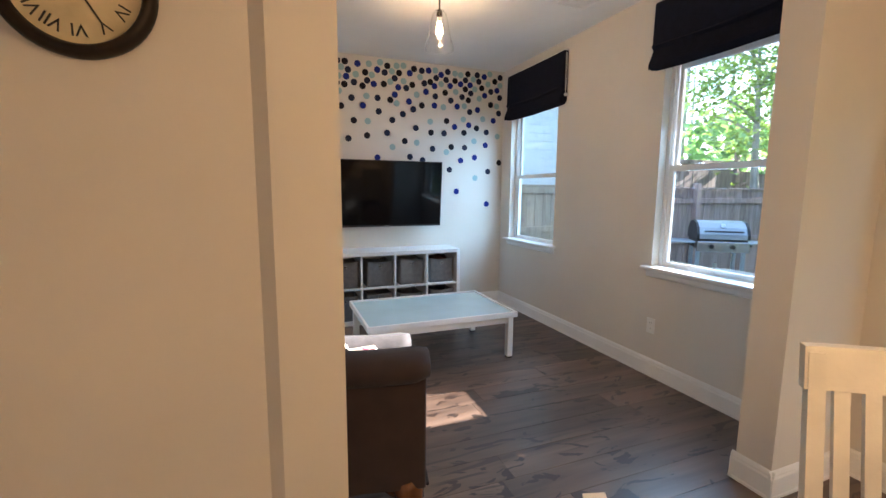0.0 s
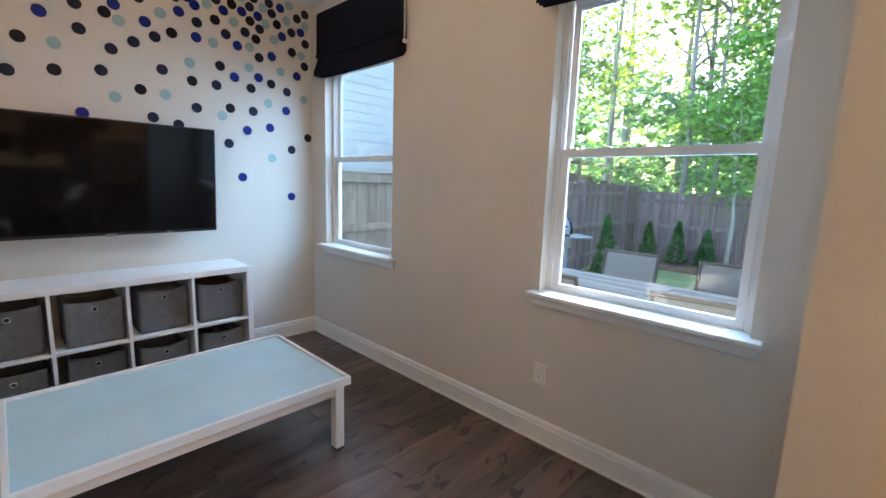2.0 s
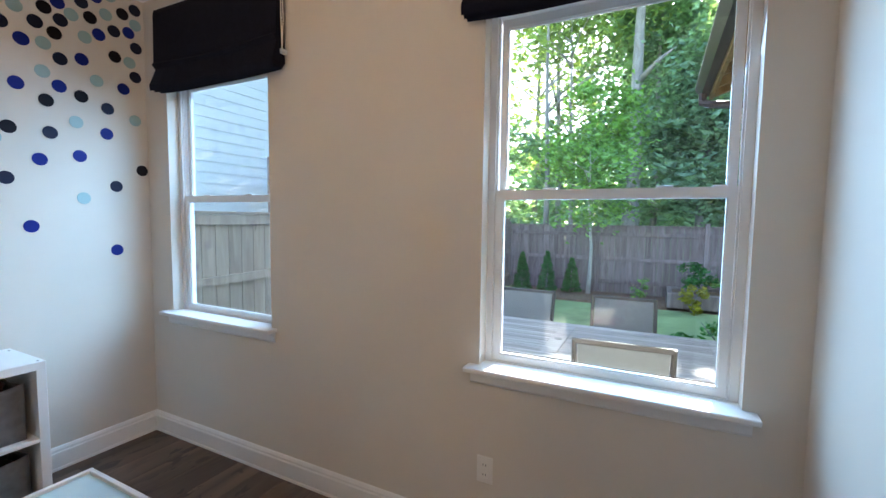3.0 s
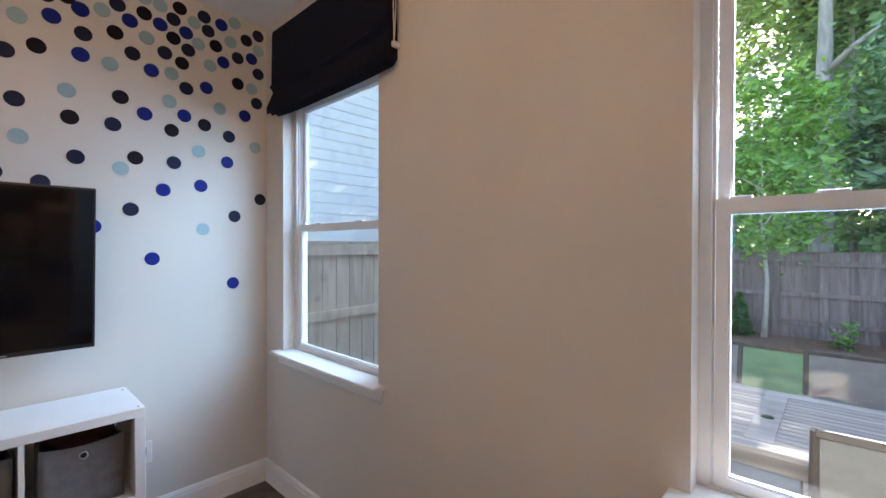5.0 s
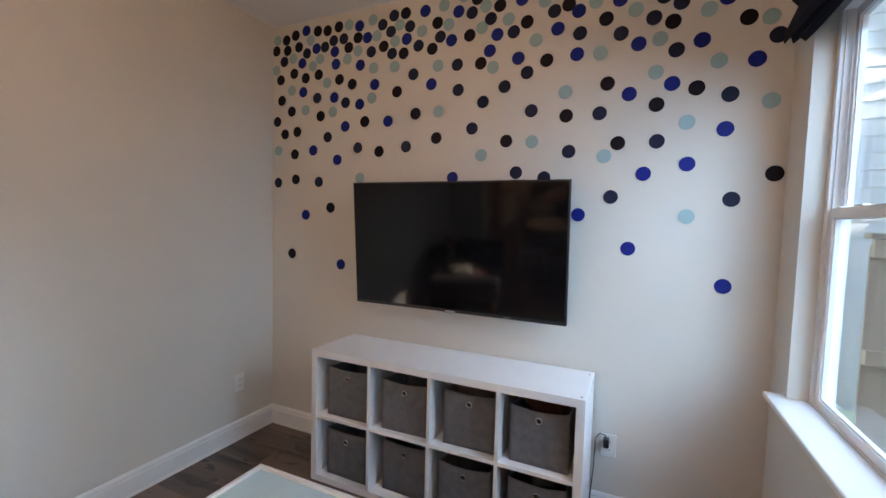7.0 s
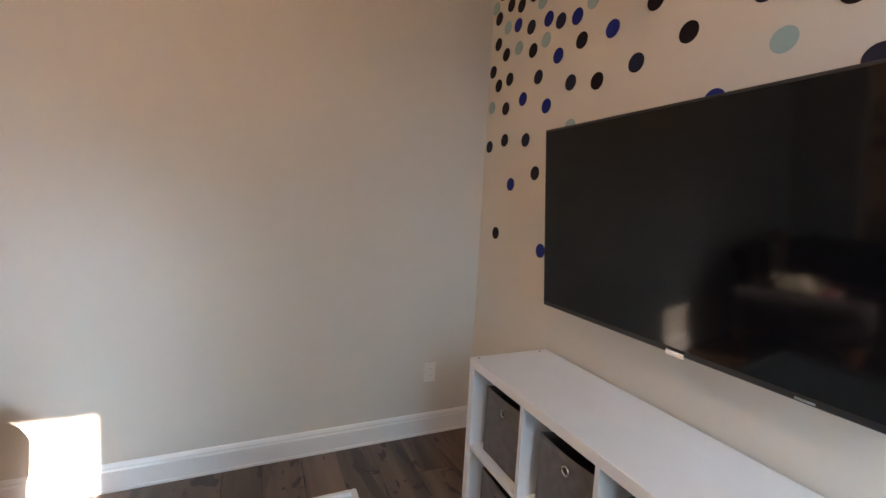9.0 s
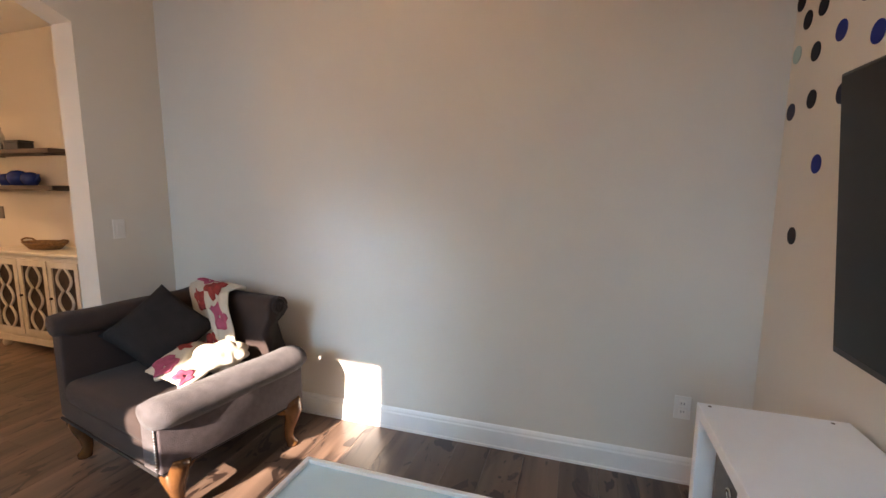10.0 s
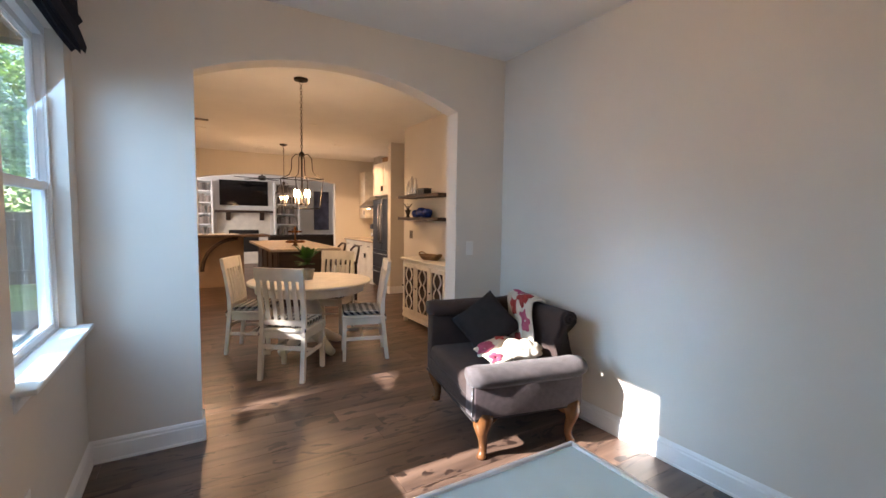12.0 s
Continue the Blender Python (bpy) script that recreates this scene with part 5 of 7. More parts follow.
# ---- buffet and shelves ----
def buffet():
    y0, y1, xf, zt = 0.47, 1.68, 0.385, 0.88
    b = thing("buffet_cabinet", "cream distressed buffet cabinet with fretwork doors", "cabinet")
    part("carcass", boxm(0.022, xf - 0.02, y0 + 0.02, y1 - 0.02, 0.1, zt - 0.03), CREAM_PAINT, b)
    part("top", boxm(0.022, xf + 0.015, y0, y1, zt - 0.03, zt, 0.008, 2), CREAM_PAINT, b)
    part("plinth", boxm(0.03, xf - 0.01, y0 + 0.015, y1 - 0.015, 0.06, 0.12, 0.006), CREAM_PAINT, b)
    for y in (y0 + 0.05, y1 - 0.05):
        for x in (0.07, xf - 0.05):
            bm = bmesh.new()
            lathe(bm, [(0.0, 0), (0.028, 0), (0.035, 0.03), (0.025, 0.065), (0.0, 0.065)], 12, (x, y, 0))
            part("foot", bm, CREAM_PAINT, b)
    n = 3
    dw = (y1 - y0 - 0.08) / n
    for k in range(n):
        a, c = y0 + 0.04 + k * dw + 0.008, y0 + 0.04 + (k + 1) * dw - 0.008
        bm = bmesh.new()
        for q in ((a, a + 0.045, 0.15, zt - 0.07), (c - 0.045, c, 0.15, zt - 0.07), (a + 0.045, c - 0.045, 0.15, 0.2), (a + 0.045, c - 0.045, zt - 0.12, zt - 0.07)):
            bx(bm, xf - 0.02, xf, *q)
        door = part("door", bm, CREAM_PAINT, b)
        part("door_backing", boxm(xf - 0.019, xf - 0.012, a + 0.04, c - 0.04, 0.19, zt - 0.11), DARK_WOOD, door, "dark glass behind fretwork")
        mid = (a + c) / 2
        for s in (-1, 1):
            bm = bmesh.new()
            pts = []
            for i in range(25):
                u = i / 24
                pts.append((xf - 0.006, mid + s * (0.025 + 0.06 * abs(math.sin(u * math.pi * 3))), 0.2 + (zt - 0.32) * u))
            sweep(bm, pts, 0.011, 6)
            part("fretwork", bm, CREAM_PAINT, door)
        bm = bmesh.new()
        cyl(bm, (xf, a + 0.02, 0.5), (xf + 0.018, a + 0.02, 0.5), 0.009, seg=10)
        part("knob", bm, DARK_METAL, door)


buffet()


def basket():
    b = thing("basket_tray", "oval woven wicker tray on the buffet", "basket", pose(0.2, 0.95, 0.88))
    bm = bmesh.new()
    lathe(bm, [(0.0, 0.0), (0.11, 0.0), (0.15, 0.05), (0.158, 0.055), (0.15, 0.062), (0.14, 0.05), (0.105, 0.012), (0.0, 0.012)], 32)
    bmesh.ops.scale(bm, vec=(0.75, 1.5, 1), verts=bm.verts[:])
    part("bowl", bm, BASKET, b, smooth=True)
    for s in (-1, 1):
        bm = bmesh.new()
        sweep(bm, [(-0.05, s * 0.2, 0.05), (-0.04, s * 0.235, 0.075), (0, s * 0.245, 0.085), (0.04, s * 0.235, 0.075), (0.05, s * 0.2, 0.05)], 0.008, 8)
        part("handle", bm, BASKET, b, smooth=True)


basket()


def wall_shelf(z):
    s = thing("floating_shelf", "dark stained wooden floating shelf on the wall", "shelf")
    part("board", boxm(0.001, 0.24, 0.02, 1.2, z - 0.04, z, 0.004), DARK_WOOD, s)
    for y in (0.15, 1.05):
        part("bracket", boxm(0.001, 0.2, y, y + 0.03, z - 0.046, z - 0.04), DARK_METAL, s)


wall_shelf(1.74)
wall_shelf(1.43)


def vessel(name, label, cat, x, y, z, prof, material, seg=20):
    bm = bmesh.new()
    lathe(bm, prof, seg)
    o = thing(name, label, cat, pose(x, y, z))
    part("body", bm, material, o, smooth=True)
    return o


jar = [(0.0, 0.0), (0.035, 0.0), (0.038, 0.02), (0.036, 0.12), (0.025, 0.15), (0.02, 0.17), (0.022, 0.19), (0.0, 0.19)]
for y, hgt in ((0.14, 1.0), (0.25, 1.25), (0.36, 1.1)):
    o = vessel("cocktail_shaker", "polished steel cocktail shaker on the shelf", "shaker", 0.12, y, 1.74, [(r, q * hgt) for r, q in jar], STEEL)
    bm = bmesh.new()
    lathe(bm, [(0.0, 0.19 * hgt), (0.014, 0.19 * hgt), (0.012, 0.22 * hgt), (0.0, 0.225 * hgt)], 14)
    part("cap", bm, STEEL, o)
o = thing("bar_tools_box", "small black box of bar tools", "box", pose(0.12, 0.62, 1.74))
part("body", boxm(-0.06, 0.06, -0.1, 0.1, 0, 0.07, 0.01, 2), BLACK_PLASTIC, o)
part("lid", boxm(-0.062, 0.062, -0.102, 0.102, 0.07, 0.085, 0.004), BLACK_PLASTIC, o)
o = vessel("twig_cup", "bronze cup holding twig-like antlers", "ornament", 0.12, 0.12, 1.43, [(0.0, 0.0), (0.03, 0.0), (0.02, 0.03), (0.04, 0.08), (0.045, 0.11), (0.0, 0.1)], DARK_METAL)
bm = bmesh.new()
for a in range(7):
    sweep(bm, [(0, 0, 0.09), (0.03 * math.cos(a), 0.03 * math.sin(a), 0.15), (0.07 * math.cos(a), 0.07 * math.sin(a), 0.2)], [0.006, 0.005, 0.002], 6)
part("twigs", bm, DARK_METAL, o)
for y, s in ((0.38, 0.9), (0.55, 1.15), (0.72, 1.0)):
    o = vessel("teapot", "glossy cobalt blue ceramic teapot", "teapot", 0.12, y, 1.43, [(0.0, 0.0), (0.045 * s, 0.0), (0.07 * s, 0.05 * s), (0.065 * s, 0.09 * s), (0.035 * s, 0.115 * s), (0.0, 0.12 * s)], BLUE_GLAZE)
    bm = bmesh.new()
    sweep(bm, [(0, 0.06 * s, 0.04 * s), (0, 0.1 * s, 0.07 * s), (0, 0.12 * s, 0.1 * s)], [0.014, 0.01, 0.007], 8)
    part("spout", bm, BLUE_GLAZE, o, smooth=True)
    bm = bmesh.new()
    sweep(bm, [(0, -0.06 * s, 0.09 * s), (0, -0.11 * s, 0.09 * s), (0, -0.11 * s, 0.04 * s), (0, -0.06 * s, 0.03 * s)], 0.006, 8)
    part("handle", bm, BLUE_GLAZE, o, smooth=True)
o = thing("wall_plate", "grey metal switch plate on the wall", "switch", pose(0.0, 0.0, 1.17, 0, 0, 90))
part("plate", boxm(-0.05, 0.05, -0.008, 0, -0.06, 0.06, 0.003), GREY_FRAME, o)
part("toggle", boxm(-0.005, 0.005, -0.02, -0.007, -0.012, 0.012), GREY_FRAME, o)


# ---- fridge, range side ----
def fridge():
    x, y0, y1 = -0.39, -2.56, -1.64
    f = thing("refrigerator", "dark stainless french-door refrigerator", "refrigerator")
    part("body", boxm(-1.09, x - 0.05, y0, y1, 0.02, 1.78), STEEL_DARK, f)
    mid = (y0 + y1) / 2
    for a, b in ((y0, mid - 0.004), (mid + 0.004, y1)):
        d = part("door", boxm(x - 0.048, x, a, b, 0.78, 1.78, 0.008, 2), STEEL_DARK, f)
        yy = b - 0.05 if a == y0 else a + 0.05
        bm = bmesh.new()
        sweep(bm, [(x, yy, 0.9), (x + 0.045, yy, 0.93), (x + 0.055, yy, 1.3), (x + 0.045, yy, 1.67), (x, yy, 1.7)], 0.011, 8)
        part("handle", bm, STEEL, d, smooth=True)
    for a, b in ((0.42, 0.77), (0.06, 0.41)):
        d = part("drawer", boxm(x - 0.048, x, y0, y1, a, b, 0.008, 2), STEEL_DARK, f)
        bm = bmesh.new()
        sweep(bm, [(x, y0 + 0.08, b - 0.07), (x + 0.045, y0 + 0.1, b - 0.07), (x + 0.05, mid, b - 0.07), (x + 0.045, y1 - 0.1, b - 0.07), (x, y1 - 0.08, b - 0.07)], 0.011, 8)
        part("handle", bm, STEEL, d, smooth=True)


fridge()


def cabinet(name, x0, x1, y0, y1, z0, z1, doors, label, drawers=False, knob_top=False):
    c = thing(name, label, "cabinet")
    part("body", boxm(x0, x1 - 0.02, y0, y1, z0, z1), CREAM_PAINT, c)
    dw = (y1 - y0) / doors
    zd = z1 - 0.17 if drawers else z1
    for k in range(doors):
        a, b = y0 + k * dw + 0.004, y0 + (k + 1) * dw - 0.004
        spans = [(z0 + (0.1 if drawers else 0.01), zd - 0.006, "door")] + ([(zd, z1 - 0.01, "drawer")] if drawers else [])
        for s0, s1, nm in spans:
            bm = bmesh.new()
            bx(bm, x1 - 0.02, x1, a, a + 0.05, s0, s1)
            bx(bm, x1 - 0.02, x1, b - 0.05, b, s0, s1)
            bx(bm, x1 - 0.02, x1, a + 0.05, b - 0.05, s0, s0 + 0.05)
            bx(bm, x1 - 0.02, x1, a + 0.05, b - 0.05, s1 - 0.05, s1)
            bx(bm, x1 - 0.02, x1 - 0.008, a + 0.05, b - 0.05, s0 + 0.05, s1 - 0.05)
            d = part(nm, bm, CREAM_PAINT, c)
            hz = (s0 + s1) / 2 if nm == "drawer" else (s1 - 0.12 if z0 < 0.5 else s0 + 0.12)
            hy = (a + b) / 2 if nm == "drawer" else (b - 0.025 if k % 2 == 0 else a + 0.025)
            part("handle", boxm(x1, x1 + 0.02, hy - 0.006, hy + 0.006, hz - 0.05, hz + 0.05, 0.003) if nm == "door" else boxm(x1, x1 + 0.02, hy - 0.05, hy + 0.05, hz - 0.006, hz + 0.006, 0.003), DARK_METAL, d)
    return c


cabinet("fridge_cabinet", -1.09, -0.4, -2.56, -1.64, 1.86, 2.5, 2, "cream cabinet above the refrigerator")
cabinet("base_cabinet", -1.09, -0.4, -4.38, -2.6, 0.0, 0.88, 4, "cream base cabinets with drawers", True)
o = thing("worktop", "pale stone kitchen worktop", "worktop")
part("slab", boxm(-1.09, -0.37, -4.39, -2.58, 0.88, 0.92, 0.005), STONE_TOP, o)
cabinet("wall_cabinet", -1.09, -0.75, -4.38, -4.0, 1.4, 2.5, 1, "cream wall cabinet beside the hood")


def hood():
    h = thing("range_hood", "stainless chimney range hood with lit lamps", "range hood")
    bm = bmesh.new()
    prism(bm, [(-1.09, 1.62), (-0.55, 1.62), (-0.55, 1.67), (-0.82, 1.9), (-1.09, 1.9)], "y", -3.8, -2.95)
    part("canopy", bm, STEEL, h)
    part("chimney", boxm(-1.09, -0.8, -3.55, -3.2, 1.9, ZC - 0.002), STEEL, h)
    for y in (-3.55, -3.2):
        bm = bmesh.new()
        cyl(bm, (-0.68, y, 1.622), (-0.68, y, 1.612), 0.03, seg=14)
        part("lamp_lens", bm, GLOW_WARM, h)


hood()
o = thing("stand_mixer", "dark kitchen stand mixer on the worktop", "mixer", pose(-0.62, -2.85, 0.92))
part("base", boxm(-0.1, 0.12, -0.1, 0.1, 0, 0.03, 0.01), BLACK_PLASTIC, o)
part("column", boxm(-0.1, -0.02, -0.05, 0.05, 0.03, 0.25, 0.015), BLACK_PLASTIC, o)
part("head", boxm(-0.1, 0.16, -0.06, 0.06, 0.25, 0.36, 0.03, 3), BLACK_PLASTIC, o)
bm = bmesh.new()
lathe(bm, [(0.0, 0.03), (0.05, 0.03), (0.09, 0.09), (0.095, 0.17), (0.09, 0.17), (0.0, 0.1)], 20, (0.06, 0, 0))
part("bowl", bm, STEEL, o, smooth=True)
o = thing("storage_basket", "dark woven basket on top of the cabinet", "basket", pose(-0.65, -2.1, 2.5))
part("body", boxm(-0.15, 0.15, -0.25, 0.25, 0, 0.1, 0.02, 2), BASKET, o)
part("rim", boxm(-0.16, 0.16, -0.26, 0.26, 0.1, 0.115, 0.004), BASKET, o)


# ---- island, breakfast bar ----
def island():
    i = thing("kitchen_island", "dark wooden kitchen island with a pale stone top", "kitchen island")
    part("cabinet_body", boxm(1.05, 1.72, -3.3, -1.1, 0.0, 0.88), DARK_WOOD, i)
    part("island_top", boxm(0.8, 1.87, -3.45, -0.93, 0.88, 0.925, 0.008, 2), STONE_TOP, i)
    for k in range(4):
        a = -3.28 + k * 0.54
        bm = bmesh.new()
        for q in ((a, a + 0.05, 0.1, 0.86), (a + 0.47, a + 0.52, 0.1, 0.86), (a + 0.05, a + 0.47, 0.1, 0.15), (a + 0.05, a + 0.47, 0.81, 0.86)):
            bx(bm, 1.72, 1.735, *q)
        part("panel", bm, DARK_WOOD, i)


island()


def tiered_tray():
    t = thing("tiered_tray", "two-tier wooden tray on the island", "tray", pose(1.35, -1.7, 0.925))
    for z, r in ((0.05, 0.16), (0.22, 0.11)):
        bm = bmesh.new()
        lathe(bm, [(0.0, z), (r, z), (r + 0.008, z + 0.03), (r, z + 0.03), (r - 0.008, z + 0.012), (0.0, z + 0.012)], 24)
        part("tier", bm, OAK, t)
    bm = bmesh.new()
    lathe(bm, [(0.0, 0.0), (0.06, 0.0), (0.02, 0.04), (0.012, 0.2), (0.02, 0.3), (0.0, 0.34)], 14)
    part("stem", bm, OAK, t, smooth=True)


tiered_tray()


def stool(x, y):
    s = thing("bar_stool", "dark wooden bar stool with a low back", "stool", pose(x, y, 0, 0, 0, 90), "stools at the island")
    part("seat", boxm(-0.19, 0.19, -0.19, 0.19, 0.62, 0.66, 0.015, 2), DARK_WOOD, s)
    for a in (-0.16, 0.16):
        for b in (-0.16, 0.16):
            part("leg", boxm(a - 0.018, a + 0.018, b - 0.018, b + 0.018, 0, 0.62), DARK_WOOD, s)
    bm = bmesh.new()
    sweep(bm, [(-0.19, 0.16, 0.66), (-0.19, 0.2, 0.85), (-0.1, 0.24, 0.92), (0.1, 0.24, 0.92), (0.19, 0.2, 0.85), (0.19, 0.16, 0.66)], 0.02, 8)
    part("backrest", bm, DARK_WOOD, s, smooth=True)


stool(0.62, -1.35)
stool(0.62, -2.1)


def bar():
    b = thing("breakfast_bar", "raised breakfast bar with a dark curved bracket", "counter")
    part("half_wall", boxm(1.95, 3.4, -3.75, -3.65, 0.0, 1.0), TAN_WALL, b)
    part("bar_top", boxm(1.5, 3.4, -3.95, -3.3, 1.0, 1.045, 0.006), DARK_WOOD, b)
    bm = bmesh.new()
    pts = [(2.68 - 0.62 * (1 - math.cos(a)), -3.4, 0.35 + 0.62 * math.sin(a)) for a in [math.pi / 2 * k / 12 * 1.0 for k in range(13)]]
    sweep(bm, [(p[0] + 0.02, p[1], p[2]) for p in pts], 0.035, 8)
    part("bracket_arch", bm, DARK_WOOD, b, smooth=True)


bar()
for x, y, r in ((2.6, -3.55, 8), (2.25, -3.6, -12)):
    o = thing("magazine", "open white magazine lying on the breakfast bar", "magazine", pose(x, y, 1.045, 0, 0, r))
    for s in (-1, 1):
        bm = bmesh.new()
        prism(bm, [(0, 0.004), (s * 0.06, 0.016), (s * 0.14, 0.012), (s * 0.21, 0.003), (s * 0.21, 0.0), (0, 0.0)], "y", -0.14, 0.14)
        part("page_block", bm, WHITE_PLASTIC, o)
o = thing("side_cabinet", "pale sideboard against the kitchen wall", "cabinet")
part("body", boxm(2.87, 3.4, -1.6, -0.5, 0.08, 0.9), CREAM_PAINT, o)
part("top", boxm(2.84, 3.4, -1.62, -0.48, 0.9, 0.93, 0.005), CREAM_PAINT, o)
for k in range(2):
    d = part("door", boxm(2.852, 2.87, -1.58 + 0.53 * k, -1.07 + 0.53 * k, 0.1, 0.86, 0.004), CREAM_PAINT, o)
    part("handle", boxm(2.835, 2.852, -1.1 + 0.06 * k, -1.08 + 0.06 * k, 0.45, 0.6, 0.003), DARK_METAL, d)
o = thing("wall_rack", "dark iron wall rack with hooks", "rack")
part("bar", boxm(XR - 0.02, XR - 0.001, -2.5, -1.9, 1.5, 1.54), DARK_METAL, o)
for k in range(5):
    part("hook", boxm(XR - 0.05, XR - 0.001, -2.45 + k * 0.12, -2.43 + k * 0.12, 1.4, 1.5), DARK_METAL, o)


# ---- living room seen through the far arch ----
o = thing("television", "black television above the living room mantel", "television")
part("screen", boxm(0.83, 2.12, LYF + 0.05, LYF + 0.09, 1.71, 2.43, 0.005), BLACK_GLOSS, o)
part("bracket", boxm(1.3, 1.6, LYF + 0.001, LYF + 0.05, 1.95, 2.2), BLACK_PLASTIC, o)
o = thing("mantel_shelf", "dark wooden mantel shelf on corbels", "shelf")
part("board", boxm(0.72, 2.25, LYF + 0.001, LYF + 0.3, 1.5, 1.57, 0.006), DARK_WOOD, o)
for x in (0.95, 1.85):
    bm = bmesh.new()
    prism(bm, [(LYF + 0.001, 1.28), (LYF + 0.08, 1.28), (LYF + 0.2, 1.5), (LYF + 0.001, 1.5)], "x", x, x + 0.12)
    part("corbel", bm, DARK_WOOD, o)
o = thing("fireplace", "pale stone fireplace with a black firebox", "fireplace")
part("surround", boxm(0.78, 2.2, LYF + 0.001, LYF + 0.06, 0.0, 1.5), CREAM_PAINT, o)
part("firebox", boxm(1.1, 1.9, LYF + 0.06, LYF + 0.066, 0.35, 1.0), BLACK_PLASTIC, o)


def bookcase(x0, x1):
    b = thing("bookcase", "white built-in bookcase filled with books", "bookcase")
    y1, z1 = LYF + 0.3, 2.4
    part("back", boxm(x0, x1, LYF + 0.001, LYF + 0.02, 0, z1), TRIM, b)
    for x in (x0, x1 - 0.04):
        part("side", boxm(x, x + 0.04, LYF + 0.02, y1, 0, z1), TRIM, b)
    rng = random.Random(int(x0 * 10) + 40)
    part("base", boxm(x0 + 0.04, x1 - 0.04, LYF + 0.02, y1 + 0.02, 0, 0.85), TRIM, b)
    zs = [1.15, 1.45, 1.75, 2.08, 2.36]
    for z in zs:
        part("shelf", boxm(x0 + 0.04, x1 - 0.04, LYF + 0.02, y1 - 0.01, z, z + 0.03), TRIM, b)
    for z in [0.85] + [q + 0.03 for q in zs[:-1]]:
        x = x0 + 0.06
        while x < x1 - 0.12:
            w = rng.uniform(0.03, 0.06)
            if rng.random() < 0.75:
                o = tagged(part("book", boxm(x, x + w - 0.004, LYF + 0.06, LYF + 0.24, z, z + rng.uniform(0.17, 0.24)), BOOKS), "cloth-bound book standing on the bookcase", "book", "books on the shelves")
            x += w


bookcase(2.3, 2.95)
bookcase(-0.05, 0.68)
o = thing("framed_picture", "tall dark dusk seascape picture", "picture")
part("canvas", boxm(-1.0, -0.55, LYF + 0.002, LYF + 0.03, 1.0, 2.2), PICTURE, o)
part("edge", boxm(-1.01, -0.54, LYF + 0.001, LYF + 0.022, 0.99, 2.21), DARK_WOOD, o)


def ceiling_fan():
    f = thing("ceiling_fan", "dark ceiling fan at rest", "fan", pose(1.2, -6.4, -0.1))
    bm = bmesh.new()
    lathe(bm, [(0.0, 2.91), (0.06, 2.91), (0.05, 2.86), (0.015, 2.74), (0.015, 2.58), (0.09, 2.56), (0.1, 2.48), (0.06, 2.45), (0.0, 2.45)], 20)
    part("motor_housing", bm, DARK_METAL, f)
    for k in range(5):
        bm = boxm(0.1, 0.68, -0.065, 0.065, 2.5, 2.51, 0.003)
        bmesh.ops.rotate(bm, cent=(0, 0, 0), matrix=Matrix.Rotation(2 * math.pi * k / 5 + 0.2, 3, "Z"), verts=bm.verts[:])
        part("blade", bm, DARK_WOOD, f)


ceiling_fan()
o = thing("leather_sofa", "dark brown sofa in the living room", "sofa", pose(0.3, -5.9, 0))
part("seat", boxm(-0.9, 0.9, -0.4, 0.4, 0.1, 0.45, 0.05, 3), DARK_PILLOW, o)
part("backrest", boxm(-0.9, 0.9, 0.25, 0.45, 0.45, 0.95, 0.06, 3), DARK_PILLOW, o)
for s in (-1, 1):
    part("arm", boxm(s * 0.8 - 0.12, s * 0.8 + 0.12, -0.42, 0.3, 0.3, 0.65, 0.05, 3), DARK_PILLOW, o)
# added fill lamp that brightens the living room; the walls have no opening here
lamp("living_fill", "AREA", 21, (1.0, 0.9, 0.8), look((LXR - 0.1, -6.2, 1.7), (LXL, -6.6, 1.2)), 1.4, 1.6)


# ---- outside ----
GZ, PZ = -0.45, -0.25
bm = bmesh.new()
bx(bm, -400, 500, -400, 400, GZ - 0.5, GZ)
setting("ground", bm, GRASS, "mown green lawn reaching to the woods", "ground")
setting("patio", boxm(3.6, 8.2, -4.0, 6.9, GZ, PZ, 0.01), PATIO, "pale concrete patio slab", "patio")
bm = bmesh.new()
bx(bm, 12.0, 13.4, -7, 6.8, GZ, GZ + 0.06)
bx(bm, 8.4, 12.0, 5.9, 6.8, GZ, GZ + 0.06)
setting("mulch_bed", bm, MULCH, "brown mulch bed along the fence", "garden bed")


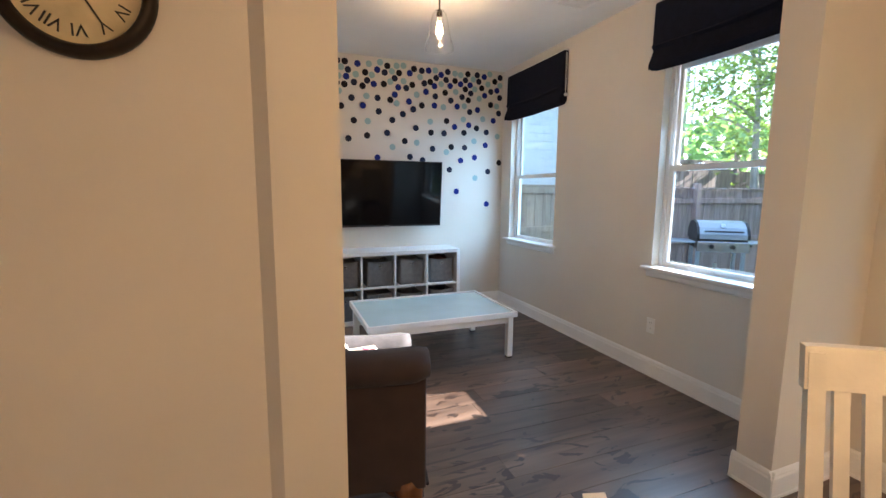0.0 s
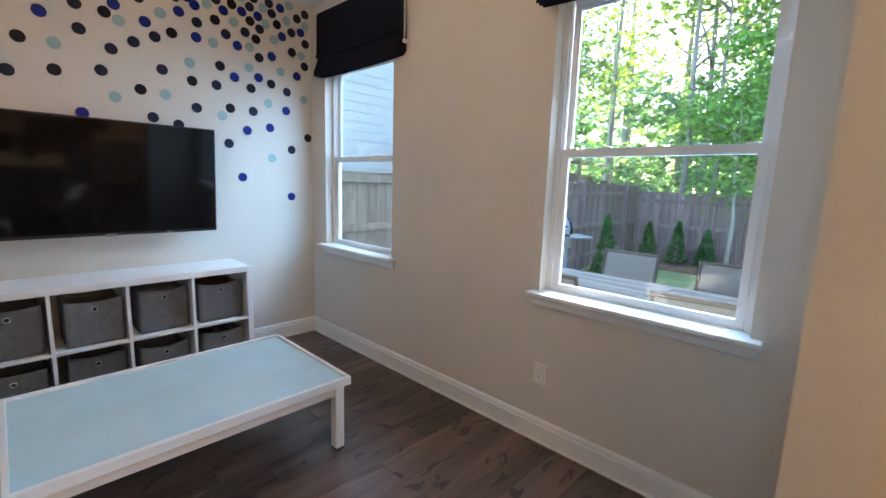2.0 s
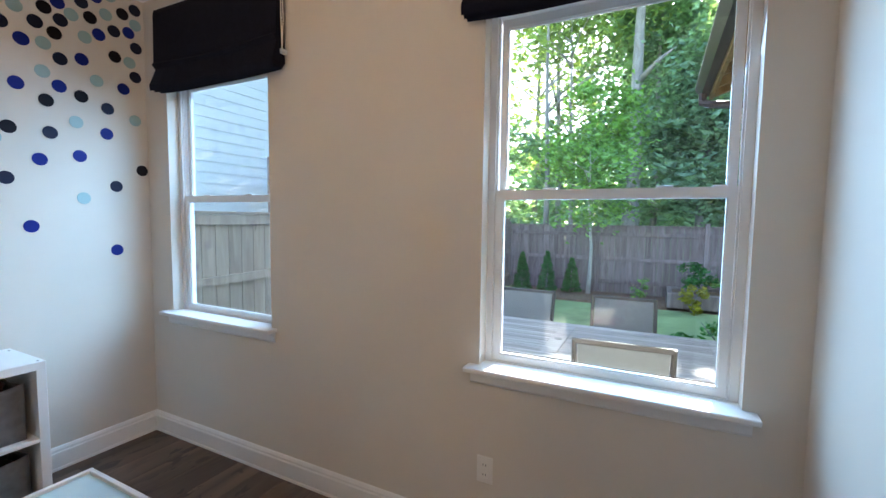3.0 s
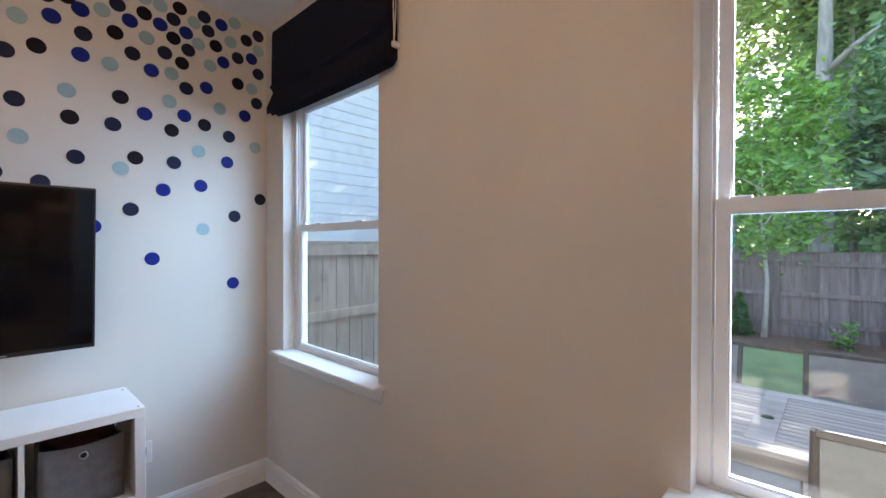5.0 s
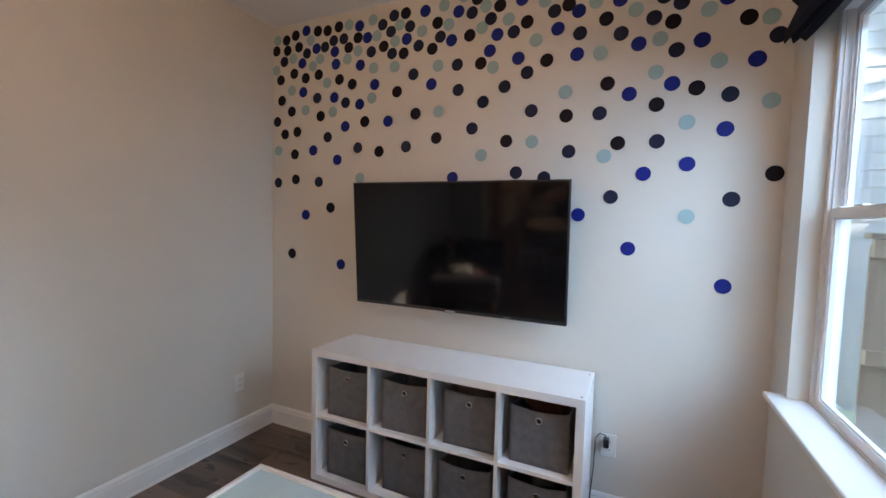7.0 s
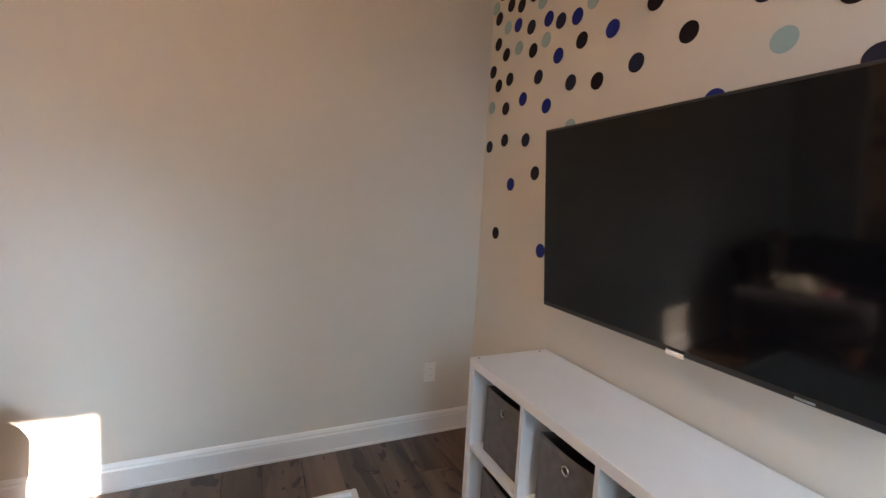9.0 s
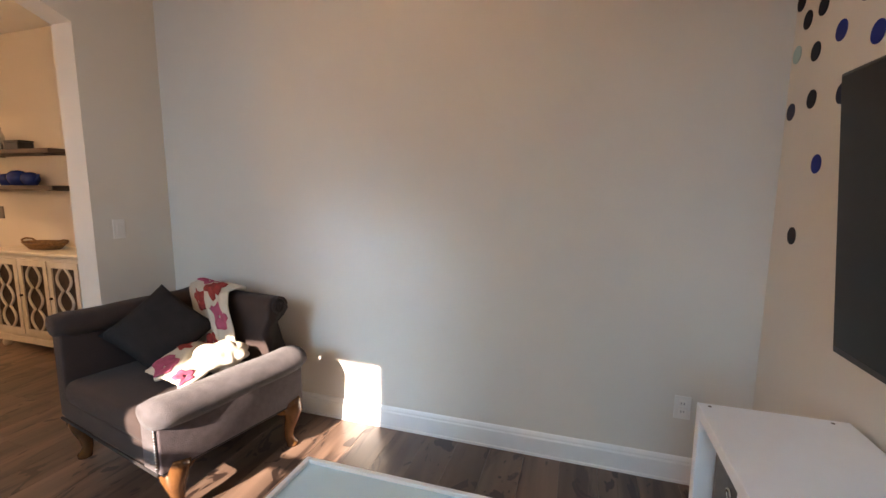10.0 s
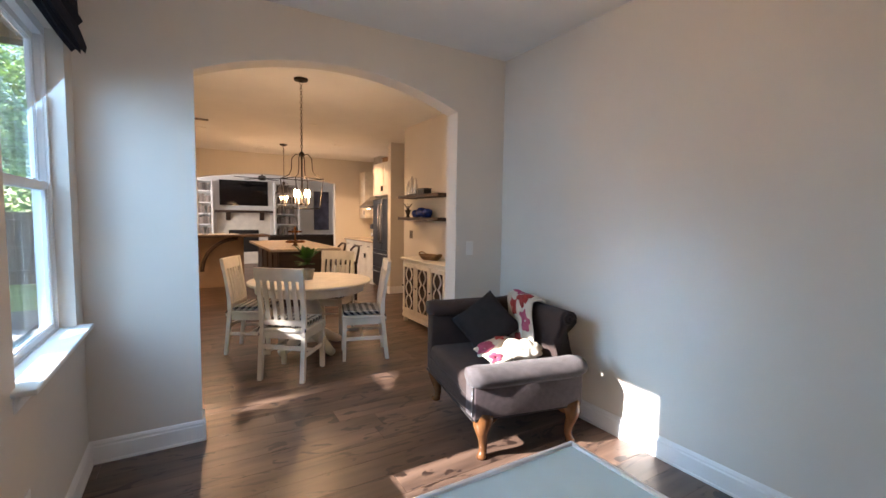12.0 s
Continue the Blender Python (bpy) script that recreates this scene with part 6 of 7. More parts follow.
def fence_run(name, p, q, z0, z1, material, label, posts=2.4, inside=1, gap=0.006, seed=1, tilt=0.0):
    """Boards on rails from p to q; rails stand on the side that inside names."""
    p, q = Vector((p[0], p[1], 0)), Vector((q[0], q[1], 0))
    d = (q - p)
    ln = d.length
    ang = math.atan2(d.y, d.x)
    f = thing(name, label, "fence", Matrix.Translation(p) @ Matrix.Rotation(ang, 4, "Z"))
    w = 0.14
    bm = boxm(0, w - gap, -0.009, 0.009, 0, 1, 0.0)
    me = bpy.data.meshes.new("board")
    bmesh.ops.recalc_face_normals(bm, faces=bm.faces[:])
    bm.to_mesh(me)
    bm.free()
    me.materials.append(material)
    rng = random.Random(seed)
    k = 0
    while k * w < ln - 0.02:
        ob = new("board", me)
        ob.parent = f
        u = k * w / ln
        ob.location = (k * w, rng.uniform(-0.003, 0.003), z0 + 0.03)
        ob.scale = (1, 1, z1 - z0 - 0.03 + rng.uniform(-0.006, 0.006) + tilt * u)
        k += 1
    for zz in (z0 + 0.3, (z0 + z1) / 2, z1 - 0.25):
        part("rail", boxm(0, ln, inside * 0.01, inside * 0.05, zz, zz + 0.09, 0.004), material, f)
    part("cap_rail", boxm(0, ln, -0.03, inside * 0.06, z1 + 0.002, z1 + 0.03, 0.004), material, f) if not tilt else None
    x = 0.0
    while x < ln + 0.1:
        part("post", boxm(x - 0.05, x + 0.05, inside * 0.012, inside * 0.11, z0, z1 + 0.1, 0.006), material, f)
        x += posts
    return f


fence_run("fence", (13.5, 7.0), (13.5, -9.0), GZ, 1.3, FENCE_GREY, "weathered grey-brown board fence at the yard's back", inside=-1, seed=2)
fence_run("fence", (5.0, -9.0), (13.4, -9.0), GZ, 1.4, FENCE_GREY, "weathered grey-brown board fence at the yard's far side", seed=5)
fence_run("fence", (5.3, 7.0), (13.4, 7.0), GZ, 1.45, FENCE_GREY, "weathered grey-brown board fence along the side", inside=-1, seed=3)
fence_run("fence", (7.0, 9.2), (20.0, 9.2), GZ, 2.35, FENCE_GREY, "darker taller fence of the neighbouring yard", inside=-1, seed=4, tilt=-1.0)


def gate():
    g = thing("gate", "tan wooden board gate with level rails", "gate", pose(4.0, 7.0, 0))
    rng = random.Random(6)
    for k in range(8):
        part("board", boxm(0.0 + k * 0.142, 0.136 + k * 0.142, -0.009, 0.009, GZ + 0.06, 1.42 + rng.uniform(-0.004, 0.004)), FENCE_TAN, g)
    part("top_rail", boxm(0, 1.13, -0.05, -0.01, 1.36, 1.46, 0.004), FENCE_TAN, g)
    bm = bmesh.new()
    prism(bm, [(0.0, 0.78), (1.13, 0.8), (1.13, 0.88), (0.0, 0.86)], "y", -0.05, -0.01)
    part("middle_rail", bm, FENCE_TAN, g)
    part("cap_rail", boxm(-0.02, 1.15, -0.06, 0.03, 1.462, 1.49, 0.004), FENCE_TAN, g)
    part("post", boxm(1.15, 1.26, -0.06, 0.05, GZ, 1.52, 0.006), FENCE_GREY, g)
    part("knot", boxm(0.2, 0.25, -0.0105, -0.0095, 0.95, 1.0), FENCE_GREY, g)


gate()


def neighbour_house():
    h = thing("neighbour_house", "neighbouring house with pale lap siding and a white rake", "house")
    yw = 10.0
    rake = lambda x: 4.42 + (7.6 - x) * 0.55
    bm = bmesh.new()
    prism(bm, [(-6, GZ), (8.5, GZ), (8.5, rake(8.5)), (0, rake(0)), (-6, rake(0) - 3)], "y", yw, yw + 8)
    part("wall", bm, SIDING, h)
    z = GZ + 0.1
    while z < 7.2:
        xe = min(8.52, 7.6 - (z + 0.19 - 4.42) / 0.55)
        if xe > 1.0:
            bm = bmesh.new()
            prism(bm, [(yw - 0.013, z), (yw - 0.002, z + 0.185), (yw, z + 0.185), (yw, z)], "x", 0.0, xe)
            part("siding_board", bm, SIDING, h)
        z += 0.18
    bm = bmesh.new()
    prism(bm, [(9.3, rake(9.3)), (-0.2, rake(-0.2)), (-0.2, rake(-0.2) + 0.2), (9.3, rake(9.3) + 0.2)], "y", yw - 0.3, yw - 0.02)
    part("rake_board", bm, TRIM, h)
    bm = bmesh.new()
    prism(bm, [(9.5, rake(9.5) + 0.2), (-0.2, rake(-0.2) + 0.2), (-0.2, rake(-0.2) + 0.3), (9.5, rake(9.5) + 0.3)], "y", yw - 0.4, yw + 8)
    part("roof", bm, SHINGLE, h)


neighbour_house()


# ---- patio furniture ----
def patio_table():
    t = thing("patio_table", "weathered grey slatted teak patio table", "table", pose(5.25, 3.85, PZ))
    hx, hy, z = 0.53, 1.13, 0.745
    for s in (-1, 1):
        part("edge_board", boxm(s * (hx - 0.05) - 0.05, s * (hx - 0.05) + 0.05, -hy, hy, z - 0.03, z, 0.004), TEAK, t)
        part("end_board", boxm(-hx + 0.1, hx - 0.1, s * (hy - 0.06) - 0.06, s * (hy - 0.06) + 0.06, z - 0.03, z, 0.004), TEAK, t)
    n = 14
    for k in range(n):
        w = (2 * hx - 0.2) / n
        x = -hx + 0.1 + k * w
        part("slat", boxm(x + 0.003, x + w - 0.003, -hy + 0.12, hy - 0.12, z - 0.028, z - 0.003), TEAK, t)
    part("middle_board", boxm(-hx + 0.1, hx - 0.1, 0.0, 0.12, z - 0.0025, z + 0.004, 0.002), TEAK, t)
    bm = bmesh.new()
    cyl(bm, (-0.05, 0.06, z + 0.004), (-0.05, 0.06, z + 0.007), 0.03, seg=18)
    part("umbrella_hole", bm, BLACK_PLASTIC, t)
    for a in ((-hx + 0.06, -hx + 0.09, -hy + 0.1, hy - 0.1), (hx - 0.09, hx - 0.06, -hy + 0.1, hy - 0.1)):
        part("apron", boxm(*a, z - 0.12, z - 0.031), TEAK, t)
    for sx in (-1, 1):
        for sy in (-1, 1):
            part("leg", boxm(sx * (hx - 0.1) - 0.04, sx * (hx - 0.1) + 0.04, sy * (hy - 0.12) - 0.04, sy * (hy - 0.12) + 0.04, 0, z - 0.031, 0.005), TEAK, t)


patio_table()


def sling_chair(m, first=None):
    if first:
        return copy_thing(first, m)
    c = thing("patio_chair", "grey sling patio chair with wooden arms", "chair", m, "chairs round the patio table")
    w = 0.29
    for s in (-1, 1):
        bm = bmesh.new()
        sweep(bm, [(s * w, 0.3, 0), (s * w, 0.22, 0.4), (s * w, 0.24, 0.6), (s * w, 0.33, 0.93)], [0.02, 0.02, 0.02, 0.017], 8)
        part("back_post", bm, GREY_FRAME, c)
        part("front_leg", boxm(s * w - 0.018, s * w + 0.018, -0.27, -0.23, 0, 0.6), GREY_FRAME, c)
        part("armrest", boxm(s * w - 0.035, s * w + 0.035, -0.3, 0.25, 0.6, 0.625, 0.008, 2), TEAK, c)
        part("side_rail", boxm(s * w - 0.012, s * w + 0.012, -0.24, 0.22, 0.38, 0.42), GREY_FRAME, c)
    part("top_bar", boxm(-w, w, 0.315, 0.345, 0.9, 0.935, 0.006), GREY_FRAME, c)
    bm = bmesh.new()
    rows = []
    for y, z in ((-0.25, 0.41), (-0.1, 0.39), (0.1, 0.39), (0.2, 0.42), (0.245, 0.6), (0.29, 0.78), (0.325, 0.915)):
        rows.append([bm.verts.new((x, y, z)) for x in (-w + 0.02, 0, w - 0.02)])
    for a, b in zip(rows, rows[1:]):
        for k in range(2):
            bm.faces.new((a[k], a[k + 1], b[k + 1], b[k]))
    s = part("sling", bm, SLING, c, "pale grey woven sling")
    md = s.modifiers.new("thick", "SOLIDIFY")
    md.thickness = 0.006
    return c


pc = sling_chair(pose(4.95, 3.42, PZ, 0, 0, 90 + 3))
for x, y, r in ((4.95, 4.55, 88), (6.05, 3.5, -88), (6.05, 4.5, -92), (5.35, 2.3, 172), (5.2, 5.35, 2)):
    sling_chair(pose(x, y, PZ, 0, 0, r), pc)


def grill():
    g = thing("gas_grill", "silver gas grill with folding side shelves on the patio", "grill", pose(7.15, 6.1, PZ, 0, 0, -38))
    bm = bmesh.new()
    prof = [(-0.27, 0.95), (-0.275, 1.02), (-0.22, 1.12), (-0.12, 1.19), (0.02, 1.22), (0.17, 1.19), (0.26, 1.08), (0.27, 0.95)]
    prism(bm, prof, "x", -0.31, 0.31)
    lid = part("lid", bm, GRILL_GREY, g, "blue-grey enamelled lid")
    for s in (-1, 1):
        bm = bmesh.new()
        prism(bm, [(y * 1.04, 0.945 + (z - 0.945) * 1.03) for y, z in prof], "x", s * 0.311, s * 0.345)
        part("end_cap", bm, BLACK_PLASTIC, lid)
    bm = bmesh.new()
    sweep(bm, [(-0.24, -0.25, 1.06), (-0.24, -0.32, 1.07), (0.24, -0.32, 1.07), (0.24, -0.25, 1.06)], 0.013, 8)
    part("handle", bm, BLACK_PLASTIC, lid)
    bm = bmesh.new()
    cyl(bm, (0, -0.19, 1.13), (0, -0.225, 1.155), 0.035, seg=18)
    part("thermometer", bm, STEEL, lid)
    part("firebox", boxm(-0.33, 0.33, -0.25, 0.25, 0.8, 0.945, 0.01), BLACK_PLASTIC, g)
    cp = part("control_panel", boxm(-0.34, 0.34, -0.31, -0.25, 0.76, 0.92, 0.012, 2), STEEL, g, "brushed steel control panel")
    for x in (-0.16, 0.12):
        bm = bmesh.new()
        cyl(bm, (x, -0.31, 0.85), (x, -0.345, 0.845), 0.036, 0.03, 18)
        part("knob", bm, BLACK_PLASTIC, cp)
    for s in (-1, 1):
        sh = part("side_shelf", boxm(s * 0.52 - 0.17, s * 0.52 + 0.17, -0.24, 0.2, 0.88, 0.91, 0.01, 2), GRILL_GREY, g)
        part("shelf_bracket", boxm(s * 0.38 - 0.02, s * 0.38 + 0.02, -0.2, 0.16, 0.84, 0.88), BLACK_PLASTIC, sh)
        for y in (-0.22, 0.17):
            part("leg", boxm(s * 0.3 - 0.025, s * 0.3 + 0.025, y, y + 0.05, 0.07, 0.8, 0.004), GRILL_GREY, g)
        bm = bmesh.new()
        cyl(bm, (s * 0.33 - 0.02, 0.19, 0.08), (s * 0.33 + 0.02, 0.19, 0.08), 0.08, seg=18)
        part("wheel", bm, BLACK_PLASTIC, g)
    part("bottom_shelf", boxm(-0.3, 0.3, -0.2, 0.2, 0.12, 0.15), GRILL_GREY, g)
    bm = bmesh.new()
    lathe(bm, [(0.0, 0.15), (0.12, 0.15), (0.15, 0.19), (0.15, 0.42), (0.11, 0.47), (0.03, 0.49), (0.03, 0.55), (0.0, 0.55)], 20)
    part("gas_bottle", bm, WHITE_PLASTIC, g, smooth=True)


grill()


# ---- patio cover ----
def patio_cover():
    c = thing("patio_cover", "treated pine patio cover with a brown gutter", "patio roof", pose(0.129, 0.195, -0.07) @ Matrix.Scale(0.94, 4))
    x0, x1, ye, ze, sl = 3.72, 6.62, 2.82, 2.9, 0.38
    ym = -2.6
    roofz = lambda y: ze + (ye - y) * sl
    bm = bmesh.new()
    prism(bm, [(ye, ze), (ym, roofz(ym)), (ym, roofz(ym) + 0.03), (ye, ze + 0.03)], "x", x0, x1)
    part("roof_deck", bm, PINE, c)
    bm = bmesh.new()
    prism(bm, [(ye + 0.03, ze + 0.025), (ym, roofz(ym) + 0.034), (ym, roofz(ym) + 0.07), (ye + 0.03, ze + 0.06)], "x", x0, x1 + 0.05)
    part("roofing", bm, SHINGLE, c)
    for k in range(9):
        x = x0 + 0.05 + k * (x1 - x0 - 0.15) / 8
        bm = bmesh.new()
        prism(bm, [(ye, ze - 0.001), (ym, roofz(ym) - 0.001), (ym, roofz(ym) - 0.15), (ye, ze - 0.12)], "x", x, x + 0.045)
        part("rafter", bm, PINE, c)
    part("fascia", boxm(x0, x1, ye, ye + 0.03, ze - 0.12, ze + 0.03), PINE, c)
    part("beam", boxm(x0, x1 - 0.2, 2.26, 2.4, 2.62, 2.9, 0.005), PINE, c)
    part("post", boxm(6.02, 6.13, 2.32, 2.43, (PZ + 0.07) / 0.94, 2.62, 0.006), PINE, c, "knotty pine post")
    for s in (-1, 1):
        bm = bmesh.new()
        xm = 6.075
        prism(bm, [(xm + s * 0.055, 2.14), (xm + s * 0.055, 2.3), (xm + s * 0.58, 2.62), (xm + s * 0.84, 2.62)], "y", 2.325, 2.425)
        part("knee_brace", bm, PINE, c)
    bm = bmesh.new()
    prism(bm, [(2.26, 1.95), (2.26, 2.12), (1.72, 2.66), (1.55, 2.66)], "x", 6.02, 6.12)
    part("knee_brace", bm, PINE, c)
    part("tie_beam", boxm(6.0, 6.15, -2.4, 2.25, 2.64, 2.84, 0.005), PINE, c)
    bm = bmesh.new()
    prism(bm, [(ye + 0.035, ze + 0.02), (ye + 0.035, ze - 0.08), (ye + 0.1, ze - 0.08), (ye + 0.15, ze - 0.01), (ye + 0.15, ze + 0.02), (ye + 0.14, ze + 0.02), (ye + 0.14, ze - 0.005), (ye + 0.095, ze - 0.07), (ye + 0.045, ze - 0.07), (ye + 0.045, ze + 0.02)], "x", x0, x1 + 0.05)
    part("gutter", bm, GUTTER, c, "brown metal gutter")
    bm = bmesh.new()
    sweep(bm, [(6.54, ye + 0.09, ze - 0.07), (6.54, ye + 0.09, ze - 0.16), (6.48, ye + 0.02, ze - 0.2), (6.36, 2.55, ze - 0.25), (6.21, 2.475, ze - 0.29), (6.18, 2.465, ze - 0.38), (6.18, 2.455, (PZ + 0.09) / 0.94)], 0.038, 8)
    part("downspout", bm, GUTTER, c, "brown metal downspout")


patio_cover()


# ---- plants outside ----
def leaves(bm, pts, size, rng, up=0.4):
    """A bent two-piece leaf at every point."""
    for p in pts:
        a, t = rng.uniform(0, 6.283), rng.uniform(-1.0, 1.0)
        d = Vector((math.cos(a), math.sin(a), t * 0.7)).normalized()
        s = d.cross(Vector((rng.uniform(-1, 1), rng.uniform(-1, 1), up + rng.random()))).normalized()
        k = size * rng.uniform(0.6, 1.35)
        n = d.cross(s) * k * 0.18
        v = [bm.verts.new(p + q) for q in (-d * k * 0.5, s * k * 0.32 + n, d * k * 0.55, -s * k * 0.32 + n)]
        bm.faces.new((v[0], v[1], v[2]))
        bm.faces.new((v[0], v[2], v[3]))


def cloud(rng, centre, radii, n, clumps=14, spread=0.42):
    """Points in uneven clumps inside an ellipsoid."""
    out = []
    cs = []
    for _ in range(clumps):
        while True:
            q = Vector((rng.uniform(-1, 1), rng.uniform(-1, 1), rng.uniform(-1, 1)))
            if 0.15 < q.length < 1:
                break
        cs.append((q, rng.uniform(0.6, 1.3) * spread))
    for _ in range(n):
        q, s = cs[rng.randrange(clumps)]
        d = Vector((rng.gauss(0, 1), rng.gauss(0, 1), rng.gauss(0, 0.7)))
        p = q + d * s * 0.5
        out.append(Vector((centre[0] + p.x * radii[0], centre[1] + p.y * radii[1], centre[2] + p.z * radii[2])))
    return out


def tree(name, label, x, y, h, trunk_r, crown_z, radii, n, size, material, seed, limbs=7, clumps=16, bark=None):
    t = thing(name, label, "tree", pose(x, y, GZ))
    rng = random.Random(seed)
    bm = bmesh.new()
    lean = (rng.uniform(-0.25, 0.25), rng.uniform(-0.25, 0.25))
    pts = [(lean[0] * (k / 6) ** 2 + 0.03 * math.sin(k * 2 + seed), lean[1] * (k / 6) ** 2 + 0.03 * math.cos(k * 1.7), h * k / 6) for k in range(7)]
    sweep(bm, pts, [trunk_r * (1.25 if k == 0 else 1 - 0.13 * k) for k in range(7)], 10)
    for k in range(limbs):
        u = rng.uniform(0.45, 0.95)
        z0 = h * u
        a = rng.uniform(0, 6.283)
        ln = radii[0] * rng.uniform(0.5, 0.9)
        b = Vector((lean[0] * u * u, lean[1] * u * u, z0))
        sweep(bm, [b, b + Vector((math.cos(a) * ln * 0.5, math.sin(a) * ln * 0.5, ln * 0.35)), b + Vector((math.cos(a) * ln, math.sin(a) * ln, ln * 0.55))], [trunk_r * 0.4, trunk_r * 0.25, trunk_r * 0.1], 6)
    part("trunk", bm, bark or BARK, t, smooth=True)
    bm = bmesh.new()
    leaves(bm, cloud(rng, (lean[0], lean[1], crown_z - GZ), radii, n, clumps), size, rng)
    part("crown", bm, material, t)
    return t


tree("tree", "slender young tree with fresh green leaves", 12.95, 4.72, 3.6, 0.05, 3.0, (1.15, 1.3, 1.75), 3200, 0.16, LEAF_C, 21, clumps=22, bark=PALE_BARK)
tree("tree", "tall tree with a pale straight trunk", 14.6, 3.95, 11.0, 0.24, 8.9, (1.7, 1.15, 1.7), 2400, 0.27, LEAF_A, 22, limbs=2, clumps=30)
tree("tree", "sunlit leafy tree behind the fence", 15.0, 5.6, 8.0, 0.09, 7.6, (1.5, 1.4, 1.8), 700, 0.22, LEAF_A, 23, clumps=22)
tree("tree", "leafy tree rising over the side fence", 14.4, 6.2, 9.5, 0.1, 9.4, (2.1, 1.6, 2.6), 1200, 0.24, LEAF_A, 24, clumps=24)
tree("tree", "dense leafy tree beside the neighbouring house", 11.3, 8.3, 5.5, 0.12, 4.6, (1.7, 1.2, 2.4), 3600, 0.13, LEAF_A, 25, clumps=50)
# the tree at (12.2, -0.95) is added to keep sun off the kitchen door
for k, (x, y, h, cz, rx, rz, m) in enumerate(((15.5, 0.0, 6, 3.6, 2.5, 2.5, LEAF_B), (16.2, -3.2, 9, 5.0, 2.8, 4.2, LEAF_B), (15.2, 2.3, 6, 4.4, 1.5, 2.5, LEAF_B), (18.0, -2.4, 11, 9.2, 1.9, 3.2, LEAF_B), (18.2, 3.4, 11, 9.2, 1.7, 3.2, LEAF_B), (22.5, -6.0, 12, 8.5, 2.4, 3.2, LEAF_B), (17.5, 6.5, 11, 7.0, 2.6, 3.6, LEAF_A), (17.0, 9.5, 12, 7.5, 2.6, 3.6, LEAF_A), (19.0, 12.5, 13, 8.0, 3.0, 4.0, LEAF_A), (16.0, -6.5, 9, 5.0, 3.0, 4.4, LEAF_B), (20.5, 4.0, 13, 7.5, 2.8, 4.5, LEAF_B), (20.0, 8.0, 13, 6.5, 2.8, 3.5, LEAF_A), (12.2, -0.95, 6, 5.7, 1.75, 2.0, LEAF_B), (14.4, -9.5, 9, 5, 3, 4.2, LEAF_B), (6.5, -14, 9, 4.5, 3, 4.2, LEAF_B), (10.5, -15, 9, 4.5, 3, 4.4, LEAF_B), (8.5, -19, 10, 5, 3.2, 4.8, LEAF_B))):
    tree("tree", "dense leafy woodland tree behind the fence" if m is LEAF_B else "tall thin-stemmed sunlit woodland tree", x, y, h, 0.13, cz, (rx, rx, rz), 8500 if m is LEAF_B else 1000, 0.21 if m is LEAF_B else 0.24, m, 30 + k, clumps=34 if m is LEAF_B else 20)


def woods():
    rng = random.Random(77)
    bm = bmesh.new()
    pts = []
    for k in range(70):
        x, y = rng.uniform(22, 42), rng.uniform(-45, 45)
        h = rng.uniform(9, 15)
        sweep(bm, [(x, y, GZ), (x + rng.uniform(-0.3, 0.3), y, h * 0.5), (x + rng.uniform(-0.5, 0.5), y, h)], [0.2, 0.15, 0.05], 6)
    trunks = tagged(part("far_trunks", bm, BARK), "grey trunks of the far woods", "woods", kind="stuff")
    bm = bmesh.new()
    for k in range(190):
        c = (rng.uniform(21, 36), rng.uniform(-40, 40), 0.5 + 6.5 * rng.random() ** 1.5)
        pts += cloud(rng, c, (2.6, 2.6, 2.0), 170, 5)
    for k in range(110):
        pts += cloud(rng, (rng.uniform(24.5, 32), rng.uniform(-14, 4), rng.uniform(2.5, 11)), (2.4, 2.2, 1.9), 170, 5)
    leaves(bm, pts, 0.6, rng)
    tagged(part("far_foliage", bm, LEAF_B), "dense green foliage of the far woods", "woods", kind="stuff")
    bm = bmesh.new()
    pts = []
    for k in range(90):
        pts += cloud(rng, (rng.uniform(14.3, 19), rng.uniform(-12, 9), rng.uniform(0.6, 4.2)), (1.3, 1.4, 1.1), 150, 4)
    leaves(bm, pts, 0.24, rng)
    tagged(part("undergrowth", bm, LEAF_B), "leafy undergrowth behind the back fence", "undergrowth", kind="stuff")


woods()


def arborvitae(x, y, h):
    t = thing("arborvitae", "small conical evergreen shrub by the fence", "shrub", pose(x, y, GZ + 0.06))
    rng = random.Random(int(y * 100))
    bm = bmesh.new()
    cyl(bm, (0, 0, 0), (0, 0, h * 0.7), 0.025, 0.01, 6)
    part("stem", bm, BARK, t)
    bm = bmesh.new()
    pts = []
    for k in range(900):
        u = rng.random() ** 1.3
        r = (0.24 * (1 - u) ** 0.8 + 0.015) * rng.uniform(0.55, 1.05)
        a = rng.uniform(0, 6.283)
        pts.append(Vector((r * math.cos(a), r * math.sin(a), 0.04 + h * u)))
    leaves(bm, pts, 0.075, rng, up=0.1)
    part("foliage", bm, LEAF_D, t)


for x, y, h in ((12.6, 6.35, 0.95), (12.8, 5.75, 1.0), (12.9, 5.15, 0.85), (10.2, 6.4, 1.2)):
    arborvitae(x, y, h)


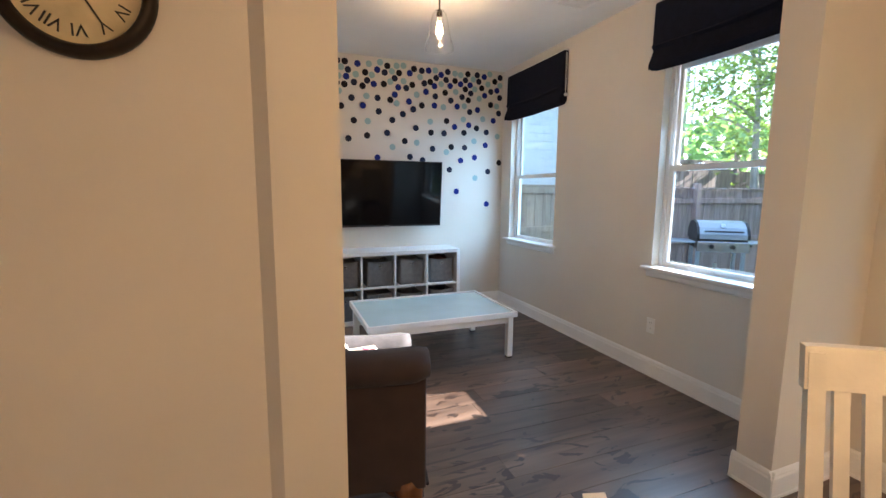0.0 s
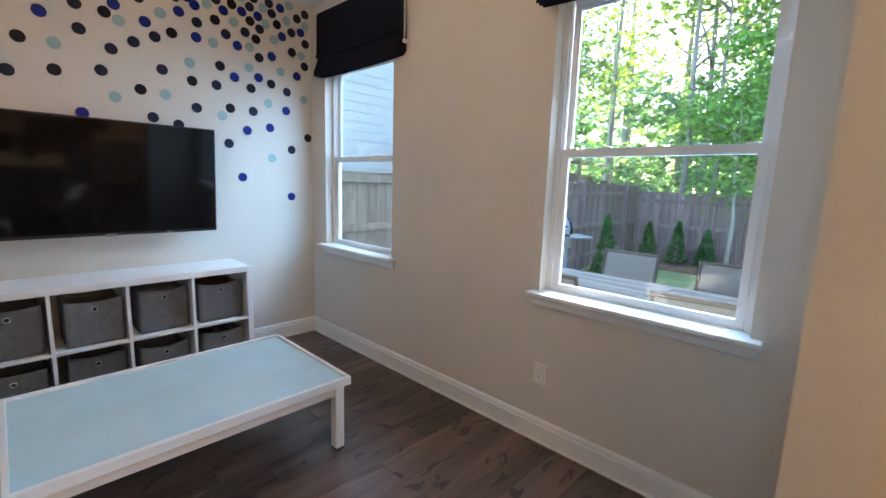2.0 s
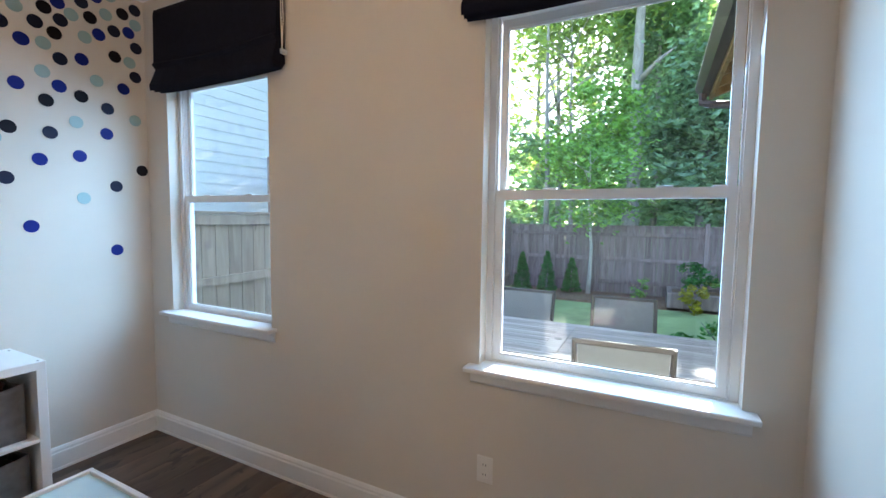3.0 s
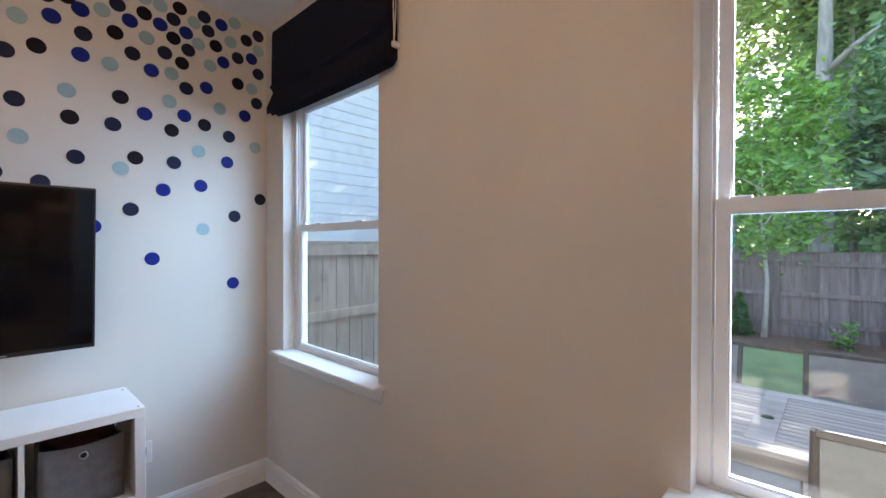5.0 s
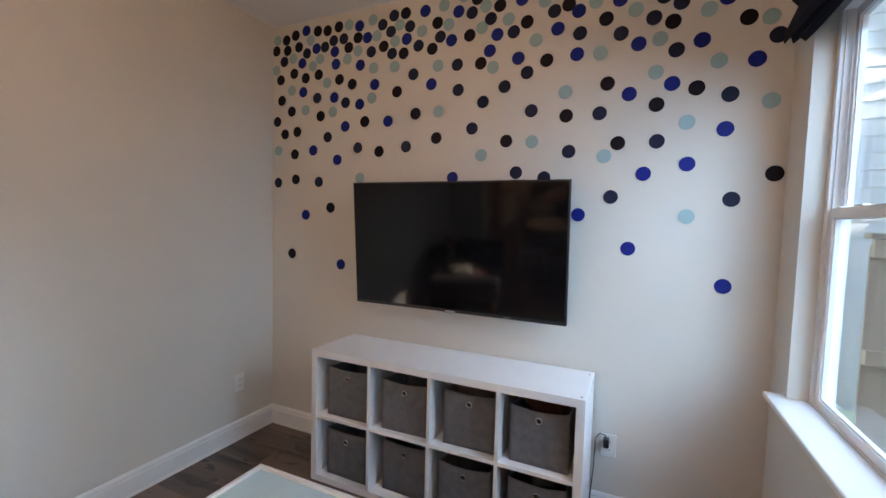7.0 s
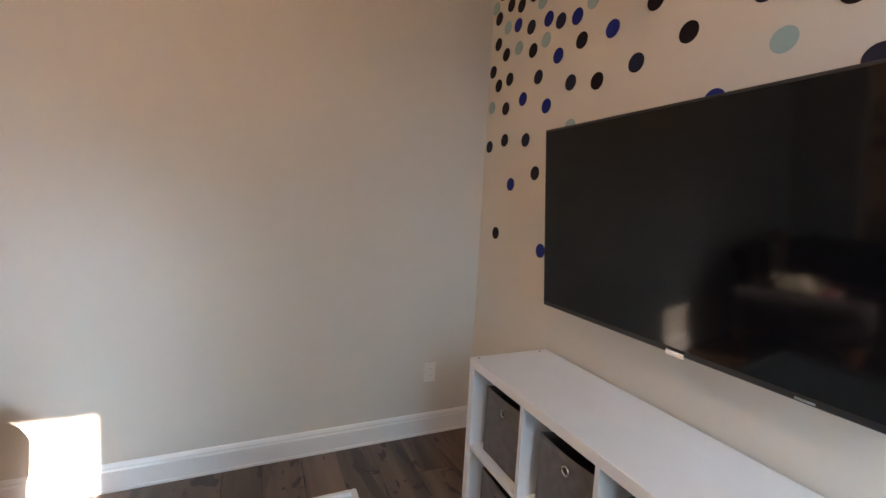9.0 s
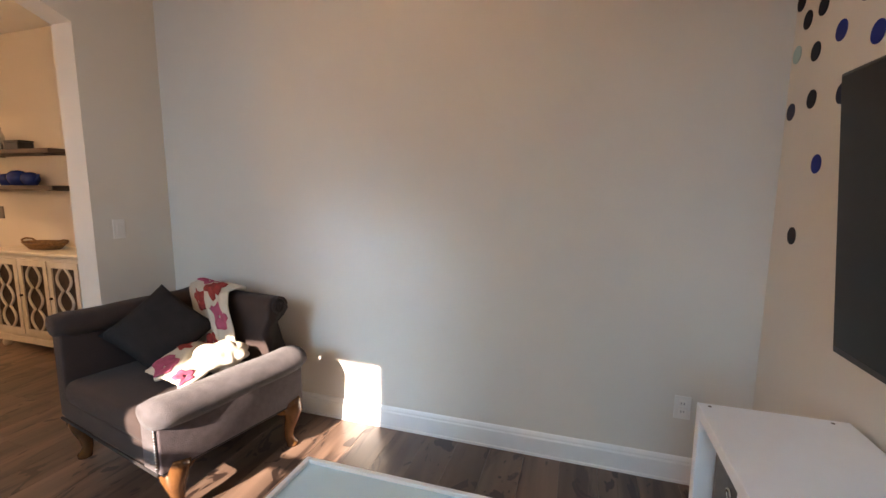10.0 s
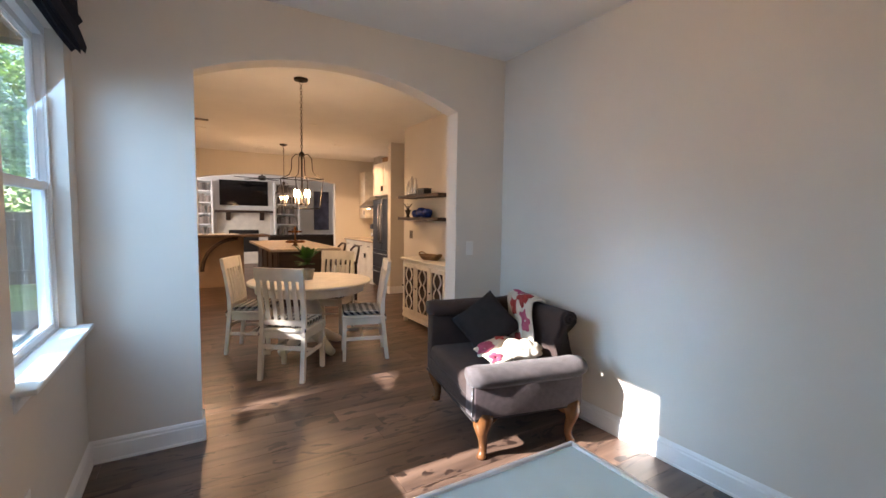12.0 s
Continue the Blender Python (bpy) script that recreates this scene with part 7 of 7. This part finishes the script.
def bush(name, label, x, y, z, radii, n, size, material, seed, bloom=None):
    b = thing(name, label, "plant", pose(x, y, z))
    rng = random.Random(seed)
    bm = bmesh.new()
    for k in range(6):
        a = k * 1.05
        sweep(bm, [(0, 0, 0), (radii[0] * 0.3 * math.cos(a), radii[1] * 0.3 * math.sin(a), radii[2]), (radii[0] * 0.6 * math.cos(a), radii[1] * 0.6 * math.sin(a), radii[2] * 1.5)], [0.012, 0.009, 0.004], 5)
    part("stems", bm, BARK, b)
    bm = bmesh.new()
    leaves(bm, cloud(rng, (0, 0, radii[2]), radii, n, 9), size, rng)
    part("foliage", bm, material, b)
    if bloom:
        bm = bmesh.new()
        leaves(bm, cloud(rng, (0, 0, radii[2] * 1.35), (radii[0], radii[1], radii[2] * 0.7), n // 12, 9), size * 0.7, rng)
        part("blooms", bm, bloom, b)
    return b


o = tagged(thing("raised_bed", "grey timber raised planting bed before the fence", "planter"))
for a in ((12.0, 12.1, -1.4, 3.0), (13.0, 13.1, -1.4, 3.0), (12.1, 13.0, -1.4, -1.3), (12.1, 13.0, 2.9, 3.0)):
    part("timber", boxm(*a, GZ, GZ + 0.38, 0.01), FENCE_GREY, o)
part("soil", boxm(12.1, 13.0, -1.3, 2.9, GZ + 0.1, GZ + 0.32), MULCH, o)
for k in range(6):
    bush("flower_bush", "flowering green bush in the raised bed", 12.5, -1.0 + 0.68 * k, GZ + 0.32, (0.42, 0.42, 0.36), 420, 0.1, LEAF_D if k % 2 else LEAF_C, 50 + k, BLOOM)
bush("golden_coleus", "yellow-green coleus clump by the raised bed", 11.8, 2.55, GZ, (0.25, 0.25, 0.33), 260, 0.12, LEAF_YELLOW, 61)
bush("strawberry_patch", "low leafy green plants by the patio steps", 8.6, 2.35, GZ, (0.55, 0.55, 0.32), 420, 0.13, LEAF_D, 62)
bush("garden_shrub", "small green shrub on the mulch", 12.6, 3.6, GZ + 0.05, (0.25, 0.25, 0.25), 200, 0.09, LEAF_C, 63, BLOOM)


def planter():
    p = thing("flower_pot", "white pot of yellow and red coleus on the patio", "planter", pose(6.55, 1.8, PZ))
    bm = bmesh.new()
    lathe(bm, [(0.0, 0.0), (0.17, 0.0), (0.19, 0.04), (0.255, 0.6), (0.275, 0.6), (0.28, 0.65), (0.245, 0.65), (0.235, 0.6), (0.0, 0.58)], 32)
    part("pot", bm, WHITE_PLASTIC, p, smooth=False)
    rng = random.Random(9)
    bm = bmesh.new()
    for k in range(230):
        a, r, z = rng.uniform(0, 6.28), 0.36 * rng.random() ** 0.6, rng.uniform(0.62, 1.2)
        root = (r * 0.6 * math.cos(a), r * 0.6 * math.sin(a), z)
        b = a + rng.uniform(-0.8, 0.8)
        leaf_blade(bm, root, (root[0] + 0.12 * math.cos(b), root[1] + 0.12 * math.sin(b), z + rng.uniform(-0.02, 0.07)), 0.03, 0.04)
    part("yellow_leaves", bm, LEAF_YELLOW, p, smooth=True)
    bm = bmesh.new()
    for k in range(34):
        a, r = rng.uniform(0, 6.28), rng.uniform(0.05, 0.28)
        leaf_blade(bm, (0.08 * math.cos(a), 0.08 * math.sin(a), 1.0), (r * math.cos(a), r * math.sin(a), rng.uniform(1.25, 1.48)), 0.026, 0.03)
    part("red_spikes", bm, LEAF_RED, p, smooth=True)


planter()
for y in (2.05, 2.2):
    o = thing("steps_post", "small capped wooden garden post", "post", pose(8.4 + y * 0.4, y - 0.1, GZ))
    part("shaft", boxm(-0.06, 0.06, -0.06, 0.06, 0, 0.75, 0.005), FENCE_GREY, o)
    part("cap", boxm(-0.085, 0.085, -0.085, 0.085, 0.75, 0.8, 0.015), GREY_FRAME, o)


# ---- floor planks ----
def planks():
    bm = bmesh.new()
    g, d = 0.0012, 0.0025
    lo = [bm.verts.new((x, y, -1.0)) for x, y in ((-0.5, -0.5), (0.5, -0.5), (0.5, 0.5), (-0.5, 0.5))]
    mi = [bm.verts.new((x, y, -0.12)) for x, y in ((-0.5, -0.5), (0.5, -0.5), (0.5, 0.5), (-0.5, 0.5))]
    hi = [bm.verts.new((x, y, 0.0)) for x, y in ((-0.4995, -0.4965), (0.4995, -0.4965), (0.4995, 0.4965), (-0.4995, 0.4965))]
    for a, b in ((lo, mi), (mi, hi)):
        for k in range(4):
            bm.faces.new((a[k], a[(k + 1) % 4], b[(k + 1) % 4], b[k]))
    bm.faces.new(hi)
    me = bpy.data.meshes.new("plank")
    bmesh.ops.recalc_face_normals(bm, faces=bm.faces[:])
    bm.to_mesh(me)
    bm.free()
    me.materials.append(FLOOR)
    rng = random.Random(8)

    def lay(x0, x1, y0, y1, width):
        y = y0
        while y < y1 - 0.001:
            w = min(width, y1 - y)
            x = x0 - rng.uniform(0.0, 1.5)
            while x < x1:
                ln = rng.uniform(1.25, 1.9)
                a, b = max(x, x0), min(x + ln, x1)
                x += ln
                if b - a < 0.01:
                    continue
                ob = new("plank", me)
                ob.parent = floor_slab
                ob.location = ((a + b) / 2, y + w / 2, 0)
                ob.scale = (b - a - g, w - g, 0.014)
            y += w
    lay(XL, XR, YS, YN, 0.185)
    lay(OX0, OX1, YK, YS, 0.16)
    lay(KXL, XR, -1.47, YK, 0.185)
    bm = bmesh.new()
    bx(bm, -1.6, XR, KYF, -1.472, -0.012, -0.001)
    bx(bm, -1.6, KXL - 0.002, -1.47, -0.26, -0.012, -0.001)
    bx(bm, LXL, LXR, LYF, KYF - 0.002, -0.012, -0.001)
    far = part("far_planks", bm, FLOOR, floor_slab, "dark brown wooden planks in the rooms beyond")


planks()
